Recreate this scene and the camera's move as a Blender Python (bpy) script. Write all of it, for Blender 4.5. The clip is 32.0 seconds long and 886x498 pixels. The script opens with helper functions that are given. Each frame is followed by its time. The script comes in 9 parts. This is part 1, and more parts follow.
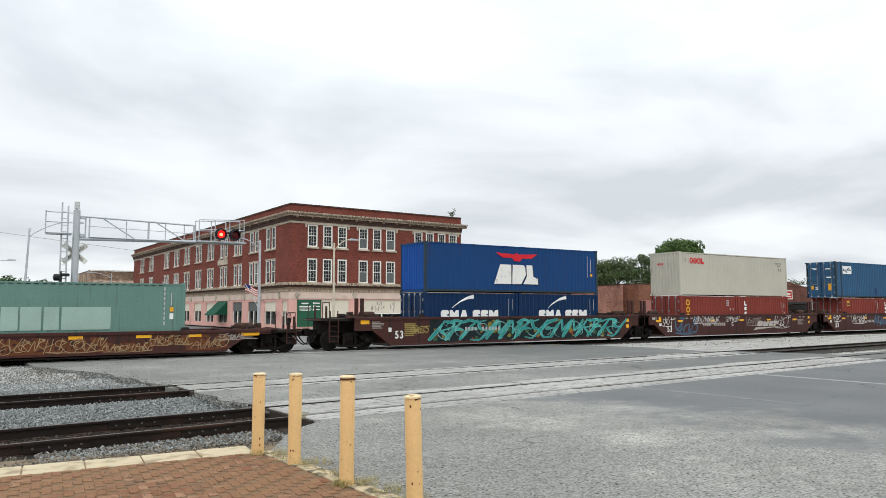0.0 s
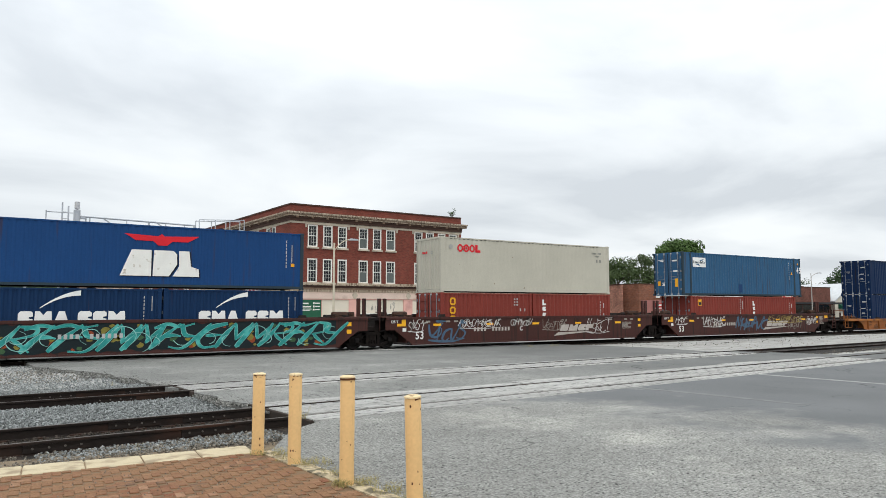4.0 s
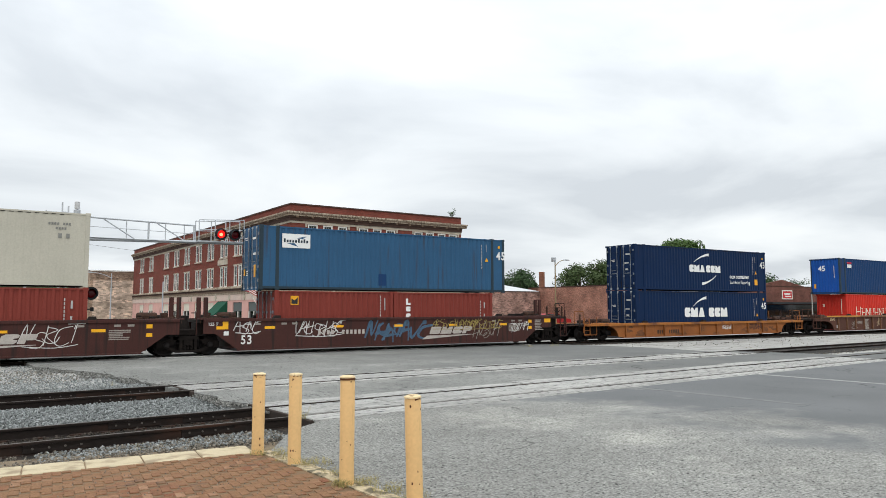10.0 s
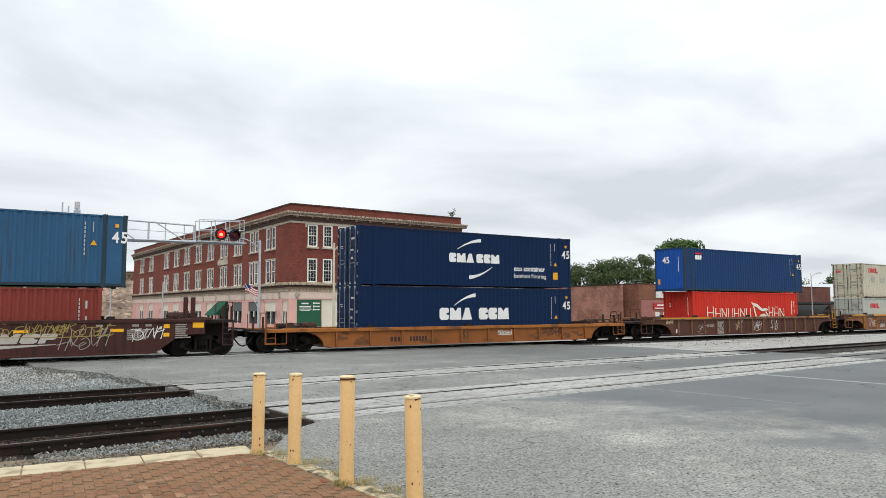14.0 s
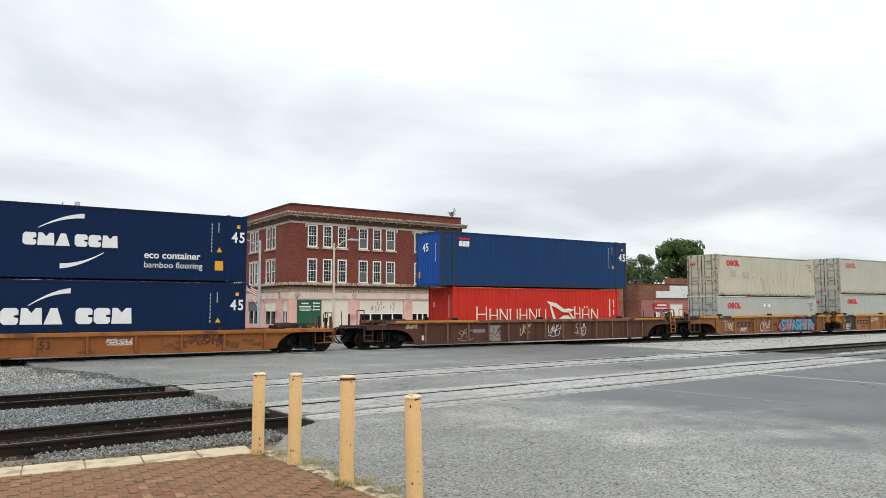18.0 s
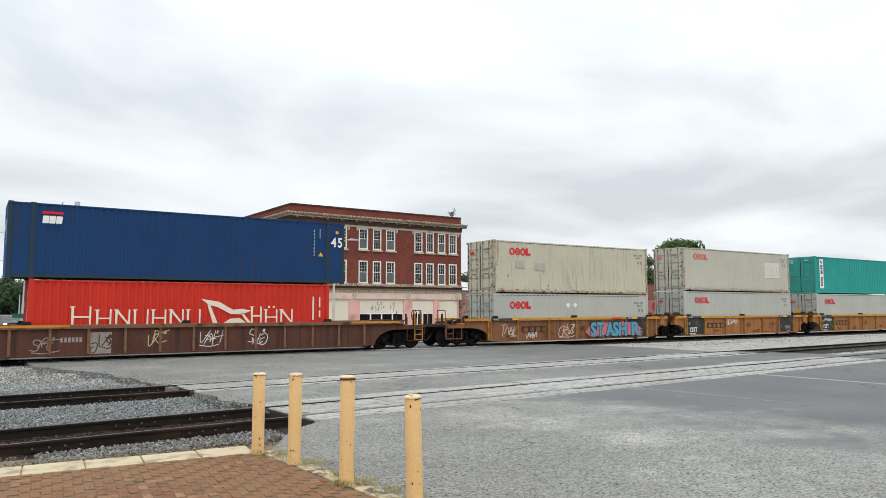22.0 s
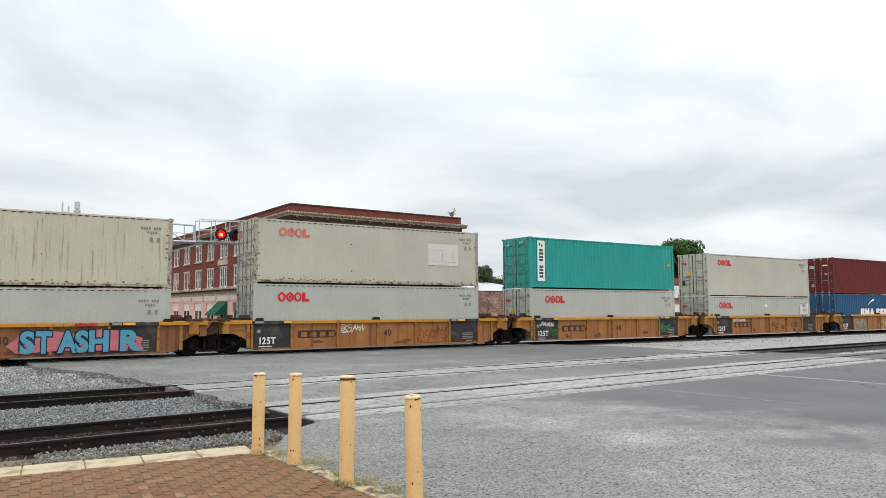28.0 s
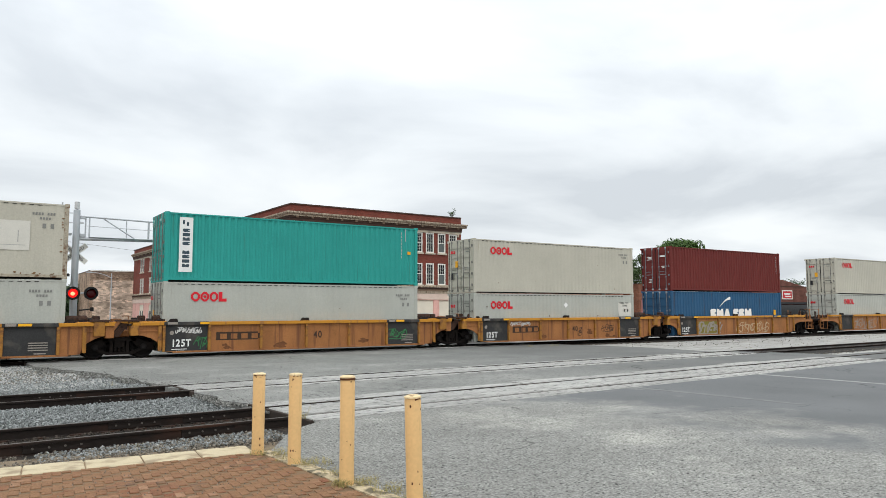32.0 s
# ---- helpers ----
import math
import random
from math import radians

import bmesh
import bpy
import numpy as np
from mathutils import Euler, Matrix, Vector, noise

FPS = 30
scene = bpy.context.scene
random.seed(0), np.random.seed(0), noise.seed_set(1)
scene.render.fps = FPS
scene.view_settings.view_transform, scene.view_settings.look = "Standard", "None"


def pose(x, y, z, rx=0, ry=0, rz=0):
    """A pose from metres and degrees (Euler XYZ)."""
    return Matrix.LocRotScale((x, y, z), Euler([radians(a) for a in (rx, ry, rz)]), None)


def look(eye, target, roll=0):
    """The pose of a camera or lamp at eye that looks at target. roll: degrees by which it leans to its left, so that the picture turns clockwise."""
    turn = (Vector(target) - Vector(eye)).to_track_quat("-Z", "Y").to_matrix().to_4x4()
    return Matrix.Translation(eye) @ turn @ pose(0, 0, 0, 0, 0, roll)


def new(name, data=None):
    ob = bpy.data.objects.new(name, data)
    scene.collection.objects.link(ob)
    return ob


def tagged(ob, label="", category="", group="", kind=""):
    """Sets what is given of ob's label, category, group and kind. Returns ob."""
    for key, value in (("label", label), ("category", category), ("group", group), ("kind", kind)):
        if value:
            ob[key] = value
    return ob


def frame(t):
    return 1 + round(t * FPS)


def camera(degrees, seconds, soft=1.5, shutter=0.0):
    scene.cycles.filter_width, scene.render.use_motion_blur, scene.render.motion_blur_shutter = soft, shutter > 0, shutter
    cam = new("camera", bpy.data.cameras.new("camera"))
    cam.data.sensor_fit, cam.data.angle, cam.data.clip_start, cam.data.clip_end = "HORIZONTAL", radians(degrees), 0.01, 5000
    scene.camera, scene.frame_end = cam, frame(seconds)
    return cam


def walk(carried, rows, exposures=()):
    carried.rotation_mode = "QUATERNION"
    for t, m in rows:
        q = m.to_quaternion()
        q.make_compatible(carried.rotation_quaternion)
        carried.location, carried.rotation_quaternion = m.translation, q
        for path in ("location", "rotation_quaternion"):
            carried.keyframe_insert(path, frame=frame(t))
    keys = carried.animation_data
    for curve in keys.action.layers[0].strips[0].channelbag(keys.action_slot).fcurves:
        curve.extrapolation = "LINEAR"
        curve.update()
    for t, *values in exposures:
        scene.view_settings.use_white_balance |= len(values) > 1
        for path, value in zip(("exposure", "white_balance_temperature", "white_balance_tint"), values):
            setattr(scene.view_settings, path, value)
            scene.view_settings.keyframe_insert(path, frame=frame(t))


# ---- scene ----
# ---- camera and light ----
cam = camera(63.086, 32.0, soft=0.5)
EYE = look((0, 0, 1.962), (54.582, 83.386, 10.233), -0.094)
walk(cam, [(0, EYE), (32, EYE)], [(0, -0.09, 6500, 10), (32, -0.09, 6500, 10)])


def sky_world():
    w = bpy.data.worlds.new("overcast_sky")
    scene.world = w
    w.use_nodes = True
    nt = w.node_tree
    nt.nodes.clear()
    n = nt.nodes.new
    out, bg = n("ShaderNodeOutputWorld"), n("ShaderNodeBackground")
    sky = n("ShaderNodeTexSky")
    sky.sky_type, sky.sun_disc = "NISHITA", False
    sky.sun_elevation, sky.sun_rotation = radians(52), radians(200)
    sky.dust_density, sky.air_density = 3.0, 1.0
    co, sep = n("ShaderNodeTexCoord"), n("ShaderNodeSeparateXYZ")
    nt.links.new(co.outputs["Generated"], sep.inputs[0])
    # clouds lie on a flat layer: the direction over its height
    add = n("ShaderNodeMath"); add.operation = "ADD"; add.inputs[1].default_value = 0.16
    mx = n("ShaderNodeMath"); mx.operation = "MAXIMUM"; mx.inputs[1].default_value = 0.0
    nt.links.new(sep.outputs[2], mx.inputs[0]); nt.links.new(mx.outputs[0], add.inputs[0])
    comb = n("ShaderNodeCombineXYZ")
    for i in (0, 1):
        d = n("ShaderNodeMath"); d.operation = "DIVIDE"
        nt.links.new(sep.outputs[i], d.inputs[0]); nt.links.new(add.outputs[0], d.inputs[1])
        nt.links.new(d.outputs[0], comb.inputs[i])
    noi = n("ShaderNodeTexNoise")
    noi.inputs["Scale"].default_value, noi.inputs["Detail"].default_value = 0.75, 8.0
    noi.inputs["Roughness"].default_value, noi.inputs["Distortion"].default_value = 0.5, 0.35
    noi.noise_dimensions = "3D"
    mp = n("ShaderNodeMapping"); mp.inputs["Location"].default_value = (3.2, 1.5, 0.4)
    nt.links.new(comb.outputs[0], mp.inputs[0]); nt.links.new(mp.outputs[0], noi.inputs["Vector"])
    ramp = n("ShaderNodeValToRGB")
    el = ramp.color_ramp.elements
    el[0].position, el[0].color = 0.36, (0.60, 0.64, 0.675, 1)
    el[1].position, el[1].color = 0.60, (0.855, 0.89, 0.90, 1)
    m = el.new(0.485); m.color = (0.76, 0.80, 0.825, 1)
    nt.links.new(noi.outputs["Fac"], ramp.inputs[0])
    sc = n("ShaderNodeMix"); sc.data_type = "RGBA"; sc.inputs["Factor"].default_value = 0.93
    dim = n("ShaderNodeVectorMath"); dim.operation = "SCALE"; dim.inputs["Scale"].default_value = 0.10
    nt.links.new(sky.outputs[0], dim.inputs[0])
    nt.links.new(dim.outputs[0], sc.inputs["A"]); nt.links.new(ramp.outputs[0], sc.inputs["B"])
    nt.links.new(sc.outputs["Result"], bg.inputs[0])
    # an overcast sky brightens towards the zenith
    up = n("ShaderNodeMapRange")
    for k, q in (("From Min", 0.0), ("From Max", 1.0), ("To Min", 1.0), ("To Max", 2.5)):
        up.inputs[k].default_value = q
    nt.links.new(mx.outputs[0], up.inputs["Value"])
    low = n("ShaderNodeMapRange"); low.interpolation_type = "SMOOTHSTEP"
    for k, q in (("From Min", 0.0), ("From Max", 0.20), ("To Min", 0.20), ("To Max", 0.0)):
        low.inputs[k].default_value = q
    nt.links.new(mx.outputs[0], low.inputs["Value"])
    both = n("ShaderNodeMath"); both.operation = "ADD"
    nt.links.new(up.outputs[0], both.inputs[0]); nt.links.new(low.outputs[0], both.inputs[1])
    nt.links.new(both.outputs[0], bg.inputs[1])
    nt.links.new(bg.outputs[0], out.inputs[0])


sky_world()
sun_data = bpy.data.lights.new("sun", "SUN")
sun_data.energy, sun_data.angle, sun_data.color = 0.7, radians(25), (1.0, 0.97, 0.92)
sun = new("sun", sun_data)
sun.matrix_world = look((-30, -60, 100), (0, 0, 0))

# ---- materials ----
MATS = {}


def mat(name, col, rough=0.7, metal=0.0, var=0.18, scale=1.5, fine=40.0, bump=0.15, depth=0.01, stain=None, amount=0.0,
        sscale=1.2, streak=False, piece=0.0, emit=0.0, spec=0.22, stretch=(1, 1, 1)):
    """A worn surface: base colour with broad and fine variation, stains of a second colour, and fine relief."""
    if name in MATS:
        return MATS[name]
    m = bpy.data.materials.new(name)
    MATS[name] = m
    m.use_nodes = True
    nt = m.node_tree
    b = nt.nodes["Principled BSDF"]
    L = nt.links.new
    n = nt.nodes.new
    co = n("ShaderNodeTexCoord")
    mp = n("ShaderNodeMapping"); mp.inputs["Scale"].default_value = stretch
    L(co.outputs["Object"], mp.inputs[0])

    def noise_of(s, detail, vec):
        t = n("ShaderNodeTexNoise")
        t.inputs["Scale"].default_value, t.inputs["Detail"].default_value = s, detail
        L(vec, t.inputs["Vector"])
        return t.outputs["Fac"]

    a, f = noise_of(scale, 5, mp.outputs[0]), noise_of(fine, 3, mp.outputs[0])
    s1 = n("ShaderNodeMath"); s1.operation = "ADD"; L(a, s1.inputs[0]); L(f, s1.inputs[1])
    r1 = n("ShaderNodeMapRange")
    r1.inputs["From Min"].default_value, r1.inputs["From Max"].default_value = 0.65, 1.35
    r1.inputs["To Min"].default_value, r1.inputs["To Max"].default_value = 1 - var, 1 + var
    L(s1.outputs[0], r1.inputs["Value"])
    val = r1.outputs[0]
    if piece:
        oi = n("ShaderNodeObjectInfo")
        ge = n("ShaderNodeNewGeometry")
        s2 = n("ShaderNodeMath"); s2.operation = "ADD"
        L(oi.outputs["Random"], s2.inputs[0]); L(ge.outputs["Random Per Island"], s2.inputs[1])
        fr = n("ShaderNodeMath"); fr.operation = "FRACT"; L(s2.outputs[0], fr.inputs[0])
        r2 = n("ShaderNodeMapRange")
        r2.inputs["To Min"].default_value, r2.inputs["To Max"].default_value = 1 - piece, 1 + piece
        L(fr.outputs[0], r2.inputs["Value"])
        mu = n("ShaderNodeMath"); mu.operation = "MULTIPLY"; L(val, mu.inputs[0]); L(r2.outputs[0], mu.inputs[1])
        val = mu.outputs[0]
    vs = n("ShaderNodeVectorMath"); vs.operation = "SCALE"
    vs.inputs[0].default_value = col[:3]
    L(val, vs.inputs["Scale"])
    colour = vs.outputs[0]
    if stain:
        vec = mp.outputs[0]
        if streak:
            m2 = n("ShaderNodeMapping"); m2.inputs["Scale"].default_value = (6.0, 6.0, 0.35)
            L(co.outputs["Object"], m2.inputs[0]); vec = m2.outputs[0]
        sn = noise_of(sscale, 6, vec)
        sr = n("ShaderNodeMapRange")
        sr.inputs["From Min"].default_value, sr.inputs["From Max"].default_value = 0.72 - amount, 0.86 - amount
        sr.clamp = True
        L(sn, sr.inputs["Value"])
        mix = n("ShaderNodeMix"); mix.data_type = "RGBA"
        L(sr.outputs[0], mix.inputs["Factor"]); L(colour, mix.inputs["A"]); mix.inputs["B"].default_value = (*stain[:3], 1)
        colour = mix.outputs["Result"]
    L(colour, b.inputs["Base Color"])
    rr = n("ShaderNodeMapRange")
    rr.inputs["To Min"].default_value, rr.inputs["To Max"].default_value = max(0.03, rough - 0.12), min(1, rough + 0.12)
    L(a, rr.inputs["Value"]); L(rr.outputs[0], b.inputs["Roughness"])
    b.inputs["Metallic"].default_value = metal
    b.inputs["Specular IOR Level"].default_value = spec
    if bump:
        bp = n("ShaderNodeBump"); bp.inputs["Strength"].default_value = bump; bp.inputs["Distance"].default_value = depth
        L(f, bp.inputs["Height"]); L(bp.outputs[0], b.inputs["Normal"])
    if emit:
        b.inputs["Emission Color"].default_value = (*col[:3], 1)
        b.inputs["Emission Strength"].default_value = emit
    return m


def glass_mat(name, col=(0.02, 0.025, 0.03), rough=0.06):
    m = bpy.data.materials.new(name)
    m.use_nodes = True
    b = m.node_tree.nodes["Principled BSDF"]
    b.inputs["Base Color"].default_value = (*col, 1)
    b.inputs["Roughness"].default_value = rough
    b.inputs["Specular IOR Level"].default_value = 0.6
    return m


def brick_mat(name, col, mortar, var=0.3, big=0.25, rough=0.9, size=(0.215, 0.075)):
    """Coursed brickwork seen from afar: single bricks of uneven tone, mortar lines, broad weathering."""
    m = bpy.data.materials.new(name)
    MATS[name] = m
    m.use_nodes = True
    nt = m.node_tree
    b, L, n = nt.nodes["Principled BSDF"], nt.links.new, nt.nodes.new
    co, sp, cb = n("ShaderNodeTexCoord"), n("ShaderNodeSeparateXYZ"), n("ShaderNodeCombineXYZ")
    L(co.outputs["Object"], sp.inputs[0])
    ad = n("ShaderNodeMath"); ad.operation = "ADD"; L(sp.outputs[0], ad.inputs[0]); L(sp.outputs[1], ad.inputs[1])
    L(ad.outputs[0], cb.inputs[0]); L(sp.outputs[2], cb.inputs[1])
    bt = n("ShaderNodeTexBrick")
    bt.inputs["Scale"].default_value, bt.inputs["Mortar Size"].default_value = 1.0, 0.008
    bt.inputs["Brick Width"].default_value, bt.inputs["Row Height"].default_value = size
    bt.inputs["Bias"].default_value = 0.0
    bt.inputs["Color1"].default_value = (*[c * (1 - var) for c in col], 1)
    bt.inputs["Color2"].default_value = (*[c * (1 + var) for c in col], 1)
    bt.inputs["Mortar"].default_value = (*mortar, 1)
    L(cb.outputs[0], bt.inputs["Vector"])
    nz = n("ShaderNodeTexNoise"); nz.inputs["Scale"].default_value, nz.inputs["Detail"].default_value = 0.55, 6
    L(co.outputs["Object"], nz.inputs["Vector"])
    r = n("ShaderNodeMapRange")
    for k, q in (("From Min", 0.3), ("From Max", 0.7), ("To Min", 1 - big), ("To Max", 1 + big)):
        r.inputs[k].default_value = q
    L(nz.outputs["Fac"], r.inputs["Value"])
    vs = n("ShaderNodeVectorMath"); vs.operation = "SCALE"; L(bt.outputs["Color"], vs.inputs[0]); L(r.outputs[0], vs.inputs["Scale"])
    L(vs.outputs[0], b.inputs["Base Color"])
    b.inputs["Roughness"].default_value, b.inputs["Specular IOR Level"].default_value = rough, 0.15
    bp = n("ShaderNodeBump"); bp.inputs["Strength"].default_value, bp.inputs["Distance"].default_value = 0.4, 0.006
    bp.invert = True
    L(bt.outputs["Fac"], bp.inputs["Height"]); L(bp.outputs[0], b.inputs["Normal"])
    return m


def paver_mat(name, cols, dust):
    """Clay pavers of several burnt colours under a drift of sandy dust that runs over the joints."""
    m = bpy.data.materials.new(name)
    m.use_nodes = True
    nt = m.node_tree
    b, L, n = nt.nodes["Principled BSDF"], nt.links.new, nt.nodes.new
    ge, oi = n("ShaderNodeNewGeometry"), n("ShaderNodeObjectInfo")
    ad = n("ShaderNodeMath"); ad.operation = "ADD"; L(oi.outputs["Random"], ad.inputs[0]); L(ge.outputs["Random Per Island"], ad.inputs[1])
    fr = n("ShaderNodeMath"); fr.operation = "FRACT"; L(ad.outputs[0], fr.inputs[0])
    ramp = n("ShaderNodeValToRGB")
    el = ramp.color_ramp.elements
    ramp.color_ramp.interpolation = "CONSTANT"
    el[0].position, el[0].color = 0.0, (*cols[0], 1)
    el[1].position, el[1].color = 1.0 / len(cols), (*cols[1], 1)
    for k in range(2, len(cols)):
        e = el.new(k / len(cols)); e.color = (*cols[k], 1)
    L(fr.outputs[0], ramp.inputs[0])

    def noi(s, d, r=0.6):
        t = n("ShaderNodeTexNoise")
        t.inputs["Scale"].default_value, t.inputs["Detail"].default_value, t.inputs["Roughness"].default_value = s, d, r
        L(ge.outputs["Position"], t.inputs["Vector"])
        return t.outputs["Fac"]

    def rng(v, a, c, d, e):
        r = n("ShaderNodeMapRange")
        for k, q in (("From Min", a), ("From Max", c), ("To Min", d), ("To Max", e)):
            r.inputs[k].default_value = q
        L(v, r.inputs["Value"])
        return r.outputs[0]
    fine = noi(55, 4)
    vs = n("ShaderNodeVectorMath"); vs.operation = "SCALE"; L(ramp.outputs[0], vs.inputs[0]); L(rng(fine, 0.3, 0.7, 0.72, 1.28), vs.inputs["Scale"])
    d1 = n("ShaderNodeVectorMath"); d1.operation = "SCALE"; d1.inputs[0].default_value = dust; L(rng(fine, 0.3, 0.7, 0.65, 1.35), d1.inputs["Scale"])
    s2 = n("ShaderNodeMath"); s2.operation = "ADD"; L(rng(noi(0.9, 5, 0.6), 0, 1, 0, 1), s2.inputs[0]); L(rng(noi(9, 5, 0.7), 0, 1, 0, 0.8), s2.inputs[1])
    mix = n("ShaderNodeMix"); mix.data_type = "RGBA"
    L(rng(s2.outputs[0], 0.58, 0.94, 0.0, 0.96), mix.inputs["Factor"]); L(vs.outputs[0], mix.inputs["A"]); L(d1.outputs[0], mix.inputs["B"])
    L(mix.outputs["Result"], b.inputs["Base Color"])
    b.inputs["Roughness"].default_value, b.inputs["Specular IOR Level"].default_value = 0.95, 0.15
    bp = n("ShaderNodeBump"); bp.inputs["Strength"].default_value, bp.inputs["Distance"].default_value = 0.6, 0.008
    L(fine, bp.inputs["Height"]); L(bp.outputs[0], b.inputs["Normal"])
    return m


def asphalt_mat(name, col, pale, speck=0.5, grain=26.0, patch=0.5, cracks=1.0, rough=0.88, smooth=None, worn=True):
    """Asphalt: stone speckle at two sizes, broad worn patches and a few cracks."""
    m = bpy.data.materials.new(name)
    MATS[name] = m
    m.use_nodes = True
    nt = m.node_tree
    b, L, n = nt.nodes["Principled BSDF"], nt.links.new, nt.nodes.new
    co = n("ShaderNodeTexCoord")

    def noi(scale, detail, rough_=0.5, vec=None):
        t = n("ShaderNodeTexNoise")
        t.inputs["Scale"].default_value, t.inputs["Detail"].default_value, t.inputs["Roughness"].default_value = scale, detail, rough_
        L(vec or co.outputs["Object"], t.inputs["Vector"])
        return t.outputs["Fac"]

    def rng(v, a, b_, c, d):
        r = n("ShaderNodeMapRange")
        for k, q in (("From Min", a), ("From Max", b_), ("To Min", c), ("To Max", d)):
            r.inputs[k].default_value = q
        L(v, r.inputs["Value"])
        return r.outputs[0]

    def mul(a, c):
        q = n("ShaderNodeMath"); q.operation = "MULTIPLY"; L(a, q.inputs[0]); L(c, q.inputs[1])
        return q.outputs[0]
    g1 = rng(noi(grain, 3, 0.75), 0.36, 0.64, 1 - speck, 1 + speck)
    g2 = rng(noi(grain * 0.22, 4, 0.7), 0.35, 0.65, 1 - speck * 0.35, 1 + speck * 0.35)
    br = rng(noi(0.33, 4), 0.3, 0.7, 0.86, 1.14)
    pits = rng(noi(grain * 0.5, 2, 0.6), 0.33, 0.38, 0.25, 1.0)
    g1 = mul(g1, pits)
    fade = None
    if smooth:
        # a later, finer and bluer layer beyond a ragged line across x
        sx = n("ShaderNodeSeparateXYZ"); L(co.outputs["Object"], sx.inputs[0])
        ad = n("ShaderNodeMath"); ad.operation = "ADD"
        L(sx.outputs[0], ad.inputs[0]); L(rng(noi(0.45, 6, 0.65), 0.3, 0.7, -2.6, 2.6), ad.inputs[1])
        fade = rng(ad.outputs[0], smooth[0], smooth[1], 0.0, 1.0)
        fl = n("ShaderNodeMix"); fl.data_type = "FLOAT"
        L(fade, fl.inputs[0]); L(g1, fl.inputs[2]); L(rng(g1, 0.0, 2.0, 0.86, 1.14), fl.inputs[3])
        g1 = fl.outputs[0]
        f2 = n("ShaderNodeMix"); f2.data_type = "FLOAT"
        L(fade, f2.inputs[0]); L(g2, f2.inputs[2]); f2.inputs[3].default_value = 1.0
        g2 = f2.outputs[0]
    val = mul(mul(g1, g2), br)
    if cracks:
        ds = n("ShaderNodeVectorMath"); ds.operation = "MULTIPLY_ADD"
        wn = n("ShaderNodeTexNoise"); wn.inputs["Scale"].default_value = 0.9; L(co.outputs["Object"], wn.inputs["Vector"])
        L(wn.outputs["Color"], ds.inputs[0]); ds.inputs[1].default_value = (1.6, 1.6, 0); L(co.outputs["Object"], ds.inputs[2])
        vo = n("ShaderNodeTexVoronoi"); vo.feature = "DISTANCE_TO_EDGE"; vo.inputs["Scale"].default_value = 0.17
        L(ds.outputs[0], vo.inputs["Vector"])
        line_ = rng(vo.outputs["Distance"], 0.0, 0.0045, 0.42, 1.0)
        gap = rng(noi(0.5, 2), 0.5, 0.56, 1.0, 0.0)
        mx = n("ShaderNodeMath"); mx.operation = "MAXIMUM"; L(line_, mx.inputs[0]); L(gap, mx.inputs[1])
        val = mul(val, mx.outputs[0])
    mix = n("ShaderNodeMix"); mix.data_type = "RGBA"
    mix.inputs["A"].default_value, mix.inputs["B"].default_value = (*col, 1), (*pale, 1)
    pf = rng(noi(0.42, 6, 0.62), 0.66 - patch * 0.3, 0.80 - patch * 0.3, 0.0, 1.0)
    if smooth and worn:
        pf = mul(pf, rng(sx.outputs[0], 4.2, 7.5, 0.15, 1.0))      # pale patches thin out towards low x
        # the whole tone is darker towards low x
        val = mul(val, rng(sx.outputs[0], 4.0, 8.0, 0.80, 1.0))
    L(pf, mix.inputs["Factor"])
    tone = mix.outputs["Result"]
    if fade:
        m3 = n("ShaderNodeMix"); m3.data_type = "RGBA"
        L(fade, m3.inputs["Factor"]); L(tone, m3.inputs["A"]); m3.inputs["B"].default_value = (*smooth[2], 1)
        tone = m3.outputs["Result"]
    vs = n("ShaderNodeVectorMath"); vs.operation = "SCALE"
    L(tone, vs.inputs[0]); L(val, vs.inputs["Scale"])
    L(vs.outputs[0], b.inputs["Base Color"])
    b.inputs["Roughness"].default_value, b.inputs["Specular IOR Level"].default_value = rough, 0.25
    bp = n("ShaderNodeBump"); bp.inputs["Strength"].default_value, bp.inputs["Distance"].default_value = 0.8, 0.012
    L(g1, bp.inputs["Height"]); L(bp.outputs[0], b.inputs["Normal"])
    return m


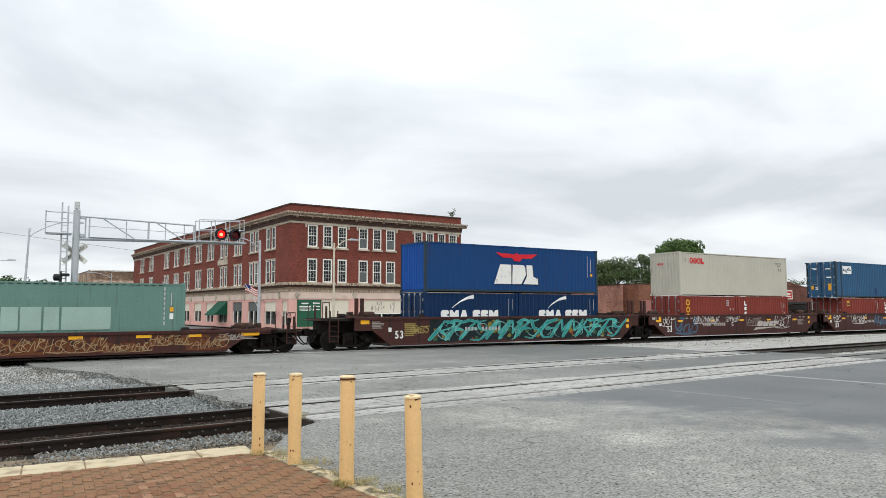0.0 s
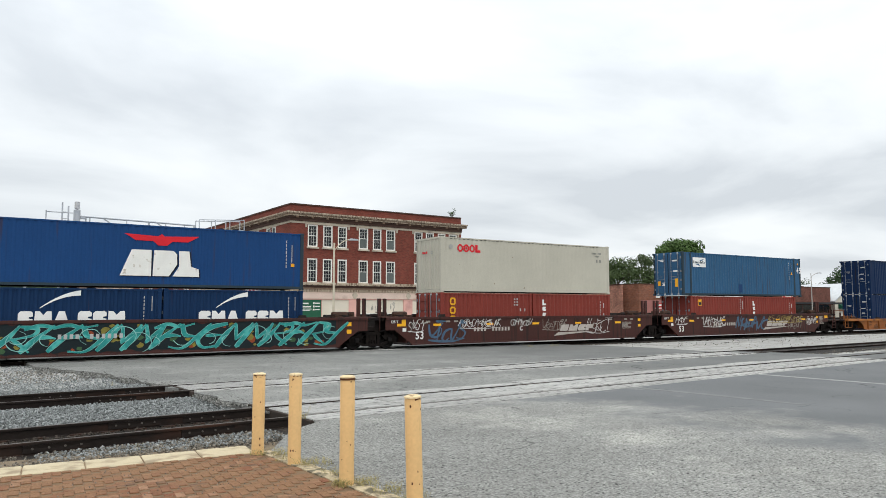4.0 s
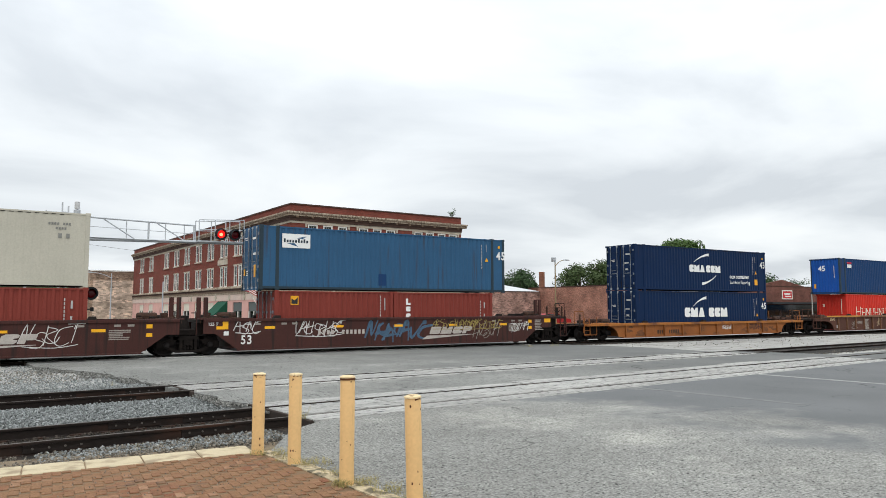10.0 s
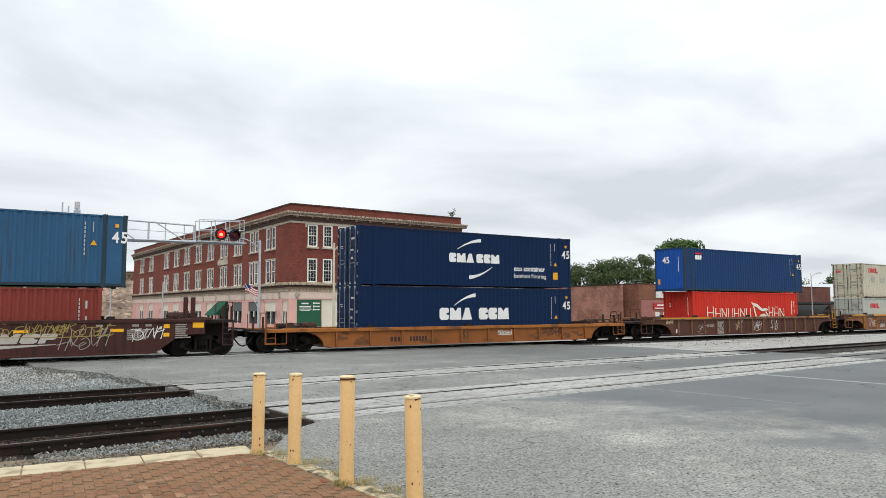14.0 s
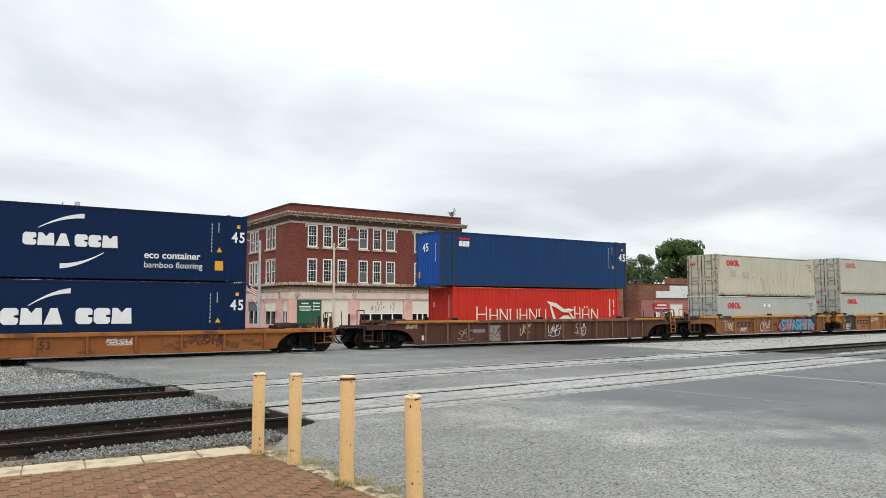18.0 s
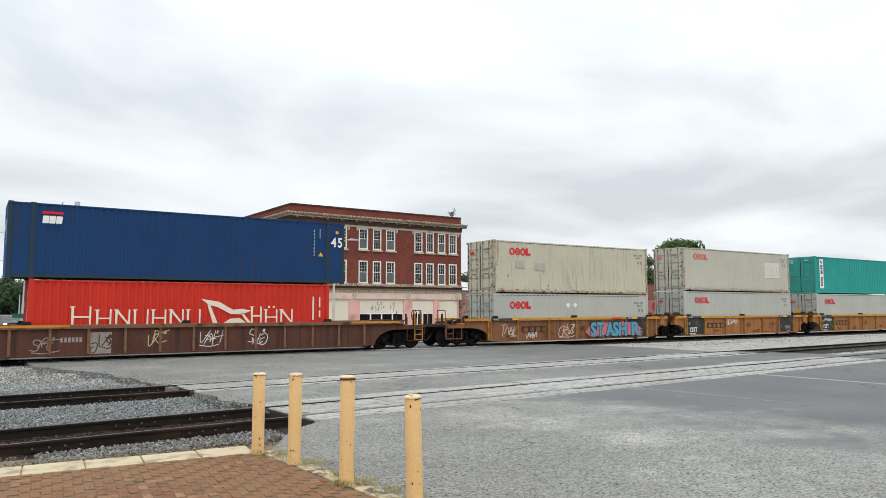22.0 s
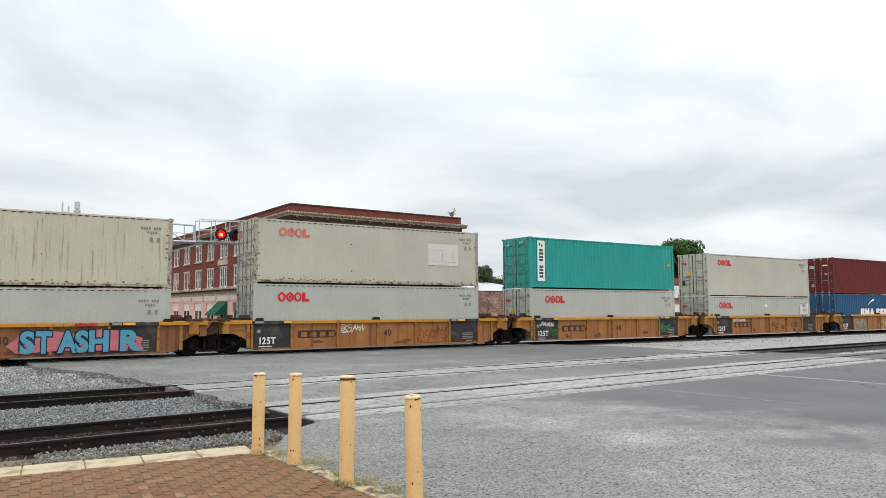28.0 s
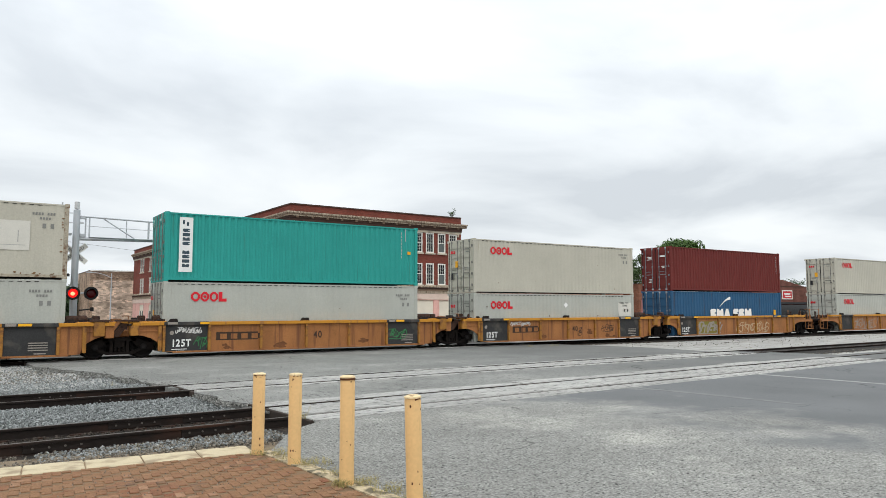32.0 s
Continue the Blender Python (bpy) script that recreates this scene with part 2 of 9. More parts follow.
# ---- mesh building ----
class Mesh:
    """Vertices and faces gathered for one mesh."""

    def __init__(self):
        self.v, self.f = [], []

    def add(self, verts, faces):
        k = len(self.v)
        self.v += [tuple(q) for q in verts]
        self.f += [tuple(i + k for i in g) for g in faces]
        return self

    def box(self, x0, x1, y0, y1, z0, z1, c=0.0):
        """A box; c: chamfer of the four upright edges and the top."""
        if c <= 0:
            return self.add([(x0, y0, z0), (x1, y0, z0), (x1, y1, z0), (x0, y1, z0), (x0, y0, z1), (x1, y0, z1), (x1, y1, z1), (x0, y1, z1)],
                            [(3, 2, 1, 0), (4, 5, 6, 7), (0, 1, 5, 4), (1, 2, 6, 5), (2, 3, 7, 6), (3, 0, 4, 7)])
        lo = [(x0 + c, y0), (x1 - c, y0), (x1, y0 + c), (x1, y1 - c), (x1 - c, y1), (x0 + c, y1), (x0, y1 - c), (x0, y0 + c)]
        hi = [(x0 + 2 * c, y0 + c), (x1 - 2 * c, y0 + c), (x1 - c, y0 + 2 * c), (x1 - c, y1 - 2 * c), (x1 - 2 * c, y1 - c), (x0 + 2 * c, y1 - c), (x0 + c, y1 - 2 * c), (x0 + c, y0 + 2 * c)]
        v = [(a, b, z0) for a, b in lo] + [(a, b, z1 - c) for a, b in lo] + [(a, b, z1) for a, b in hi]
        f = [tuple(range(7, -1, -1)), tuple(range(16, 24))]
        for r in (0, 8):
            f += [(r + i, r + (i + 1) % 8, r + 8 + (i + 1) % 8, r + 8 + i) for i in range(8)]
        return self.add(v, f)

    def prism(self, poly, axis, a, b):
        """A polygon of two coordinates drawn along axis from a to b."""
        def at(p, w):
            return {"x": (w, p[0], p[1]), "y": (p[0], w, p[1]), "z": (p[0], p[1], w)}[axis]
        n = len(poly)
        v = [at(p, a) for p in poly] + [at(p, b) for p in poly]
        f = [tuple(range(n - 1, -1, -1)), tuple(range(n, 2 * n))] + [(i, (i + 1) % n, n + (i + 1) % n, n + i) for i in range(n)]
        return self.add(v, f)

    def tube(self, p, q, r, r2=None, n=10):
        p, q = Vector(p), Vector(q)
        r2 = r if r2 is None else r2
        d = (q - p).normalized()
        u = d.orthogonal().normalized(); w = d.cross(u)
        v = []
        for c, rad in ((p, r), (q, r2)):
            v += [c + (u * math.cos(2 * math.pi * i / n) + w * math.sin(2 * math.pi * i / n)) * rad for i in range(n)]
        f = [(i, (i + 1) % n, n + (i + 1) % n, n + i) for i in range(n)] + [tuple(range(n - 1, -1, -1)), tuple(range(n, 2 * n))]
        return self.add(v, f)

    def path(self, pts, r, n=8):
        for a, b in zip(pts, pts[1:]):
            self.tube(a, b, r, r, n)
        return self

    def lathe(self, prof, at=(0, 0, 0), axis="z", n=16):
        """A profile of (radius, along) turned about an axis."""
        v, f = [], []
        for r, h in prof:
            for i in range(n):
                c, s = r * math.cos(2 * math.pi * i / n), r * math.sin(2 * math.pi * i / n)
                p = {"z": (c, s, h), "y": (c, h, s), "x": (h, c, s)}[axis]
                v.append((p[0] + at[0], p[1] + at[1], p[2] + at[2]))
        m = len(prof)
        for j in range(m - 1):
            f += [(j * n + i, j * n + (i + 1) % n, (j + 1) * n + (i + 1) % n, (j + 1) * n + i) for i in range(n)]
        f += [tuple(range(n - 1, -1, -1)), tuple(range((m - 1) * n, m * n))]
        return self.add(v, f)

    def mesh(self, name, smooth=False):
        me = bpy.data.meshes.new(name)
        me.from_pydata(self.v, [], self.f)
        bm = bmesh.new(); bm.from_mesh(me)
        if len(bm.faces) < 20000:
            bmesh.ops.recalc_face_normals(bm, faces=bm.faces)
        bm.to_mesh(me); bm.free()
        if smooth:
            me.polygons.foreach_set("use_smooth", [True] * len(me.polygons))
            me.set_sharp_from_angle(angle=radians(35))
        return me


def part(name, geo, material, parent=None, label="", at=None, smooth=False):
    """Links one mesh object, under a thing or a part where one is given."""
    me = geo.mesh(name, smooth) if isinstance(geo, Mesh) else geo
    ob = new(name, me)
    if not me.materials:
        me.materials.append(material)
    ob.material_slots[0].link = "OBJECT"
    ob.material_slots[0].material = material
    if parent is not None:
        ob.parent = parent
    if at is not None:
        ob.matrix_basis = at
    if label:
        ob["label"] = label
    return ob


def empty(name, at, label, category, group="", kind=""):
    ob = new(name)
    ob.matrix_basis = at
    return tagged(ob, label, category, group, kind)


GLYPHS = {}


def text_mesh(words, size, bold=0.0):
    """Flat letters of the built-in font as a mesh, facing -y, centred."""
    key = (words, size, bold)
    if key not in GLYPHS:
        cu = bpy.data.curves.new("letters", "FONT")
        cu.body, cu.size, cu.align_x, cu.align_y, cu.extrude, cu.offset = words, size, "CENTER", "CENTER", 0.002, bold
        ob = new("letters", cu)
        dg = bpy.context.evaluated_depsgraph_get()
        me = bpy.data.meshes.new_from_object(ob.evaluated_get(dg))
        bpy.data.objects.remove(ob)
        me.transform(Matrix.Rotation(radians(90), 4, "X"))
        GLYPHS[key] = me
    return GLYPHS[key]

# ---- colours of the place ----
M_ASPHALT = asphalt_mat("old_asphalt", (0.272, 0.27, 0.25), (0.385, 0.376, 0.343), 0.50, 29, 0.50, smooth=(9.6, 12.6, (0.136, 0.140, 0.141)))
M_ROAD = asphalt_mat("road_asphalt", (0.212, 0.212, 0.198), (0.275, 0.272, 0.252), 0.24, 30, 0.5, smooth=(12.0, 22.0, (0.140, 0.142, 0.136)), worn=False)
M_GRAVEL = mat("gravel_ground", (0.15, 0.145, 0.135), 0.95, var=0.35, scale=0.8, fine=24, bump=0.9, depth=0.03, stain=(0.09, 0.085, 0.08), amount=0.14, sscale=0.4, spec=0.2)
M_DUST = mat("pale_dusty_gravel", (0.335, 0.328, 0.307), 0.95, var=0.4, scale=0.9, fine=22, bump=0.9, depth=0.03, stain=(0.25, 0.24, 0.22), amount=0.12, sscale=0.7, spec=0.2)
M_DUST2 = mat("grey_dusty_gravel", (0.32, 0.315, 0.295), 0.95, var=0.4, scale=0.9, fine=18, bump=0.9, depth=0.03, stain=(0.36, 0.35, 0.325), amount=0.18, sscale=0.7, spec=0.2)
M_STONE = mat("ballast_stone", (0.225, 0.237, 0.232), 0.9, var=0.3, scale=6, fine=60, bump=0.3, piece=0.45, spec=0.3)
M_CONCRETE = mat("worn_concrete", (0.352, 0.346, 0.325), 0.9, var=0.35, scale=1.2, fine=30, bump=0.6, depth=0.012, stain=(0.14, 0.137, 0.13), amount=0.19, sscale=9, piece=0.12, spec=0.2, stretch=(0.5, 2.4, 1))
M_KERB = mat("cream_painted_concrete", (0.52, 0.44, 0.295), 0.8, var=0.14, scale=3, fine=60, bump=0.3, stain=(0.30, 0.235, 0.155), amount=0.22, sscale=2.5, piece=0.06)
M_EDGE = mat("crumbling_concrete", (0.47, 0.385, 0.25), 0.9, var=0.3, scale=4, fine=45, bump=0.6, depth=0.02, stain=(0.13, 0.11, 0.07), amount=0.27, sscale=6)
M_BRICK = paver_mat("clay_paver", [(0.185, 0.078, 0.046), (0.15, 0.062, 0.037), (0.215, 0.100, 0.060), (0.185, 0.060, 0.035), (0.072, 0.056, 0.050), (0.20, 0.086, 0.052), (0.33, 0.195, 0.125)], (0.225, 0.126, 0.069))
M_CRUMB = mat("asphalt_crumb", (0.17, 0.168, 0.155), 0.95, var=0.3, scale=6, fine=60, bump=0.3, piece=0.55, spec=0.15)
M_STONE_DK = mat("dark_brown_stone", (0.055, 0.046, 0.038), 0.9, var=0.25, scale=6, fine=60, bump=0.3, piece=0.7, spec=0.15)
M_STONE_TAN = mat("dusty_stone", (0.185, 0.165, 0.135), 0.9, var=0.2, scale=6, fine=60, bump=0.3, piece=0.5, spec=0.2)
M_DIRT = mat("sandy_dirt", (0.20, 0.155, 0.105), 0.95, var=0.35, scale=2, fine=40, bump=0.6, depth=0.02, stain=(0.10, 0.075, 0.05), amount=0.2, sscale=2)
M_SAND = mat("sandy_joint", (0.17, 0.110, 0.064), 0.95, var=0.3, scale=3, fine=90, bump=0.6)
M_RAIL = mat("rusted_rail", (0.020, 0.0155, 0.0135), 0.8, metal=0.1, var=0.35, scale=1.2, fine=40, bump=0.3, stain=(0.055, 0.029, 0.020), amount=0.19, sscale=1.5, stretch=(0.3, 1, 1), spec=0.12)
M_HEAD = mat("dulled_rail_head", (0.095, 0.082, 0.072), 0.6, metal=0.2, var=0.2, scale=1.5, fine=40, bump=0.1, stretch=(0.2, 1, 1))
M_TIE = mat("creosoted_wood", (0.045, 0.034, 0.027), 0.9, var=0.3, scale=4, fine=50, bump=0.5, piece=0.2, stretch=(4, 0.5, 4))
M_WHITE = mat("worn_white_paint", (0.27, 0.27, 0.262), 0.8, var=0.15, scale=2, fine=60, bump=0.15, stain=(0.21, 0.21, 0.205), amount=0.22, sscale=3)
M_POST = mat("yellow_painted_steel", (0.73, 0.475, 0.215), 0.5, var=0.07, scale=2.5, fine=30, bump=0.05, stain=(0.42, 0.25, 0.09), amount=0.11, sscale=3.0, streak=True)
M_RUST = mat("flaked_rust", (0.11, 0.045, 0.02), 0.9, var=0.3, scale=9, fine=60, bump=0.4)
# dark track bed; below the train its darkness also stands for shade
M_DARKBED = mat("oily_ballast", (0.022, 0.019, 0.016), 0.95, var=0.35, scale=1.5, fine=14, bump=0.8, depth=0.03)
M_GRASS = mat("dry_grass", (0.30, 0.255, 0.10), 0.9, var=0.3, scale=6, fine=40, bump=0, piece=0.4)

YN, YM, YT = 12.55, 18.05, 31.62          # near rails of the three tracks at x = 0
SN, SM = 3.83, 2.86                       # degrees by which the two near tracks turn off
GAUGE = 1.435
TRAIN_Y = 32.34


def sheet(name, pts, z, material, thick=0.12, kind="structure"):
    me = Mesh().prism([(a, b) for a, b in pts], "z", z - thick, z)
    return tagged(part(name, me, material), kind=kind)


# ground: one sheet to the horizon
ground = part("ground", Mesh().box(-2500, 2500, -1500, 4000, -1.2, -0.2), M_GRAVEL)
tagged(ground, "grey gravel ground beside the railway tracks", "ground", kind="structure")
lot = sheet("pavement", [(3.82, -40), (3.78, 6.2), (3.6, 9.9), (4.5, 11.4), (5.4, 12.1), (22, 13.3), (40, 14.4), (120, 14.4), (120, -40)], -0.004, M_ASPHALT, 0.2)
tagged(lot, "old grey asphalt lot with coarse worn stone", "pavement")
road = sheet("road", [(5.5, 12.15), (5.2, 12.8), (5.3, 13.6), (5.0, 14.4), (5.12, 15.0), (4.7, 16.1), (4.85, 16.9), (4.6, 17.9), (4.72, 18.6), (4.3, 19.6), (4.42, 20.3), (4.05, 21.3), (4.12, 22.4), (3.7, 23.4), (3.75, 24.3), (3.35, 25.6), (3.1, 26.3), (2.6, 27.3), (2.5, 28.1), (2.05, 28.9), (1.95, 30.2), (1.5, 35), (-6, 37.5), (-6, 150),
                      (22.4, 150), (22.4, 36), (27, 34.5), (27.5, 31), (29.2, 26), (29.0, 22), (30.3, 20.4), (31.5, 16.9), (40, 17.2), (40, 14.5), (22, 13.4)], -0.028, M_ROAD, 0.2)
tagged(road, "grey asphalt road across the railway tracks", "road")
front_street = sheet("road_2", [(22.6, 36.5), (200, 34.5), (200, 60.0), (22.6, 60.0)], -0.006, M_ROAD, 0.2)
tagged(front_street, "grey asphalt street along the shop fronts", "road")
gravel = sheet("verge", [(30.2, 20.8), (29.4, 22.2), (29.6, 26), (27.8, 31), (27.4, 36.6), (200, 36.6), (200, 17.2), (32, 17.2)], -0.1, M_DUST, 0.1)
tagged(gravel, "pale dusty gravel between the tracks", "ground")
gravel_w = sheet("verge_2", [(-60, 21.5), (3.6, 21.5), (3.3, 25.3), (2.1, 28.3), (1.7, 30.4), (-60, 30.4)], -0.09, M_DUST2, 0.1)
tagged(gravel_w, "pale dusty gravel beside the far track", "ground")
line = sheet("road_marking", [(19.72, 13.05), (19.98, 13.06), (20.06, 11.5), (20.12, 9.5), (20.2, 4), (19.9, 4), (19.86, 9.5), (19.8, 11.5)], 0.0, M_WHITE, 0.006)
tagged(line, "worn white stop line on asphalt", "road marking")
M_WORN = mat("almost_worn_paint", (0.185, 0.187, 0.183), 0.85, var=0.2, scale=2, fine=60, bump=0.15, stain=(0.155, 0.157, 0.155), amount=0.30, sscale=3)
line2 = sheet("road_marking_2", [(13.9, 12.45), (14.15, 12.5), (14.4, 10.7), (14.5, 8.5), (14.3, 8.5), (14.15, 10.6)], -0.001, M_WORN, 0.004)
tagged(line2, "nearly worn away white line on asphalt", "road marking")


# ---- rails ----
def rail_profile(y):
    """Cross-section of a rail whose head's inner edge lies at y; top at z 0."""
    h = [(-0.037, -0.012), (-0.030, 0.0), (0.030, 0.0), (0.037, -0.012), (0.035, -0.040), (0.009, -0.050), (0.012, -0.172), (0.07, -0.192), (0.07, -0.208),
         (-0.07, -0.208), (-0.07, -0.192), (-0.012, -0.172), (-0.009, -0.050), (-0.035, -0.040)]
    return [(y + a, b) for a, b in h]


def track(label, y0, turn, x0, x1, group, slack=0.0):
    t = empty("railway_track", pose(0, y0, 0, 0, 0, turn), label, "track", group, "structure")
    for y in (-slack, GAUGE):
        r = part("rail", Mesh().prism(rail_profile(y), "x", x0, x1), M_RAIL, t)
        part("rail_head", Mesh().box(x0, x1, y - 0.028, y + 0.028, -0.01, 0.0025), M_HEAD, r, "dull worn steel running surface")
    return t


track_n = track("rusted rails of the track beside the brick platform", YN, SN, -70, 140, "tracks", 0.12)
track_m = track("rusted rails of the middle track on grey ballast", YM, SM, -70, 140, "tracks")
track_t = track("rails of the far track that carries the train", YT, 0, -120, 260, "tracks")

for k, (a, b, c, d) in enumerate(((30.9, 140, YM, SM), (33.0, 140, YN, SN))):
    t = math.tan(radians(d))
    tagged(sheet("track_bed_%d" % (k + 4), [(a, c - 1.5 + a * t), (b, c - 1.5 + b * t), (b, c + GAUGE + 0.75 + b * t), (a - 0.6, c + GAUGE + 0.75 + a * t)], -0.085, M_DARKBED, 0.1), "dark oily ballast beyond the road", "ground")
# the next two sheets are darkened to carry the shade below the cars
bed_t = tagged(sheet("track_bed_2", [(-120, 30.75), (1.6, 30.75), (1.6, 34.1), (-120, 34.1)], -0.10, M_DARKBED, 0.1), "dark oily ballast with the train's shade in its colour", "ground")
bed_u = tagged(sheet("track_bed_3", [(27.6, 30.9), (30, 30.5), (36, 30.2), (60, 30.0), (260, 29.6), (260, 34.1), (27.6, 34.1)], -0.08, M_DARKBED, 0.1), "dark oily ballast with the train's shade in its colour", "ground")
# ---- buildings ----
M_RED = brick_mat("dark_red_brick", (0.197, 0.052, 0.037), (0.135, 0.066, 0.05), 0.22, 0.13)
M_CREAM = mat("cream_stone", (0.50, 0.43, 0.34), 0.85, var=0.16, scale=1.2, fine=25, bump=0.2, stain=(0.30, 0.26, 0.21), amount=0.18, sscale=0.8)
M_CORNICE = mat("weathered_cornice_stone", (0.45, 0.37, 0.28), 0.9, var=0.3, scale=0.8, fine=9, bump=0.25, depth=0.02, stain=(0.16, 0.105, 0.075), amount=0.26, sscale=1.6, streak=True)
# dark coping colour; on the cornice bands it stands in for underside shade
M_DARKCORN = mat("dark_coping_and_cornice_shade", (0.075, 0.043, 0.033), 0.85, var=0.25, scale=1, fine=25, bump=0.2)
M_TANCORN = mat("brown_weathered_stone", (0.24, 0.165, 0.115), 0.85, var=0.3, scale=1.5, fine=8, bump=0.2)
M_ROSE = mat("pinkish_cream_paint", (0.68, 0.53, 0.45), 0.85, var=0.12, scale=0.7, fine=25, bump=0.15, stain=(0.5, 0.36, 0.3), amount=0.16, sscale=0.6)
M_PINK = mat("pink_painted_stucco", (0.70, 0.40, 0.345), 0.85, var=0.12, scale=0.7, fine=25, bump=0.15, stain=(0.46, 0.25, 0.22), amount=0.14, sscale=0.5)
M_PANEL = mat("cream_painted_board", (0.70, 0.64, 0.53), 0.75, var=0.08, scale=0.8, fine=20, bump=0.08)
M_FRAME = mat("white_painted_wood", (0.78, 0.76, 0.70), 0.6, var=0.08, scale=2, fine=30, bump=0.05)
M_GLASS = glass_mat("window_glass", (0.006, 0.008, 0.010), 0.08)
M_BLIND = mat("grey_blind", (0.12, 0.135, 0.13), 0.7, var=0.1, scale=1, fine=20, bump=0)
M_GREEN = mat("green_sign_paint", (0.02, 0.10, 0.055), 0.5, var=0.08, scale=2, fine=20, bump=0)
M_ROOF = mat("grey_roofing", (0.13, 0.13, 0.13), 0.9, var=0.2)


def pierced(w, h, openings, z0=0.0, x0=0.0):
    """Rectangles of a wall w by h that leave the openings (x0, x1, z0, z1) free."""
    xs = sorted({x0, x0 + w, *[a for o in openings for a in o[:2]]})
    zs = sorted({z0, z0 + h, *[a for o in openings for a in o[2:]]})
    out = []
    for za, zb in zip(zs, zs[1:]):
        run = None
        for xa, xb in zip(xs, xs[1:]):
            mx, mz = (xa + xb) / 2, (za + zb) / 2
            if any(o[0] < mx < o[1] and o[2] < mz < o[3] for o in openings):
                if run:
                    out.append((*run, za, zb)); run = None
            else:
                run = (run[0], xb) if run else (xa, xb)
        if run:
            out.append((*run, za, zb))
    return out


def front_wall(name, material, parent, w, h, openings, z0=0.0, thick=0.35, x0=0.0, side=False, y0=0.0):
    me = Mesh()
    for a, b, c, d in pierced(w, h, openings, z0, x0):
        if side:
            me.box(y0, y0 + thick, a, b, c, d)
        else:
            me.box(a, b, y0, y0 + thick, c, d)
    return part(name, me, material, parent)


SASH = {}


def ring(x0, x1, z0, z1, t, y0, y1):
    """A rectangular frame of bar width t as one closed piece."""
    o = [(x0, z0), (x1, z0), (x1, z1), (x0, z1)]
    i = [(x0 + t, z0 + t), (x1 - t, z0 + t), (x1 - t, z1 - t), (x0 + t, z1 - t)]
    v = [(a, y, c) for y in (y0, y1) for a, c in o + i]
    f = []
    for k in range(4):
        n = (k + 1) % 4
        f += [(k, n, 4 + n, 4 + k), (8 + k, 12 + k, 12 + n, 8 + n), (k, 8 + k, 8 + n, n), (4 + k, 4 + n, 12 + n, 12 + k)]
    return Mesh().add(v, f)


def sash_window(parent, x0, x1, z0, z1, side=False, blind=False, grid=(3, 3)):
    """A white double-hung window with small panes, set into its opening."""
    w, h = round(x1 - x0, 2), round(z1 - z0, 2)
    key = (w, h, blind, grid)
    if key not in SASH:
        t = 0.115 if grid[0] > 1 else 0.09
        fr = ring(0, w, 0, h, t, -0.02, 0.12)
        bars_ = Mesh().box(t, w - t, 0.02, 0.10, h / 2 - 0.03, h / 2 + 0.03)
        for half, lo, hi in ((0, t, h / 2), (1, h / 2, h - t)):
            if half == 0 and blind:
                continue
            for i in range(1, grid[0]):
                x = t + (w - 2 * t) * i / grid[0]
                bars_.box(x - 0.006, x + 0.006, 0.03, 0.07, lo, hi)
            for i in range(1, grid[1]):
                z = lo + (hi - lo) * i / grid[1]
                bars_.box(t, w - t, 0.032, 0.068, z - 0.006, z + 0.006)
        pane = Mesh().box(t * 0.6, w - t * 0.6, 0.075, 0.085, t * 0.6, h - t * 0.6)
        lower = Mesh().box(t, w - t, 0.062, 0.074, t, h / 2 - 0.03)
        sill = Mesh().box(-0.1, w + 0.1, -0.16, 0.1, -0.16, -0.004)
        SASH[key] = [g.mesh(n) for g, n in ((fr, "window"), (pane, "pane"), (lower, "blind"), (sill, "sill"), (bars_, "glazing_bars"))]
    f, p, b, s, gb = SASH[key]
    at = Matrix.Translation((0, x1, z0)) @ Matrix.Rotation(radians(-90), 4, "Z") if side else Matrix.Translation((x0, 0, z0))
    win = part("window", f, M_FRAME, parent, "white sash window", at=at)
    part("pane", p, M_GLASS, win)
    part("sill", s, M_CREAM, win)
    tagged(part("glazing_bars", gb, M_FRAME, win), kind="stuff")
    if blind:
        part("blind", b, M_BLIND, win)
    return win


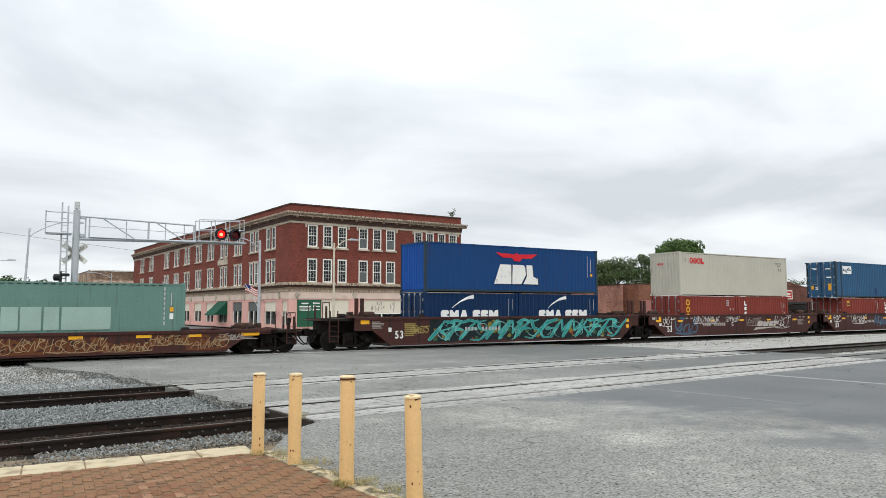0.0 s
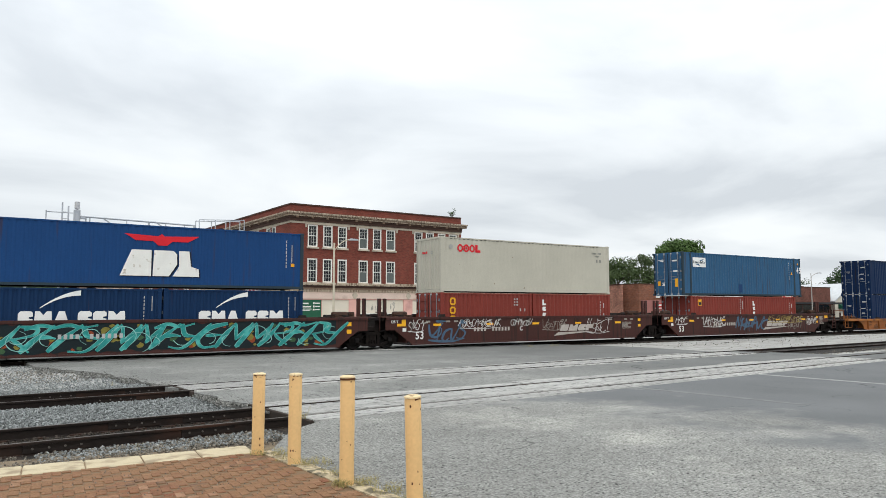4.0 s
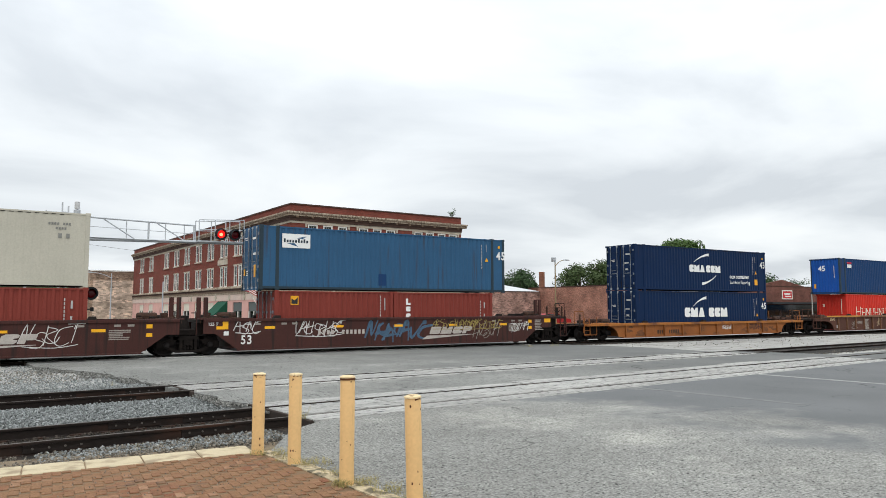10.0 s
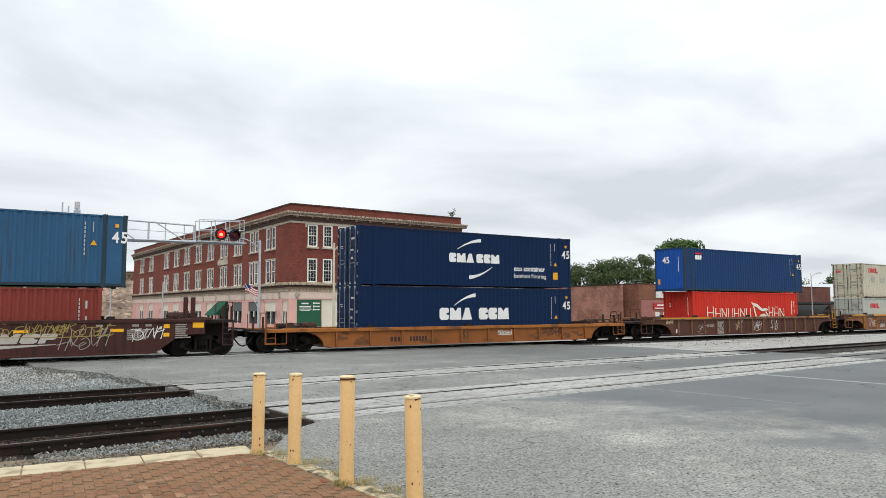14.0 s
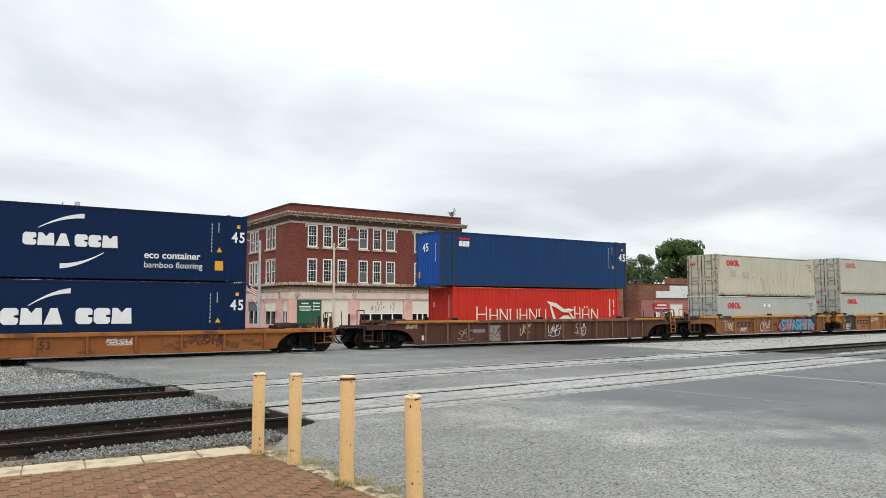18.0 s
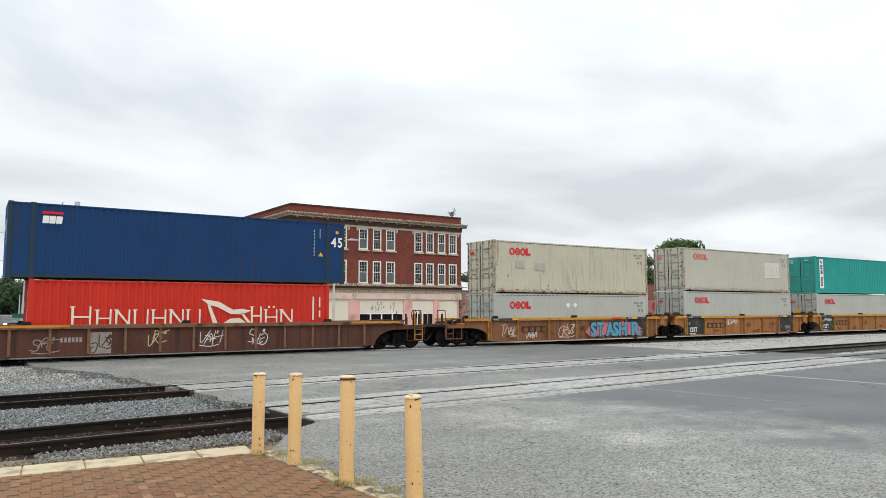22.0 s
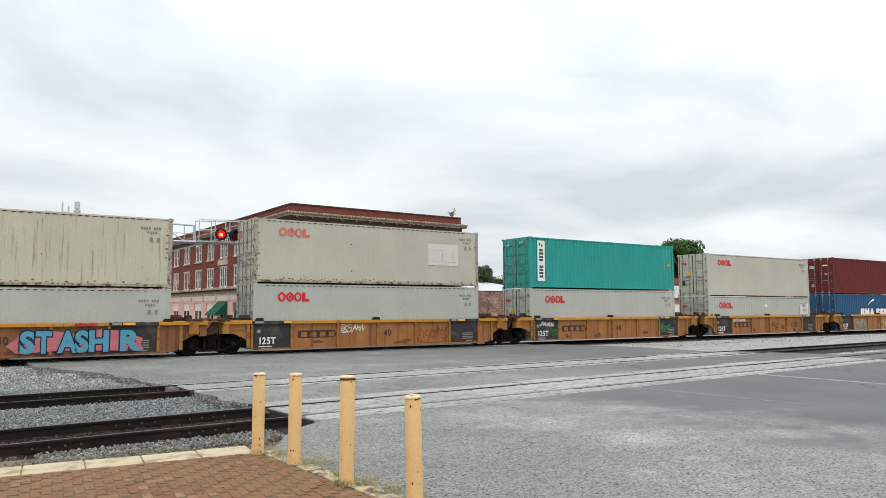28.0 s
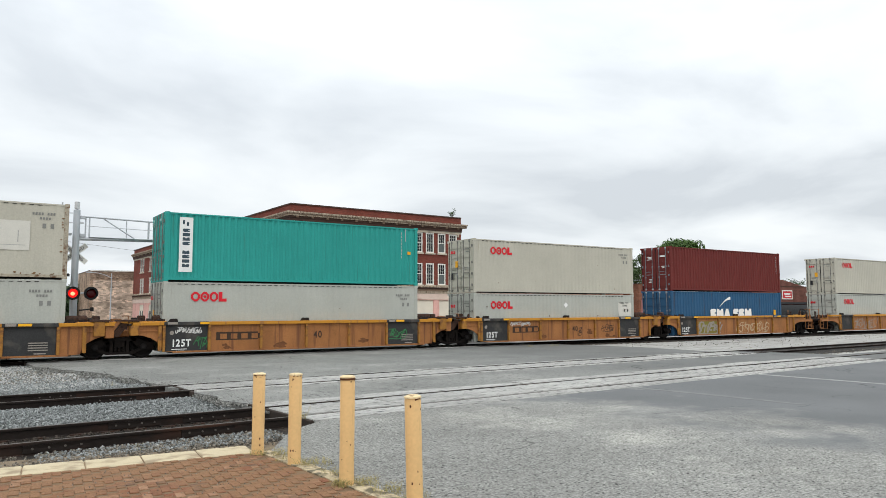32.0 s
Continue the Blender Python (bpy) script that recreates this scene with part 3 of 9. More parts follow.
def corner_block():
    """The three-storey brick block on the street corner; x runs along its front, y along its side street."""
    W, D, top = 19.45, 64.8, 11.62
    th = empty("brick_building", pose(24.42, 62.90, 0, 0, 0, 1.7), "three-storey dark red brick corner building with pink painted shop fronts", "building")
    fx = [(1.71, 2.70), (3.28, 4.25), (4.82, 5.79), (7.08, 8.10), (8.65, 9.60), (10.15, 11.21), (13.51, 14.49), (14.93, 15.92), (16.42, 17.39), (17.83, 18.86)]
    sy = [4.73, 9.29, 14.07, 18.79, 23.64, 28.48, 33.53, 38.59, 43.8, 52.69, 58.74]
    levels = [(7.77, 9.85), (4.46, 6.68)]
    fo = [(a, b, *l) for a, b in fx for l in levels]
    so = [(c + k, c + k + 0.98, *l) for c in sy for k in (-1.2, 0.22) for l in levels]
    front_wall("wall", M_RED, th, W, top - 3.9, fo, 3.9)
    front_wall("wall", M_RED, th, D - 0.35, top - 3.9, so, 3.9, x0=0.35, side=True)
    part("wall", Mesh().box(W - 0.35, W, 0.35, D, 0, top), M_RED, th)
    part("wall", Mesh().box(0.35, W - 0.35, D - 0.35, D, 0, top), M_RED, th)
    part("roof", Mesh().box(0.35, W - 0.35, 0.35, D - 0.35, 10.4, 10.7), M_ROOF, th)
    part("floor_slab", Mesh().box(0.35, W - 0.35, 0.35, D - 0.35, 3.6, 3.85), M_ROOF, th)
    part("inner_wall", Mesh().box(1.6, 1.7, 1.8, D - 0.6, 3.86, 10.39).box(1.8, W - 0.5, 1.6, 1.7, 3.86, 10.39), M_BLIND, th)
    for i, o in enumerate(fo):
        sash_window(th, *o, blind=(i in (6, 7, 10, 11, 16, 17)))
    for i, o in enumerate(so):
        sash_window(th, *o, side=True, blind=(i % 7 in (2, 5)), grid=(1, 1))
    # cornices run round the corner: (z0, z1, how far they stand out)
    # the M_DARKCORN bands under the cream ones hold the underside's shade in their colour
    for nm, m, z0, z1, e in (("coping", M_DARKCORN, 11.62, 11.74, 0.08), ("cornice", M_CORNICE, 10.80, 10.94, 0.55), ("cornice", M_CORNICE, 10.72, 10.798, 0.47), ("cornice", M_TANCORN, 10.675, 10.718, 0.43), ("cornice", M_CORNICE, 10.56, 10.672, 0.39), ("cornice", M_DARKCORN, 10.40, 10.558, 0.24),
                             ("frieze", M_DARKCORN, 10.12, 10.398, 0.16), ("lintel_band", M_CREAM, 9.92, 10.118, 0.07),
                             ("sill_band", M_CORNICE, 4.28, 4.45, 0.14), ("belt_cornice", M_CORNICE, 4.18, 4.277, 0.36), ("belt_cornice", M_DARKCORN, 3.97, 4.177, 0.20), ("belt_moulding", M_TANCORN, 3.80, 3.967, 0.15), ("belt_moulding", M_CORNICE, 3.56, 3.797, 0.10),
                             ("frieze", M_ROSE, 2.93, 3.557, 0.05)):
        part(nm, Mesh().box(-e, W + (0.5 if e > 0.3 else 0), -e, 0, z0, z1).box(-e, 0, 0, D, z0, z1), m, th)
    # brackets under the cornice, and stone heads with ears over the windows
    for q in range(13):
        part("bracket", Mesh().box(0.42 + 1.53 * q, 0.62 + 1.53 * q, -0.37, -0.245, 10.40, 10.555, 0.01), M_TANCORN, th)
    for q in range(1, 26):
        part("bracket", Mesh().box(-0.37, -0.245, 2.4 * q, 2.4 * q + 0.22, 10.40, 10.555, 0.01), M_TANCORN, th)
    for a, b in ((1.71, 5.79), (7.08, 11.21), (13.51, 18.86)):
        part("window_head", Mesh().prism([(a - 0.28, 9.60), (a - 0.10, 9.60), (a - 0.10, 9.86), (b + 0.10, 9.86), (b + 0.10, 9.60), (b + 0.28, 9.60), (b + 0.28, 10.0), (a - 0.28, 10.0)], "y", -0.085, -0.002), M_CREAM, th)
    for c in sy:
        for lv in levels:
            part("window_head", Mesh().box(-0.07, -0.002, c - 1.32, c + 1.32, lv[1] + 0.01, lv[1] + 0.13), M_CREAM, th)
    for x in (0.72, 6.67, 12.75, 18.9):
        part("ornament", Mesh().prism([(x - 0.32, 3.28), (x, 2.9), (x + 0.32, 3.28), (x, 3.66)], "y", -0.12, -0.05), M_CREAM, th, "diamond-shaped stone ornament")
    for y in (2.3, 7.0, 11.7, 16.4, 21.2, 26, 31):
        part("ornament", Mesh().prism([(y - 0.32, 3.28), (y, 2.9), (y + 0.32, 3.28), (y, 3.66)], "x", -0.12, -0.05), M_CREAM, th, "diamond-shaped stone ornament")
    # shop level
    shops = [(3.25, 6.1, 0.3, 2.86), (7.25, 12.25, 0.3, 2.86), (13.3, 15.9, 0.3, 2.86), (16.6, 19.0, 0.3, 2.86)]
    front_wall("shop_wall", M_PINK, th, W - 0.35, 2.93, shops, 0.0)
    sides = [(c - 1.45, c + 1.45, 0.5, 2.7) for c in sy] + [(0.55, 1.8, 0.5, 2.75)]
    front_wall("shop_wall", M_PINK, th, D - 0.35, 2.93, sides, 0.0, x0=0.35, side=True)
    front_wall("shop_wall", M_PINK, th, W - 0.35, 0.68, [], 2.932, y0=0.02, thick=0.3)
    front_wall("shop_wall", M_PINK, th, D - 0.35, 0.68, [], 2.932, x0=0.36, side=True, y0=0.02, thick=0.3)
    for i, (a, b, c, d) in enumerate(shops):
        part("shop_board", Mesh().box(a, b, 0.10, 0.16, 1.55 if i in (1, 2) else c, d), M_PANEL, th, "cream painted board")
        if i in (1, 2):
            lo = Mesh()
            for q in range(5):
                x = a + (b - a) * q / 4
                lo.box(max(a, x - 0.06), min(b, x + 0.06), 0.08, 0.16, c, 1.55)
            lo.box(a, b, 0.085, 0.155, 1.46, 1.55)
            part("shop_window", lo, M_FRAME, th, "white framed shop window")
            part("pane", Mesh().box(a, b, 0.17, 0.18, c, 1.55), M_GLASS, th)
    # faint lettering and smears on the middle board
    rnd = random.Random(4)
    sm = Mesh()
    for k in range(34):
        x, z = rnd.uniform(8.5, 11.4), rnd.uniform(1.95, 2.7)
        sm.box(x, x + rnd.uniform(0.03, 0.10), 0.094, 0.0985, z - rnd.uniform(0.1, 0.4), z)
    part("faded_writing", sm, mat("faded_grey_paint", (0.33, 0.31, 0.27), 0.9), th)
    for i, (a, b, c, d) in enumerate(sides):
        kind = M_BLIND if i in (1, 2) else M_PANEL
        part("shop_board", Mesh().box(0.10, 0.16, a, b, 1.75, d), kind, th)
        part("pane", Mesh().box(0.17, 0.18, a, b, c, 1.75), M_GLASS, th)
        fr = Mesh().box(0.06, 0.15, a, a + 0.09, c, 1.745).box(0.06, 0.15, b - 0.09, b, c, 1.745).box(0.06, 0.15, (a + b) / 2 - 0.05, (a + b) / 2 + 0.05, c, 1.745)
        part("shop_window", fr, M_FRAME, th, "white framed shop window")
    part("sign_panel", Mesh().box(-0.14, -0.005, 17.4, 20.6, 6.95, 7.55), M_CREAM, th, "cream stone name panel on the brick")
    # green board with rows of lettering that is too small to read
    b = part("sign_board", Mesh().box(0.75, 3.15, -0.07, -0.005, 0.35, 2.83), M_GREEN, th, "dark green painted sign board")
    bars = Mesh()
    for x0, x1, z0, z1 in ((1.15, 1.85, 2.42, 2.55), (0.95, 2.1, 2.12, 2.26), (0.95, 2.15, 1.93, 2.0), (1.05, 2.0, 1.82, 1.88), (2.3, 2.45, 2.42, 2.6), (2.5, 3.0, 2.46, 2.56),
                           (2.3, 2.45, 2.12, 2.3), (2.5, 3.0, 2.16, 2.26), (2.3, 2.45, 1.84, 2.0), (2.5, 3.0, 1.88, 1.96)):
        bars.box(x0, x1, -0.078, -0.072, z0, z1)
    part("lettering_bars", bars, M_FRAME, b)
    aw = Mesh().add([(0, 17.2, 2.85), (0, 20.6, 2.85), (-1.5, 20.6, 1.35), (-1.5, 17.2, 1.35), (0, 17.2, 2.78), (0, 20.6, 2.78), (-1.45, 20.6, 1.3), (-1.45, 17.2, 1.3), (0, 17.2, 1.35), (0, 20.6, 1.35)],
                    [(0, 1, 2, 3), (7, 6, 5, 4), (0, 3, 8), (1, 9, 2), (3, 2, 6, 7)])
    part("awning", aw, mat("green_canvas", (0.010, 0.078, 0.046), 0.8, var=0.15, scale=2, fine=30), th, "green canvas awning")
    return th


corner_block()


def roof_shrub(x, y, z):
    """A small self-sown shrub on the parapet: a few thin stems with sparse leaves."""
    rnd = random.Random(31)
    th = empty("shrub", pose(x, y, z), "small wild shrub growing on the parapet", "shrub")
    st, lf = Mesh(), Mesh()
    for k in range(7):
        a, h = k * 0.9, rnd.uniform(0.45, 0.95)
        tip = Vector((0.32 * math.cos(a), 0.32 * math.sin(a), h))
        st.tube((0, 0, -0.05), tip, 0.014, 0.006, 5)
        for q in range(34):
            p = tip * rnd.uniform(0.4, 1.05) + Vector((rnd.gauss(0, 0.07), rnd.gauss(0, 0.07), rnd.gauss(0, 0.06)))
            u = Vector((rnd.uniform(-1, 1), rnd.uniform(-1, 1), rnd.uniform(-0.6, 1))).normalized(); w = u.orthogonal().normalized()
            s = rnd.uniform(0.04, 0.08)
            lf.add([p - u * s, p + w * s * 0.6, p + u * s, p - w * s * 0.6], [(0, 1, 2, 3)])
    part("stem", st, M_DARKCORN, th)
    part("leaves", lf, mat("wild_shrub_leaves", (0.05, 0.085, 0.03), 0.8, var=0.3, bump=0, piece=0.4), th)


roof_shrub(42.85, 63.72, 11.74)
walk_m = mat("pale_sidewalk", (0.42, 0.41, 0.38), 0.9, var=0.15, scale=0.8, fine=30, bump=0.3, stain=(0.27, 0.26, 0.24), amount=0.15)
sw = tagged(part("pavement_2", Mesh().box(21.0, 45.5, 59.8, 62.88, -0.2, 0.15), walk_m), "pale concrete sidewalk before the brick building", "pavement", kind="structure")


def low_building(label, x0, x1, y0, y1, h, material, name="shop_building", parapet=None, rot=0.0):
    """A low brick building: four walls, a flat roof and a coping."""
    th = empty(name, pose(x0, y0, 0, 0, 0, rot), label, "building")
    w, d, t = x1 - x0, y1 - y0, 0.35
    part("wall", Mesh().box(0, w, 0, t, 0, h), material, th)
    part("wall", Mesh().box(0, w, d - t, d, 0, h), material, th)
    part("wall", Mesh().box(0, t, t, d - t, 0, h), material, th)
    part("wall", Mesh().box(w - t, w, t, d - t, 0, h), material, th)
    part("roof", Mesh().box(t, w - t, t, d - t, h - 0.6, h - 0.35), M_ROOF, th)
    part("coping", Mesh().box(-0.06, w + 0.06, -0.06, t + 0.06, h, h + 0.1).box(-0.06, t + 0.06, t + 0.06, d, h, h + 0.1), M_DARKCORN, th)
    return th


M_PBRICK = brick_mat("faded_pink_brick", (0.37, 0.175, 0.125), (0.22, 0.14, 0.11), 0.35, 0.35)
M_BBRICK = brick_mat("brown_brick", (0.23, 0.092, 0.055), (0.2, 0.12, 0.09), 0.3, 0.2)
M_TAN = brick_mat("tan_brick", (0.36, 0.25, 0.18), (0.33, 0.25, 0.185), 0.45, 0.45)


def shop_row():
    th = low_building("one-storey brown and pink brick shop with a stepped parapet", 72.0, 97.5, 64.0, 86, 5.1, M_BBRICK)
    part("parapet", Mesh().box(5.4, 20.2, 0, 0.35, 5.22, 6.0), M_BBRICK, th)
    part("lower_front", Mesh().box(0.3, 25.2, -0.08, -0.004, 0, 3.05), mat("dusty_pink_paint", (0.36, 0.155, 0.135), 0.85, var=0.15), th, "pink painted lower front")
    part("name_board", Mesh().prism([(3.2, 3.35), (22.4, 3.35), (22.4, 4.2), (18.9, 4.2), (18.9, 5.0), (5.9, 5.0), (5.9, 4.25), (3.2, 4.25)], "y", -0.1, -0.004), mat("weathered_white_board", (0.74, 0.74, 0.71), 0.8, var=0.12, scale=1.5, fine=30, stain=(0.3, 0.29, 0.27), amount=0.10, sscale=2.5), th, "weathered white painted name board")
    sg = part("shop_sign", Mesh().box(2.5, 5.3, -0.2, -0.09, 1.85, 2.65), mat("red_sign_paint", (0.50, 0.03, 0.035), 0.5, var=0.06), th, "red shop sign")
    part("lettering_bars", Mesh().box(3.2, 5.0, -0.207, -0.202, 2.3, 2.5).box(2.7, 5.1, -0.207, -0.202, 1.95, 2.08), M_FRAME, sg)
    d = part("door", Mesh().box(5.9, 8.2, -0.13, -0.085, 0, 2.45), M_FRAME, th, "white shop door")
    part("door_frame", Mesh().box(5.75, 5.9, -0.15, -0.085, 0, 2.6).box(8.2, 8.35, -0.15, -0.085, 0, 2.6).box(5.9, 8.2, -0.15, -0.085, 2.46, 2.6), M_PINK, d)
    for x in (2.9, 4.4):
        part("window", Mesh().box(x, x + 0.8, -0.12, -0.085, 0.7, 1.5), M_FRAME, th)
    for x in (9.4, 12.0, 14.6):
        part("shutter_panel", Mesh().box(x, x + 2.3, -0.11, -0.085, 0.5, 2.6, 0.01), MATS["dusty_pink_paint"], th)
    part("door", Mesh().box(17.6, 19.4, -0.13, -0.085, 0, 2.3), M_FRAME, th, "white shop door")
    sg2 = part("shop_sign", Mesh().box(21.4, 24.2, -0.2, -0.09, 1.75, 2.5), MATS["red_sign_paint"], th, "red shop sign")
    part("lettering_bars", Mesh().box(22.0, 24.0, -0.207, -0.202, 2.15, 2.35), M_FRAME, sg2)
    # the long side wall and the low annex
    low_building("low faded pink brick annex with a pale roof", 56.5, 71.0, 82.0, 96, 4.4, brick_mat("mottled_pink_brick", (0.30, 0.175, 0.14), (0.30, 0.22, 0.19), var=0.5, big=0.55, size=(0.3, 0.11)), "annex_building")
    tagged(part("roof_sheet", Mesh().prism([(82.2, 4.45), (96, 6.3), (96, 6.38), (82.2, 4.53)], "x", 56.4, 71.2), mat("pale_metal_roof", (0.55, 0.57, 0.58), 0.6, var=0.1)), "pale metal roof of the brick annex", "roof", kind="structure")
    th2 = empty("side_building", pose(70.9, 66, 0), "long faded pink brick side wall of a shop", "building")
    part("wall", Mesh().box(0, 0.35, 0, 16.5, 0, 5.0), M_PBRICK, th2)
    part("coping", Mesh().box(-0.05, 0.4, 0, 16.5, 5.0, 5.1), M_DARKCORN, th2)
    part("chimney", Mesh().box(0, 0.6, 15.6, 16.2, 5.1, 7.4), M_BBRICK, th2)
    th3 = low_building("dark red brick building with a black canopy", 98.3, 118.2, 64.5, 80, 5.3, brick_mat("maroon_brick", (0.16, 0.066, 0.05), (0.13, 0.07, 0.055), 0.3, 0.3), "dark_building")
    part("gable", Mesh().prism([(0.6, 5.41), (12.4, 5.41), (6.4, 6.35)], "y", 0.0, 0.35), MATS["maroon_brick"], th3, "low brick gable on the front")
    part("canopy", Mesh().box(0.2, 19.6, -2.2, -0.01, 2.6, 2.9), mat("black_canopy", (0.03, 0.03, 0.032), 0.6), th3)
    part("window", Mesh().box(0.6, 19.2, -0.06, -0.004, 0.6, 2.5), M_GLASS, th3)
    sb = part("sign_board", Mesh().box(6.2, 8.9, -0.08, -0.004, 3.35, 4.75), M_FRAME, th3, "white sign with a red field")
    part("sign_field", Mesh().box(6.35, 8.75, -0.09, -0.084, 3.5, 4.6), MATS["red_sign_paint"], sb)
    part("lettering_bars", Mesh().box(6.7, 8.3, -0.098, -0.094, 4.05, 4.3).box(6.9, 8.5, -0.098, -0.094, 3.7, 3.9), M_FRAME, sb)
    # gabled white house with a green awning
    th4 = empty("gabled_house", pose(118.5, 64, 0), "cream gabled house with green awnings", "house")
    wm = mat("cream_siding", (0.62, 0.58, 0.49), 0.8, var=0.08, stretch=(1, 1, 8))
    part("wall", Mesh().prism([(0, 0), (10, 0), (10, 3.2), (5, 5.9), (0, 3.2)], "y", 0, 12), wm, th4)
    part("roof", Mesh().prism([(-0.4, 3.0), (5, 5.92), (10.4, 3.0), (10.4, 3.2), (5, 6.14), (-0.4, 3.2)], "y", -0.3, 12.3), MATS["pale_metal_roof"], th4)
    part("awning", Mesh().prism([(-1.4, 1.9), (-0.02, 2.7), (-0.02, 1.9)], "x", 1.0, 4.2), MATS["green_canvas"], th4)
    part("door", Mesh().box(1.6, 3.4, -0.05, -0.004, 0, 1.9), M_FRAME, th4)
    part("window", Mesh().box(6, 8.4, -0.05, -0.004, 0.8, 2.2), M_GLASS, th4)
    th5 = low_building("low shed with a green metal roof edge", 132, 152, 66, 76, 3.4, wm, "green_roof_shed")
    part("roof_edge", Mesh().box(-0.8, 20.8, -1.2, -0.07, 3.0, 3.7), MATS["green_canvas"], th5)


shop_row()


def tan_building():
    th = low_building("two-storey tan brick building with a patched side wall", 16.8, 40, 134, 150, 8.5, M_TAN, "tan_building", rot=0.0)
    part("patch", Mesh().box(0.5, 22, -0.04, -0.004, 0.2, 6.9), brick_mat("worn_tan_brick", (0.52, 0.40, 0.31), (0.48, 0.38, 0.30), 0.42, 0.5, size=(0.5, 0.2)), th)
    rt = random.Random(8)
    for k in range(30):
        x = 0.3 + 0.75 * k
        part("corbel", Mesh().box(x, x + rt.uniform(0.3, 0.55), -0.22, -0.045, 7.35 + rt.uniform(-0.1, 0.1), 7.9), M_TAN, th)
    part("corbel_course", Mesh().box(0, 22.8, -0.26, -0.004, 7.9, 8.15), M_TANCORN, th, "weathered brick course")
    part("gutter", Mesh().box(-0.1, 23.2, -0.15, -0.04, 8.42, 8.56).tube((15.6, -0.1, 0), (15.6, -0.1, 8.3), 0.14), M_FRAME, th)
    return th


tan_building()


# ---- trees ----


def leaf_mat(name, col):
    return mat(name, col, 0.75, var=0.35, scale=0.25, fine=3.0, bump=0, piece=0.35, spec=0.25)


M_LEAF = leaf_mat("tree_leaves", (0.060, 0.108, 0.027))
M_LEAF2 = leaf_mat("dark_tree_leaves", (0.048, 0.086, 0.034))
M_LEAF3 = leaf_mat("light_shrub_leaves", (0.066, 0.098, 0.036))
# lighter leaf green with the haze over the far trees mixed in
M_LEAF4 = leaf_mat("hazed_far_leaves", (0.085, 0.135, 0.066))
M_BARK = mat("tree_bark", (0.085, 0.065, 0.05), 0.95, var=0.3, scale=2, fine=20, bump=0.6, depth=0.03)


def tree(label, x, y, h, spread, material, seed, leaves=2600, size=0.42, z0=0.0, low=0.35, group="trees", dome=0):
    """A tapered trunk with limbs, and a crown of leaf tufts gathered in uneven clumps."""
    rnd = random.Random(seed)
    th = empty("tree", pose(x, y, z0 - 0.25, 0, 0, rnd.uniform(0, 360)), label, "tree", group)
    tr = Mesh().tube((0, 0, 0), (0.1, 0, h * 0.3), h * 0.035, h * 0.026).tube((0.1, 0, h * 0.3), (0, 0.1, h * 0.75), h * 0.026, h * 0.010)
    tips = []
    for k in range(9):
        a, z = k * 2.4 + rnd.uniform(-0.4, 0.4), h * rnd.uniform(0.28, 0.55)
        r = spread * rnd.uniform(0.5, 0.85)
        p = Vector((0.05, 0, z))
        q = Vector((r * math.cos(a), r * math.sin(a), min(h * 0.92, z + h * rnd.uniform(0.15, 0.4))))
        mid = p.lerp(q, 0.5) + Vector((0, 0, h * 0.03))
        tr.tube(p, mid, h * 0.013, h * 0.008, 7).tube(mid, q, h * 0.008, h * 0.003, 6)
        tips.append(q)
    part("trunk", tr, M_BARK, th)
    clumps = [(t, spread * rnd.uniform(0.26, 0.42)) for t in tips]
    for k in range(34):
        a, u = rnd.uniform(0, 6.28), rnd.random() ** 0.5
        z = rnd.uniform(low, 1.0)
        rr = spread * 0.92 * math.sqrt(max(0.05, 1 - (2 * (z - low) / (1 - low) - 0.95) ** 2)) * u
        clumps.append((Vector((rr * math.cos(a), rr * math.sin(a), h * (z * 0.93))), spread * rnd.uniform(0.18, 0.36)))
    for k in range(dome):
        a, u = k * 2.4, ((k + 0.5) / dome) ** 0.5
        clumps.append((Vector((spread * 0.8 * u * math.cos(a), spread * 0.8 * u * math.sin(a), h * (0.93 - 0.15 * u * u - rnd.uniform(0, 0.04)))), spread * rnd.uniform(0.16, 0.24)))
    cr = Mesh()
    for k in range(leaves):
        c, r = clumps[k % len(clumps)]
        d = Vector((rnd.gauss(0, 1), rnd.gauss(0, 1), rnd.gauss(0, 0.8))).normalized()
        p = c + d * r * (rnd.random() ** 0.3)
        if p.z < 0.25:
            p.z = 0.25 + rnd.random()
        n1 = (d + Vector((rnd.uniform(-1, 1), rnd.uniform(-1, 1), rnd.uniform(-0.2, 1)))).normalized()
        u = n1.orthogonal().normalized(); w = n1.cross(u)
        s = size * rnd.uniform(0.6, 1.2)
        cr.add([p - u * s * 0.5, p + w * s * 0.38, p + u * s * 0.6 + n1 * s * 0.12, p - w * s * 0.38], [(0, 1, 2, 3)])
    part("crown", cr, material, th)
    return th


tree("large leafy green tree behind the brick shops", 119.2, 95, 17.0, 5.1, M_LEAF, 1, 22000, 0.40, low=0.42, dome=22)
tree("leafy green tree behind the shop roofs", 110.4, 97, 13.1, 4.3, M_LEAF3, 2, 7000, 0.36)
tree("pale green shrubby tree behind the brick wall", 104.5, 100, 12.2, 5.2, M_LEAF3, 3, 9000, 0.38)
tree("pale green shrubby tree behind the brick wall", 98.5, 102, 10.6, 4.8, M_LEAF3, 4, 8000, 0.38)
tree("dark green tree behind the annex", 91.5, 112, 9.4, 5.0, M_LEAF2, 5, 9000, 0.4)
tree("dark green tree behind the annex", 85, 113, 8.6, 4.2, M_LEAF2, 6, 7000, 0.4)
tree("dark green tree beside the brick building", 68.8, 96, 10.0, 3.3, M_LEAF2, 7, 8000, 0.36)
tree("round green tree behind the dark brick building", 150.5, 100, 10.6, 6.2, M_LEAF2, 8, 11000, 0.42)
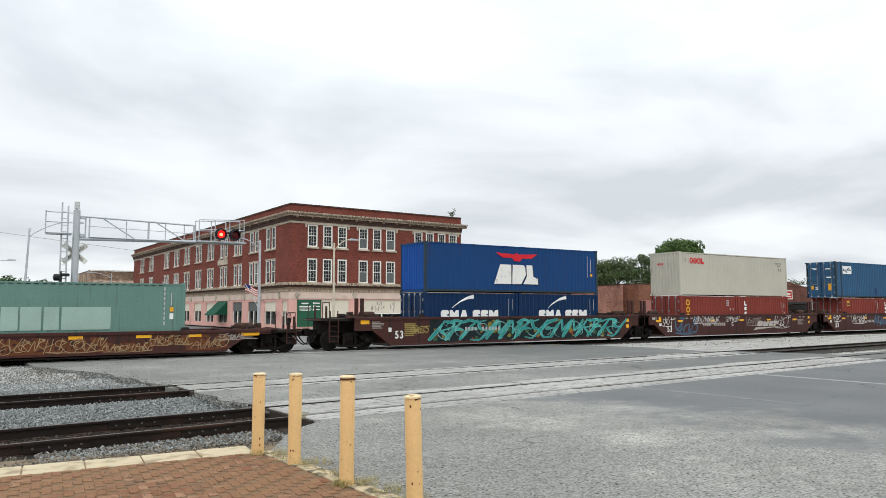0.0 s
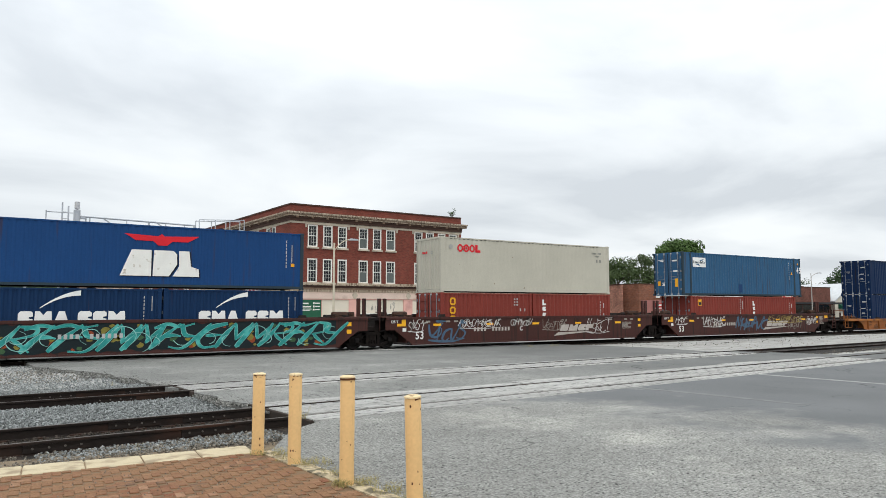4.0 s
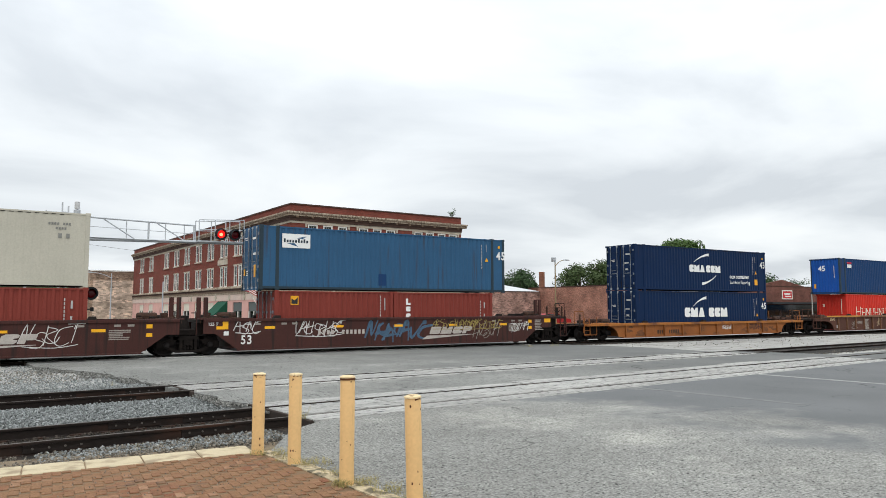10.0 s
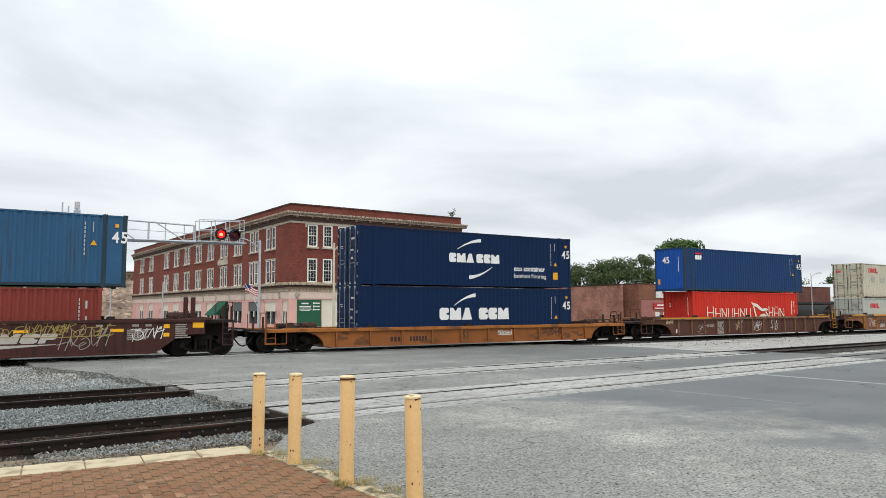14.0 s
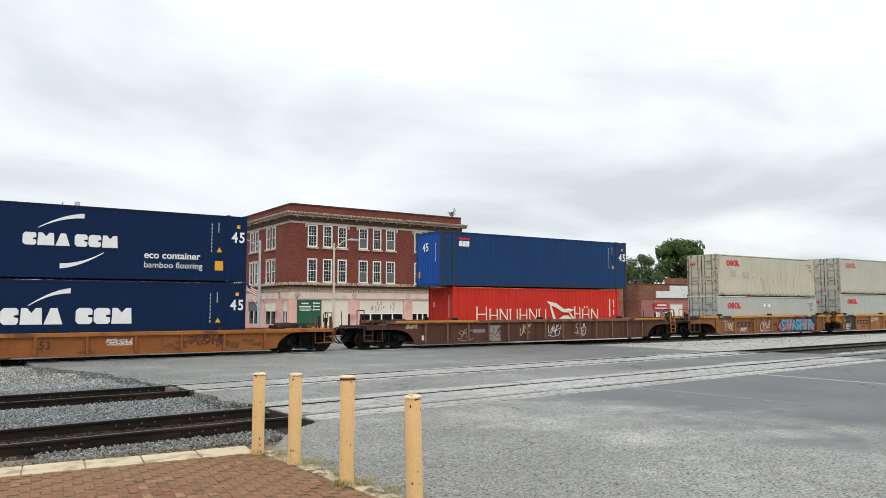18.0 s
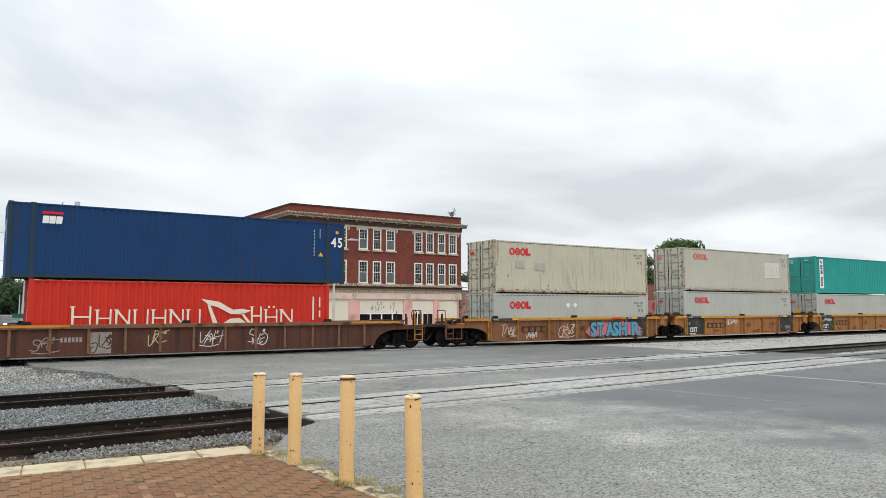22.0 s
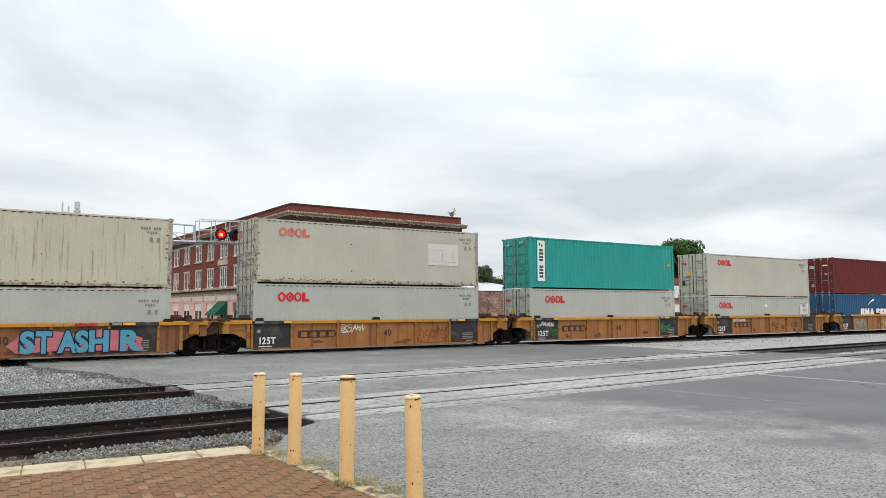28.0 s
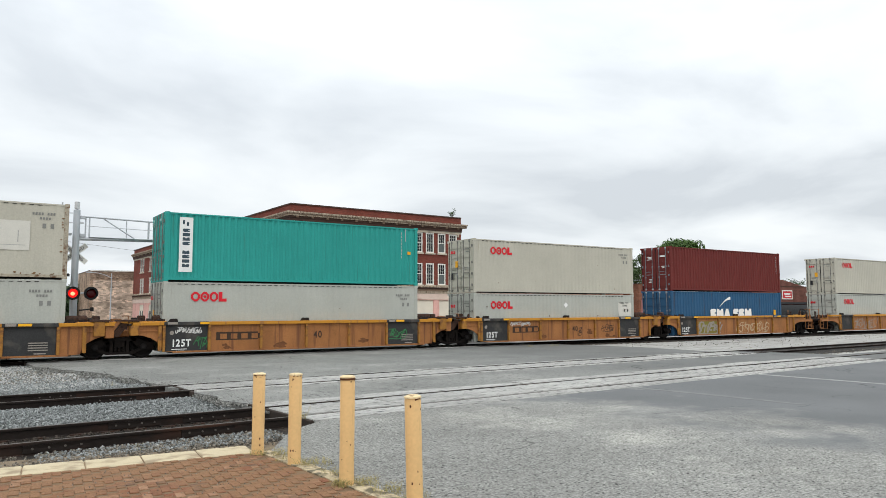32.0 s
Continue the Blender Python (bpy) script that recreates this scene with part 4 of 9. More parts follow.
tree("small green tree behind the shop row", 139, 98, 9.8, 4.0, M_LEAF, 12, 6000, 0.4)
tree("dark green tree behind the gabled house", 177, 92, 12.2, 6.5, M_LEAF2, 9, 9000, 0.46)
tree("dark green tree behind the gabled house", 203, 120, 10.6, 6.0, M_LEAF2, 13, 5000, 0.5)
for k, (x, y, h, r) in enumerate(((3.2, 148, 8.6, 4.6), (-3, 146, 9.0, 5.0), (8.6, 152, 7.2, 3.6), (11.4, 154, 7.6, 3.4), (14.6, 150, 7.4, 3.0), (-10, 150, 10, 6), (6.2, 162, 7.6, 4), (17.5, 156, 6.8, 3.2), (0.5, 140, 7.0, 3.6))):
    tree("dark green tree in a wooded rise beyond the street", x, y, h, r, M_LEAF4 if k % 3 else M_LEAF2, 20 + k, 9000, 0.4, low=0.06, group="far trees")
# far wooded skyline, low behind the town
far = Mesh()
rnd = random.Random(77)
for k in range(9000):
    a = rnd.uniform(-0.55, 1.6)
    r = rnd.uniform(260, 420)
    x, y = r * math.sin(a), r * math.cos(a)
    z = rnd.uniform(-0.5, 1) ** 1 * (4.2 + 1.6 * math.sin(a * 23) + 1.2 * math.sin(a * 57 + 1))
    p = Vector((x, y, max(0, z)))
    u = Vector((rnd.uniform(-1, 1), rnd.uniform(-1, 1), rnd.uniform(-1, 1))).normalized(); w = u.orthogonal().normalized()
    s = rnd.uniform(0.9, 1.9)
    far.add([p - u * s, p + w * s * 0.7, p + u * s, p - w * s * 0.7], [(0, 1, 2, 3)])
tagged(part("far_woods", far, M_LEAF2), "low dark green woods far behind the town", "woods", kind="stuff")

# ---- crossing signal, poles ----
M_ALU = mat("brushed_aluminium", (0.47, 0.49, 0.51), 0.5, metal=0.35, var=0.1, scale=2, fine=40, bump=0.05)
M_BLACK = mat("black_painted_metal", (0.02, 0.02, 0.022), 0.5, var=0.2, scale=4, fine=30, bump=0.05)
M_LIT = mat("lit_red_lens", (0.9, 0.015, 0.012), 0.2, var=0.02, bump=0, emit=1.1)
M_CORE = mat("lit_lamp_core", (1.0, 0.20, 0.10), 0.2, var=0.02, bump=0, emit=3.5)
M_UNLIT = mat("dark_red_lens", (0.10, 0.006, 0.008), 0.15, var=0.05, bump=0)


def lamp_pair(parent, xa, xb, y, z, r, lit):
    """Two round flashing lamps with black backgrounds, hoods and red lenses."""
    for i, x in enumerate((xa, xb)):
        bg = part("lamp_background", Mesh().lathe([(r, 0.0), (r, 0.03), (0.12, 0.05)], (x, y, z), "y", 28), M_BLACK, parent, "round black lamp background")
        part("lamp_housing", Mesh().lathe([(0.16, 0.05), (0.17, 0.24), (0.08, 0.30)], (x, y, z), "y", 18), M_ALU, bg, "grey lamp housing")
        part("lens", Mesh().lathe([(0.19, -0.012), (0.175, -0.035), (0.10, -0.05), (0.01, -0.055)], (x, y, z), "y", 20), M_LIT if i in lit else M_UNLIT, bg, "lit red lens" if i in lit else "dark red lens")
        if i in lit:
            part("lamp_core", Mesh().lathe([(0.085, -0.056), (0.07, -0.064), (0.0, -0.067)], (x - 0.015, y, z - 0.02), "y", 12), M_CORE, bg, "bright core of the lit lamp")
        v, f = [], []
        for k in range(15):
            a = radians(-25 + 230 * k / 14)
            for rr in (0.205, 0.215):
                v += [(x + rr * math.cos(a), y - 0.004, z + rr * math.sin(a)), (x + rr * math.cos(a), y - 0.30 * max(0.35, math.sin(a) * 0.5 + 0.5), z + rr * math.sin(a) * 0.96)]
        for k in range(14):
            b = 4 * k
            f += [(b, b + 4, b + 5, b + 1), (b + 2, b + 3, b + 7, b + 6), (b + 1, b + 5, b + 7, b + 3), (b, b + 2, b + 6, b + 4)]
        part("hood", Mesh().add(v, f), M_BLACK, bg)


def crossing_signal():
    X, Y = 3.80, 35.3
    th = empty("crossing_signal", pose(X, Y, -0.12), "grey metal railroad crossing signal mast with a cantilever arm", "signal")
    part("mast", Mesh().lathe([(0.152, 0.9), (0.14, 6.45), (0.0, 6.5)], n=20), M_ALU, th, smooth=True)
    part("foundation", Mesh().box(-0.45, 0.45, -0.45, 0.45, -0.1, 0.3, 0.02), M_CONCRETE, th)
    part("mast_base", Mesh().lathe([(0.36, 0.3), (0.34, 0.36), (0.24, 0.5), (0.22, 0.95)], n=20), M_ALU, th)
    part("junction_box", Mesh().box(-0.30, 0.30, -0.42, -0.19, 1.05, 1.75, 0.02), mat("dull_grey_cabinet", (0.27, 0.285, 0.30), 0.7, metal=0.1, var=0.2, scale=2), th, "grey junction box")
    part("bell", Mesh().lathe([(0.09, 6.5), (0.11, 6.52), (0.11, 6.82), (0.07, 6.84)], n=14), mat("pale_grey_paint", (0.55, 0.55, 0.55), 0.6), th, "pale ribbed bell on the mast top")
    lad = Mesh()
    for dx in (-0.58, -0.34):
        lad.box(dx - 0.03, dx + 0.03, -0.05, 0.0, 0.9, 6.75 if dx < -0.4 else 6.6)
    for k in range(19):
        lad.box(-0.56, -0.36, -0.035, -0.012, 1.1 + 0.29 * k, 1.13 + 0.29 * k)
    part("ladder", lad, M_ALU, th)
    cage = Mesh()
    for a, b in (((-1.22, 6.28), (-0.2, 6.28)), ((-1.22, 5.38), (-0.2, 5.38)), ((-1.22, 5.38), (-1.22, 6.34)), ((-1.22, 5.85), (-0.2, 5.85))):
        cage.tube((a[0], -0.3, a[1]), (b[0], -0.3, b[1]), 0.024)
    cage.box(-1.2, -0.2, -0.3, 0.15, 5.33, 5.36)
    part("platform", cage, M_ALU, th, "tubular work platform with guard rails")
    # arm: lower chords carry a walkway, upper chords and braces
    part("arm", Mesh().tube((0.15, 0, 5.19), (7.45, 0, 5.34), 0.075), M_ALU, th, "long tubular cantilever arm")
    part("upper_chord", Mesh().tube((0.15, 0, 6.19), (5.1, 0, 6.08), 0.042), M_ALU, th)
    part("walkway", Mesh().box(0.5, 7.4, -0.12, 0.34, 5.27, 5.29), M_ALU, th, "narrow grating walkway")
    for x, r in ((0.36, 0.032), (0.52, 0.032), (2.05, 0.02), (3.0, 0.045), (3.75, 0.02), (4.6, 0.02), (5.05, 0.035)):
        part("post", Mesh().tube((x, 0, 5.2 + 0.02 * x), (x, 0, 6.18 - 0.02 * x), r), M_ALU, th)
    for xa, xb in ((1.05, 2.45), (3.25, 4.7)):
        part("brace", Mesh().tube((xa, 0, 6.16), (xb, 0, 5.27), 0.028), M_ALU, th)
    part("hand_rail", Mesh().tube((0.36, 0.02, 5.78), (5.05, 0.02, 5.68), 0.014), M_ALU, th)
    for z in (5.35, 6.15):
        part("bracket", Mesh().box(0.14, 0.34, -0.09, 0.09, z - 0.07, z + 0.07, 0.01), M_ALU, th)
    pl = Mesh()
    for y in (-0.55, 0.12):
        pl.tube((5.15, y, 6.32), (7.3, y, 6.42), 0.022).tube((5.15, y, 5.85), (7.3, y, 5.92), 0.018)
        for x in (5.15, 5.9, 6.6, 7.3):
            pl.tube((x, y, 5.3), (x, y, 6.32 + (x - 5.15) * 0.046), 0.022)
    pl.box(5.1, 7.4, -0.64, 0.44, 5.27, 5.33)
    part("lamp_platform", pl, M_ALU, th, "railed platform at the arm's end")
    lamp_pair(th, 6.13, 6.80, -0.75, 5.66, 0.29, (0,))
    part("lamp_bar", Mesh().tube((5.9, -0.58, 5.66), (7.0, -0.58, 5.66), 0.04), M_ALU, th)
    lamp_pair(th, -0.10, 0.61, -0.62, 2.78, 0.29, (0,))
    part("lamp_bar", Mesh().tube((-0.3, -0.45, 2.78), (0.8, -0.45, 2.78), 0.04), M_ALU, th)
    for z, x, ang in ((2.80, -0.40, 72), (3.47, -0.52, 78)):
        sl = part("side_lamp", Mesh().lathe([(0.29, 0.0), (0.29, 0.03), (0.15, 0.06), (0.15, 0.28), (0.05, 0.32)], (0, 0, 0), "y", 22), M_BLACK, th, "black side-facing flashing lamp", at=pose(x, -0.1, z, 0, 0, ang))
        part("hood", Mesh().box(-0.16, 0.16, -0.3, -0.004, 0.05, 0.17, 0.01), M_BLACK, sl)
    # the crossed boards
    for s in (-1, 1):
        at = pose(0, 0.22 - 0.012 * s, 4.55, 0, 40 * s, 0)
        b = part("cross_board", Mesh().box(-0.61, 0.61, -0.008, 0.008, -0.115, 0.115, 0.002), M_FRAME, th, "white crossing board", at=at)
        part("lettering", text_mesh("RAILROAD" if s < 0 else "CROSSING", 0.19), M_BLACK, b, at=pose(0, -0.012, 0))
    part("gate_mechanism", Mesh().box(0.45, 0.95, -0.3, 0.1, 0.95, 1.5, 0.03).tube((0.7, -0.1, 0.1), (0.7, -0.1, 1.0), 0.11), MATS["dull_grey_cabinet"], th, "grey gate machine")
    part("small_relay_arm", Mesh().tube((0.2, -0.2, 2.05), (0.75, -0.2, 2.1), 0.03).box(0.64, 0.78, -0.26, -0.14, 2.0, 2.18), M_BLACK, th)
    part("cabinet", Mesh().box(-0.9, -0.35, 0.2, 0.7, 0.0, 1.4, 0.02), MATS["dull_grey_cabinet"], th, "grey equipment cabinet")
    return th


crossing_signal()


def lamp_post(label, x, y, h, arm, side, rise=0.7, material=None, r=0.10, name="street_lamp", group="", lean=0.0):
    """A tapered post with a curved arm and a flat lamp head."""
    material = material or M_ALU
    th = empty(name, pose(x, y, -0.05, 0, lean, 0), label, "lamp", group)
    part("post", Mesh().lathe([(r * 1.6, 0), (r * 1.6, 0.25), (r, 0.3), (r * 0.6, h)], n=14), material, th, smooth=True)
    pts = [(side * arm * k / 8, 0, h - 0.6 + (rise + 0.35) * math.sin(math.pi / 2 * k / 8) ** 0.9) for k in range(9)]
    part("arm", Mesh().path(pts, 0.035), material, th)
    e = pts[-1]
    part("lamp_head", Mesh().prism([(e[0], e[2] - 0.05), (e[0] + side * 0.75, e[2] - 0.02), (e[0] + side * 0.7, e[2] + 0.08), (e[0] + side * 0.1, e[2] + 0.1)], "y", -0.13, 0.13), M_ALU, th)
    return th


p1 = lamp_post("grey street lamp with a curved arm and green sign", 3.15, 60, 7.9, 2.75, 1, 0.95, lean=2.0)
part("street_sign", Mesh().box(-0.62, 0.28, -0.14, -0.11, 1.42, 1.72), MATS["green_sign_paint"], p1, "green street sign")
lamp_post("tall cream street lamp before the brick building", 22.9, 50, 7.0, 1.25, 1, 0.55, mat("cream_painted_steel", (0.60, 0.54, 0.42), 0.5, var=0.1))
lamp_post("pale tapered street lamp with a small flag", 17.15, 50, 6.9, 1.5, -1, 0.35, name="street_lamp", r=0.12)
lamp_post("grey street lamp far down the street", 0.6, 75, 6.6, 2.0, 1, 0.05)
lamp_post("grey street lamp before the tan brick building", 15.0, 100, 6.6, 2.2, -1, 0.3, r=0.09)
fl = lamp_post("yellow wooden post with a floodlight", 49.6, 55, 6.9, 1.15, 1, 0.3, mat("yellowed_wood", (0.27, 0.20, 0.11), 0.8), 0.085, "flood_light")
lamp_post("thin dark street lamp before the shop", 78.3, 56, 6.0, 1.6, 1, 0.15, M_BLACK, 0.07)
lamp_post("thin pale street lamp before the brick shop", 87.4, 50, 6.4, 1.5, 1, 0.25, mat("weathered_pole", (0.36, 0.34, 0.31), 0.7), 0.07)
part("floodlight", Mesh().box(-0.45, -0.05, -0.25, 0.1, 6.75, 7.2, 0.03), M_ALU, fl)


def flag():
    th = empty("flag", pose(17.0, 49.85, 3.0), "striped flag hanging from a lamp post", "flag")
    part("staff", Mesh().tube((0.05, 0, -0.9), (-0.95, -0.1, 0.75), 0.018), M_FRAME, th)
    red, blue = mat("flag_red", (0.42, 0.07, 0.075), 0.8), mat("flag_blue", (0.03, 0.04, 0.16), 0.8)

    def strip(v0, v1, u0=0.0, u1=1.0, lift=0.0):
        m = Mesh()
        n = 8
        rows = []
        for k in range(n + 1):
            u = u0 + (u1 - u0) * k / n
            for v in (v0, v1):
                rows.append((-0.95 + 0.95 * u, -0.1 + 0.06 * math.sin(u * 7) - lift, 0.72 - 0.5 * v - 0.36 * u + 0.05 * math.sin(u * 6)))
        m.add(rows, [(2 * k, 2 * k + 1, 2 * k + 3, 2 * k + 2) for k in range(n)])
        m.add([(a, b + 0.006, c) for a, b, c in rows], [(2 * k + 2, 2 * k + 3, 2 * k + 1, 2 * k) for k in range(n)])
        return m
    for k in range(7):
        part("stripe", strip(k / 7, (k + 1) / 7), red if k % 2 == 0 else M_FRAME, th)
    part("canton", strip(0, 0.5, 0, 0.42, 0.008), blue, th)


flag()
wire = Mesh()
for k in range(24):
    def cable(u):
        return (-30 + 41.0 * u, 58 + 3.8 * u, 11.05 - 4.4 * u - 0.2 * math.sin(math.pi * u))
    wire.tube(cable(k / 24), cable((k + 1) / 24), 0.011, n=5)
tagged(part("overhead_cable", wire, mat("grey_cable", (0.16, 0.16, 0.17), 0.7)), "thin grey overhead cable above the street", "cable")

# ---- bollards ----
M_CAP = mat("chipped_yellow_cap", (0.72, 0.56, 0.33), 0.7, var=0.2, scale=8, fine=40, bump=0.3, stain=(0.20, 0.11, 0.05), amount=0.12, sscale=14)
for i, (x, y, h, tilt) in enumerate(((3.38, 9.79, 1.09, 0.2), (3.56, 8.92, 1.14, 0.3), (3.64, 7.55, 1.21, 0.1), (3.80, 6.32, 1.10, -1.6))):
    th = empty("bollard", pose(x, y, -0.03, 0, tilt, 0), "yellow painted steel bollard with chipped rust spots", "bollard", "bollards beside the platform")
    part("post", Mesh().lathe([(0.083, 0), (0.083, h - 0.02), (0.078, h)], n=24), M_POST, th, smooth=True)
    part("cap", Mesh().lathe([(0.082, h), (0.088, h + 0.004), (0.086, h + 0.018), (0.06, h + 0.03), (0.0, h + 0.034)], n=24), M_CAP, th, "chipped yellow cap with rust and bare pale patches")
    seam = Mesh()
    for q in range(24):
        if i == 2 or random.Random(40 * i + q).random() < 0.3:
            a, b = q * math.pi / 12, (q + 1) * math.pi / 12
            lo, hi = h - (0.022 if i == 2 else 0.010), h + 0.002
            seam.add([(0.0885 * math.cos(w), 0.0885 * math.sin(w), z) for w, z in ((a, lo), (b, lo + 0.004), (b, hi), (a, hi))], [(0, 1, 2, 3)])
    part("rust_ring", seam, M_RUST, th, "rusty seam under the cap")
    rr = random.Random(i + 3)
    ch = Mesh()
    for k in range(9):
        a, z = rr.uniform(3.3, 5.6), rr.choice((rr.uniform(0.05, 0.4), rr.uniform(0.1, h), h - rr.uniform(0.0, 0.04)))
        s = rr.uniform(0.003, 0.012)
        c = Vector((0.0835 * math.cos(a), 0.0835 * math.sin(a), z)); t = Vector((-math.sin(a), math.cos(a), 0))
        n = 7
        ch.add([c + t * s * math.cos(q * 6.283 / n) * rr.uniform(0.6, 1.3) + Vector((0, 0, s * 1.3 * math.sin(q * 6.283 / n) * rr.uniform(0.6, 1.3))) for q in range(n)], [tuple(range(n))])
    part("rust_spot", ch, M_RUST, th, "flaked rust spots")



# ---- vehicles and sheds on the far street ----
M_TYRE = mat("tyre_rubber", (0.02, 0.02, 0.02), 0.85, var=0.2)
M_CARGLASS = mat("dusky_car_glass", (0.055, 0.062, 0.066), 0.35, var=0.1, bump=0, spec=0.25)
M_LAMPON = mat("lit_headlight", (1.0, 0.93, 0.8), 0.2, var=0.0, bump=0, emit=9.0)


def vehicle(label, x, y, turn, material, pickup=False, lit=True, name="car"):
    """A parked or waiting car; its front looks along -y before it is turned."""
    th = empty(name, pose(x, y, 0.0, 0, 0, turn), label, "car", "vehicles on the street")
    if pickup:
        prof = [(-2.7, 0.45), (-2.7, 0.95), (-2.6, 1.1), (-1.25, 1.18), (-0.75, 1.8), (0.75, 1.82), (0.85, 1.15), (2.7, 1.12), (2.7, 0.5)]
        glass = [(-1.15, 1.2), (-0.72, 1.72), (0.68, 1.74), (0.72, 1.2)]
    else:
        prof = [(-2.3, 0.35), (-2.3, 0.72), (-2.15, 0.85), (-1.1, 0.98), (-0.45, 1.42), (0.9, 1.45), (1.7, 1.02), (2.25, 0.98), (2.3, 0.4)]
        glass = [(-0.98, 1.0), (-0.4, 1.36), (0.85, 1.39), (1.5, 1.02)]
    part("body", Mesh().prism(prof, "x", -0.86, 0.86), material, th)
    part("side_glass", Mesh().prism(glass, "x", -0.865, 0.865), M_CARGLASS, th)
    w0, w1 = (glass[0], glass[1])
    part("windscreen", Mesh().add([(-0.74, w0[0] - 0.03, w0[1] + 0.03), (0.74, w0[0] - 0.03, w0[1] + 0.03), (0.66, w1[0] - 0.06, w1[1]), (-0.66, w1[0] - 0.06, w1[1])], [(0, 1, 2, 3)]), M_CARGLASS, th)
    fy = prof[0][0]
    part("bumper", Mesh().box(-0.84, 0.84, fy - 0.08, fy, 0.36, 0.56, 0.02), M_BLACK, th)
    part("grille", Mesh().box(-0.45, 0.45, fy - 0.02, fy - 0.002, 0.6, 0.78), M_BLACK, th)
    for sx in (-0.66, 0.66):
        part("headlight", Mesh().box(sx - 0.15, sx + 0.15, fy - 0.03, fy - 0.002, 0.60, 0.74, 0.01), M_LAMPON if lit else M_ALU, th, "lit headlight" if lit else "")
    for sx in (-0.78, 0.78):
        for yy in (fy + 0.95, -fy - 0.95):
            wv = part("wheel", Mesh().lathe([(0.0, -0.11), (0.30, -0.11), (0.33, -0.06), (0.33, 0.06), (0.30, 0.11), (0.0, 0.11)], (0, 0, 0), "x", 18), M_TYRE, th, at=pose(sx, yy, 0.33))
            part("hub", Mesh().lathe([(0.0, -0.125), (0.18, -0.12), (0.18, 0.12), (0.0, 0.125)], (0, 0, 0), "x", 12), M_ALU, wv)
    return th


vehicle("white car waiting with lit headlights", 5.5, 74, 4, mat("white_car_paint", (0.42, 0.43, 0.44), 0.25, var=0.03, bump=0))
vehicle("dark grey car waiting with lit headlights", 3.2, 77, 4, mat("dark_car_paint", (0.10, 0.105, 0.11), 0.25, var=0.03, bump=0))
vehicle("red car parked before the low brick wall", 53.3, 60, 90, mat("red_car_paint", (0.32, 0.02, 0.02), 0.25, var=0.03, bump=0), False, False)
vehicle("red pickup truck parked before the shop", 78.6, 59, 90, mat("brick_red_car_paint", (0.25, 0.05, 0.04), 0.3, var=0.03, bump=0), True, False, "pickup_truck")


def barn_shed(label, x, y, w, h, d, wall_m, roof_m):
    """A small shed with a bent gambrel roof."""
    th = empty("shed", pose(x, y, 0), label, "shed")
    g = [(-w / 2, 0), (w / 2, 0), (w / 2, h * 0.55), (w * 0.34, h * 0.85), (0, h), (-w * 0.34, h * 0.85), (-w / 2, h * 0.55)]
    part("wall", Mesh().prism(g, "y", 0, d), wall_m, th)
    r = [(w / 2 + 0.1, h * 0.53), (w * 0.36, h * 0.88), (0, h + 0.06), (-w * 0.36, h * 0.88), (-w / 2 - 0.1, h * 0.53), (-w / 2 - 0.1, h * 0.58), (-w * 0.36, h * 0.93), (0, h + 0.14), (w * 0.36, h * 0.93), (w / 2 + 0.1, h * 0.58)]
    part("roof", Mesh().prism(r, "y", -0.15, d + 0.1), roof_m, th)
    return th


barn_shed("small pale shed with a bent dark roof", 7.6, 96, 3.0, 1.9, 3, mat("pale_shed_siding", (0.50, 0.49, 0.45), 0.85, var=0.12), M_ROOF)
low_building("low pale building far down the street", -4.5, 4.8, 104, 112, 1.3, mat("pale_siding", (0.48, 0.50, 0.52), 0.8, var=0.1), "low_building")
for x, y, h in ((7.2, 80, 4.4), (8.2, 84, 4.0), (14.9, 70, 4.6), (4.4, 88, 3.6)):
    up_ = empty("utility_pole", pose(x, y, -0.1), "thin grey pole beside the street", "pole", "street poles")
    part("post", Mesh().lathe([(0.07, 0), (0.05, h)], n=10), M_ALU, up_)
# ---- the train ----
TRAIN = []          # things that travel: (object, x along the train, height)
WHEELS = []
M_STEEL = mat("grimy_truck_steel", (0.013, 0.0105, 0.0095), 0.9, metal=0.0, var=0.4, scale=3, fine=30, bump=0.3, stain=(0.03, 0.022, 0.017), amount=0.13, sscale=3, spec=0.08)
M_WHEEL = mat("dark_wheel_steel", (0.013, 0.011, 0.0105), 0.85, metal=0.0, var=0.3, scale=4, fine=40, bump=0.15)
M_BROWN = mat("maroon_car_paint", (0.056, 0.0195, 0.0155), 0.65, var=0.22, scale=1.0, fine=25, bump=0.08, stain=(0.026, 0.015, 0.013), amount=0.2, sscale=0.9, streak=True)
M_YELLOW = mat("yellow_car_paint", (0.31, 0.130, 0.045), 0.65, var=0.28, scale=1.2, fine=25, bump=0.08, stain=(0.17, 0.07, 0.033), amount=0.19, sscale=0.9, streak=True)
M_ORANGE = mat("rusty_orange_car_paint", (0.255, 0.088, 0.024), 0.7, var=0.28, scale=1.2, fine=25, bump=0.1, stain=(0.17, 0.066, 0.03), amount=0.13, sscale=0.9, streak=True)
M_RUSTCAR = mat("rust_brown_car_paint", (0.092, 0.038, 0.026), 0.75, var=0.35, scale=1.0, fine=25, bump=0.15, stain=(0.055, 0.028, 0.022), amount=0.22, sscale=0.9, streak=True)
M_BRIGHT = mat("bright_yellow_chord", (0.50, 0.22, 0.025), 0.55, var=0.12, scale=1.5, fine=25, bump=0.05, stain=(0.3, 0.14, 0.04), amount=0.16, sscale=1.2, streak=True)
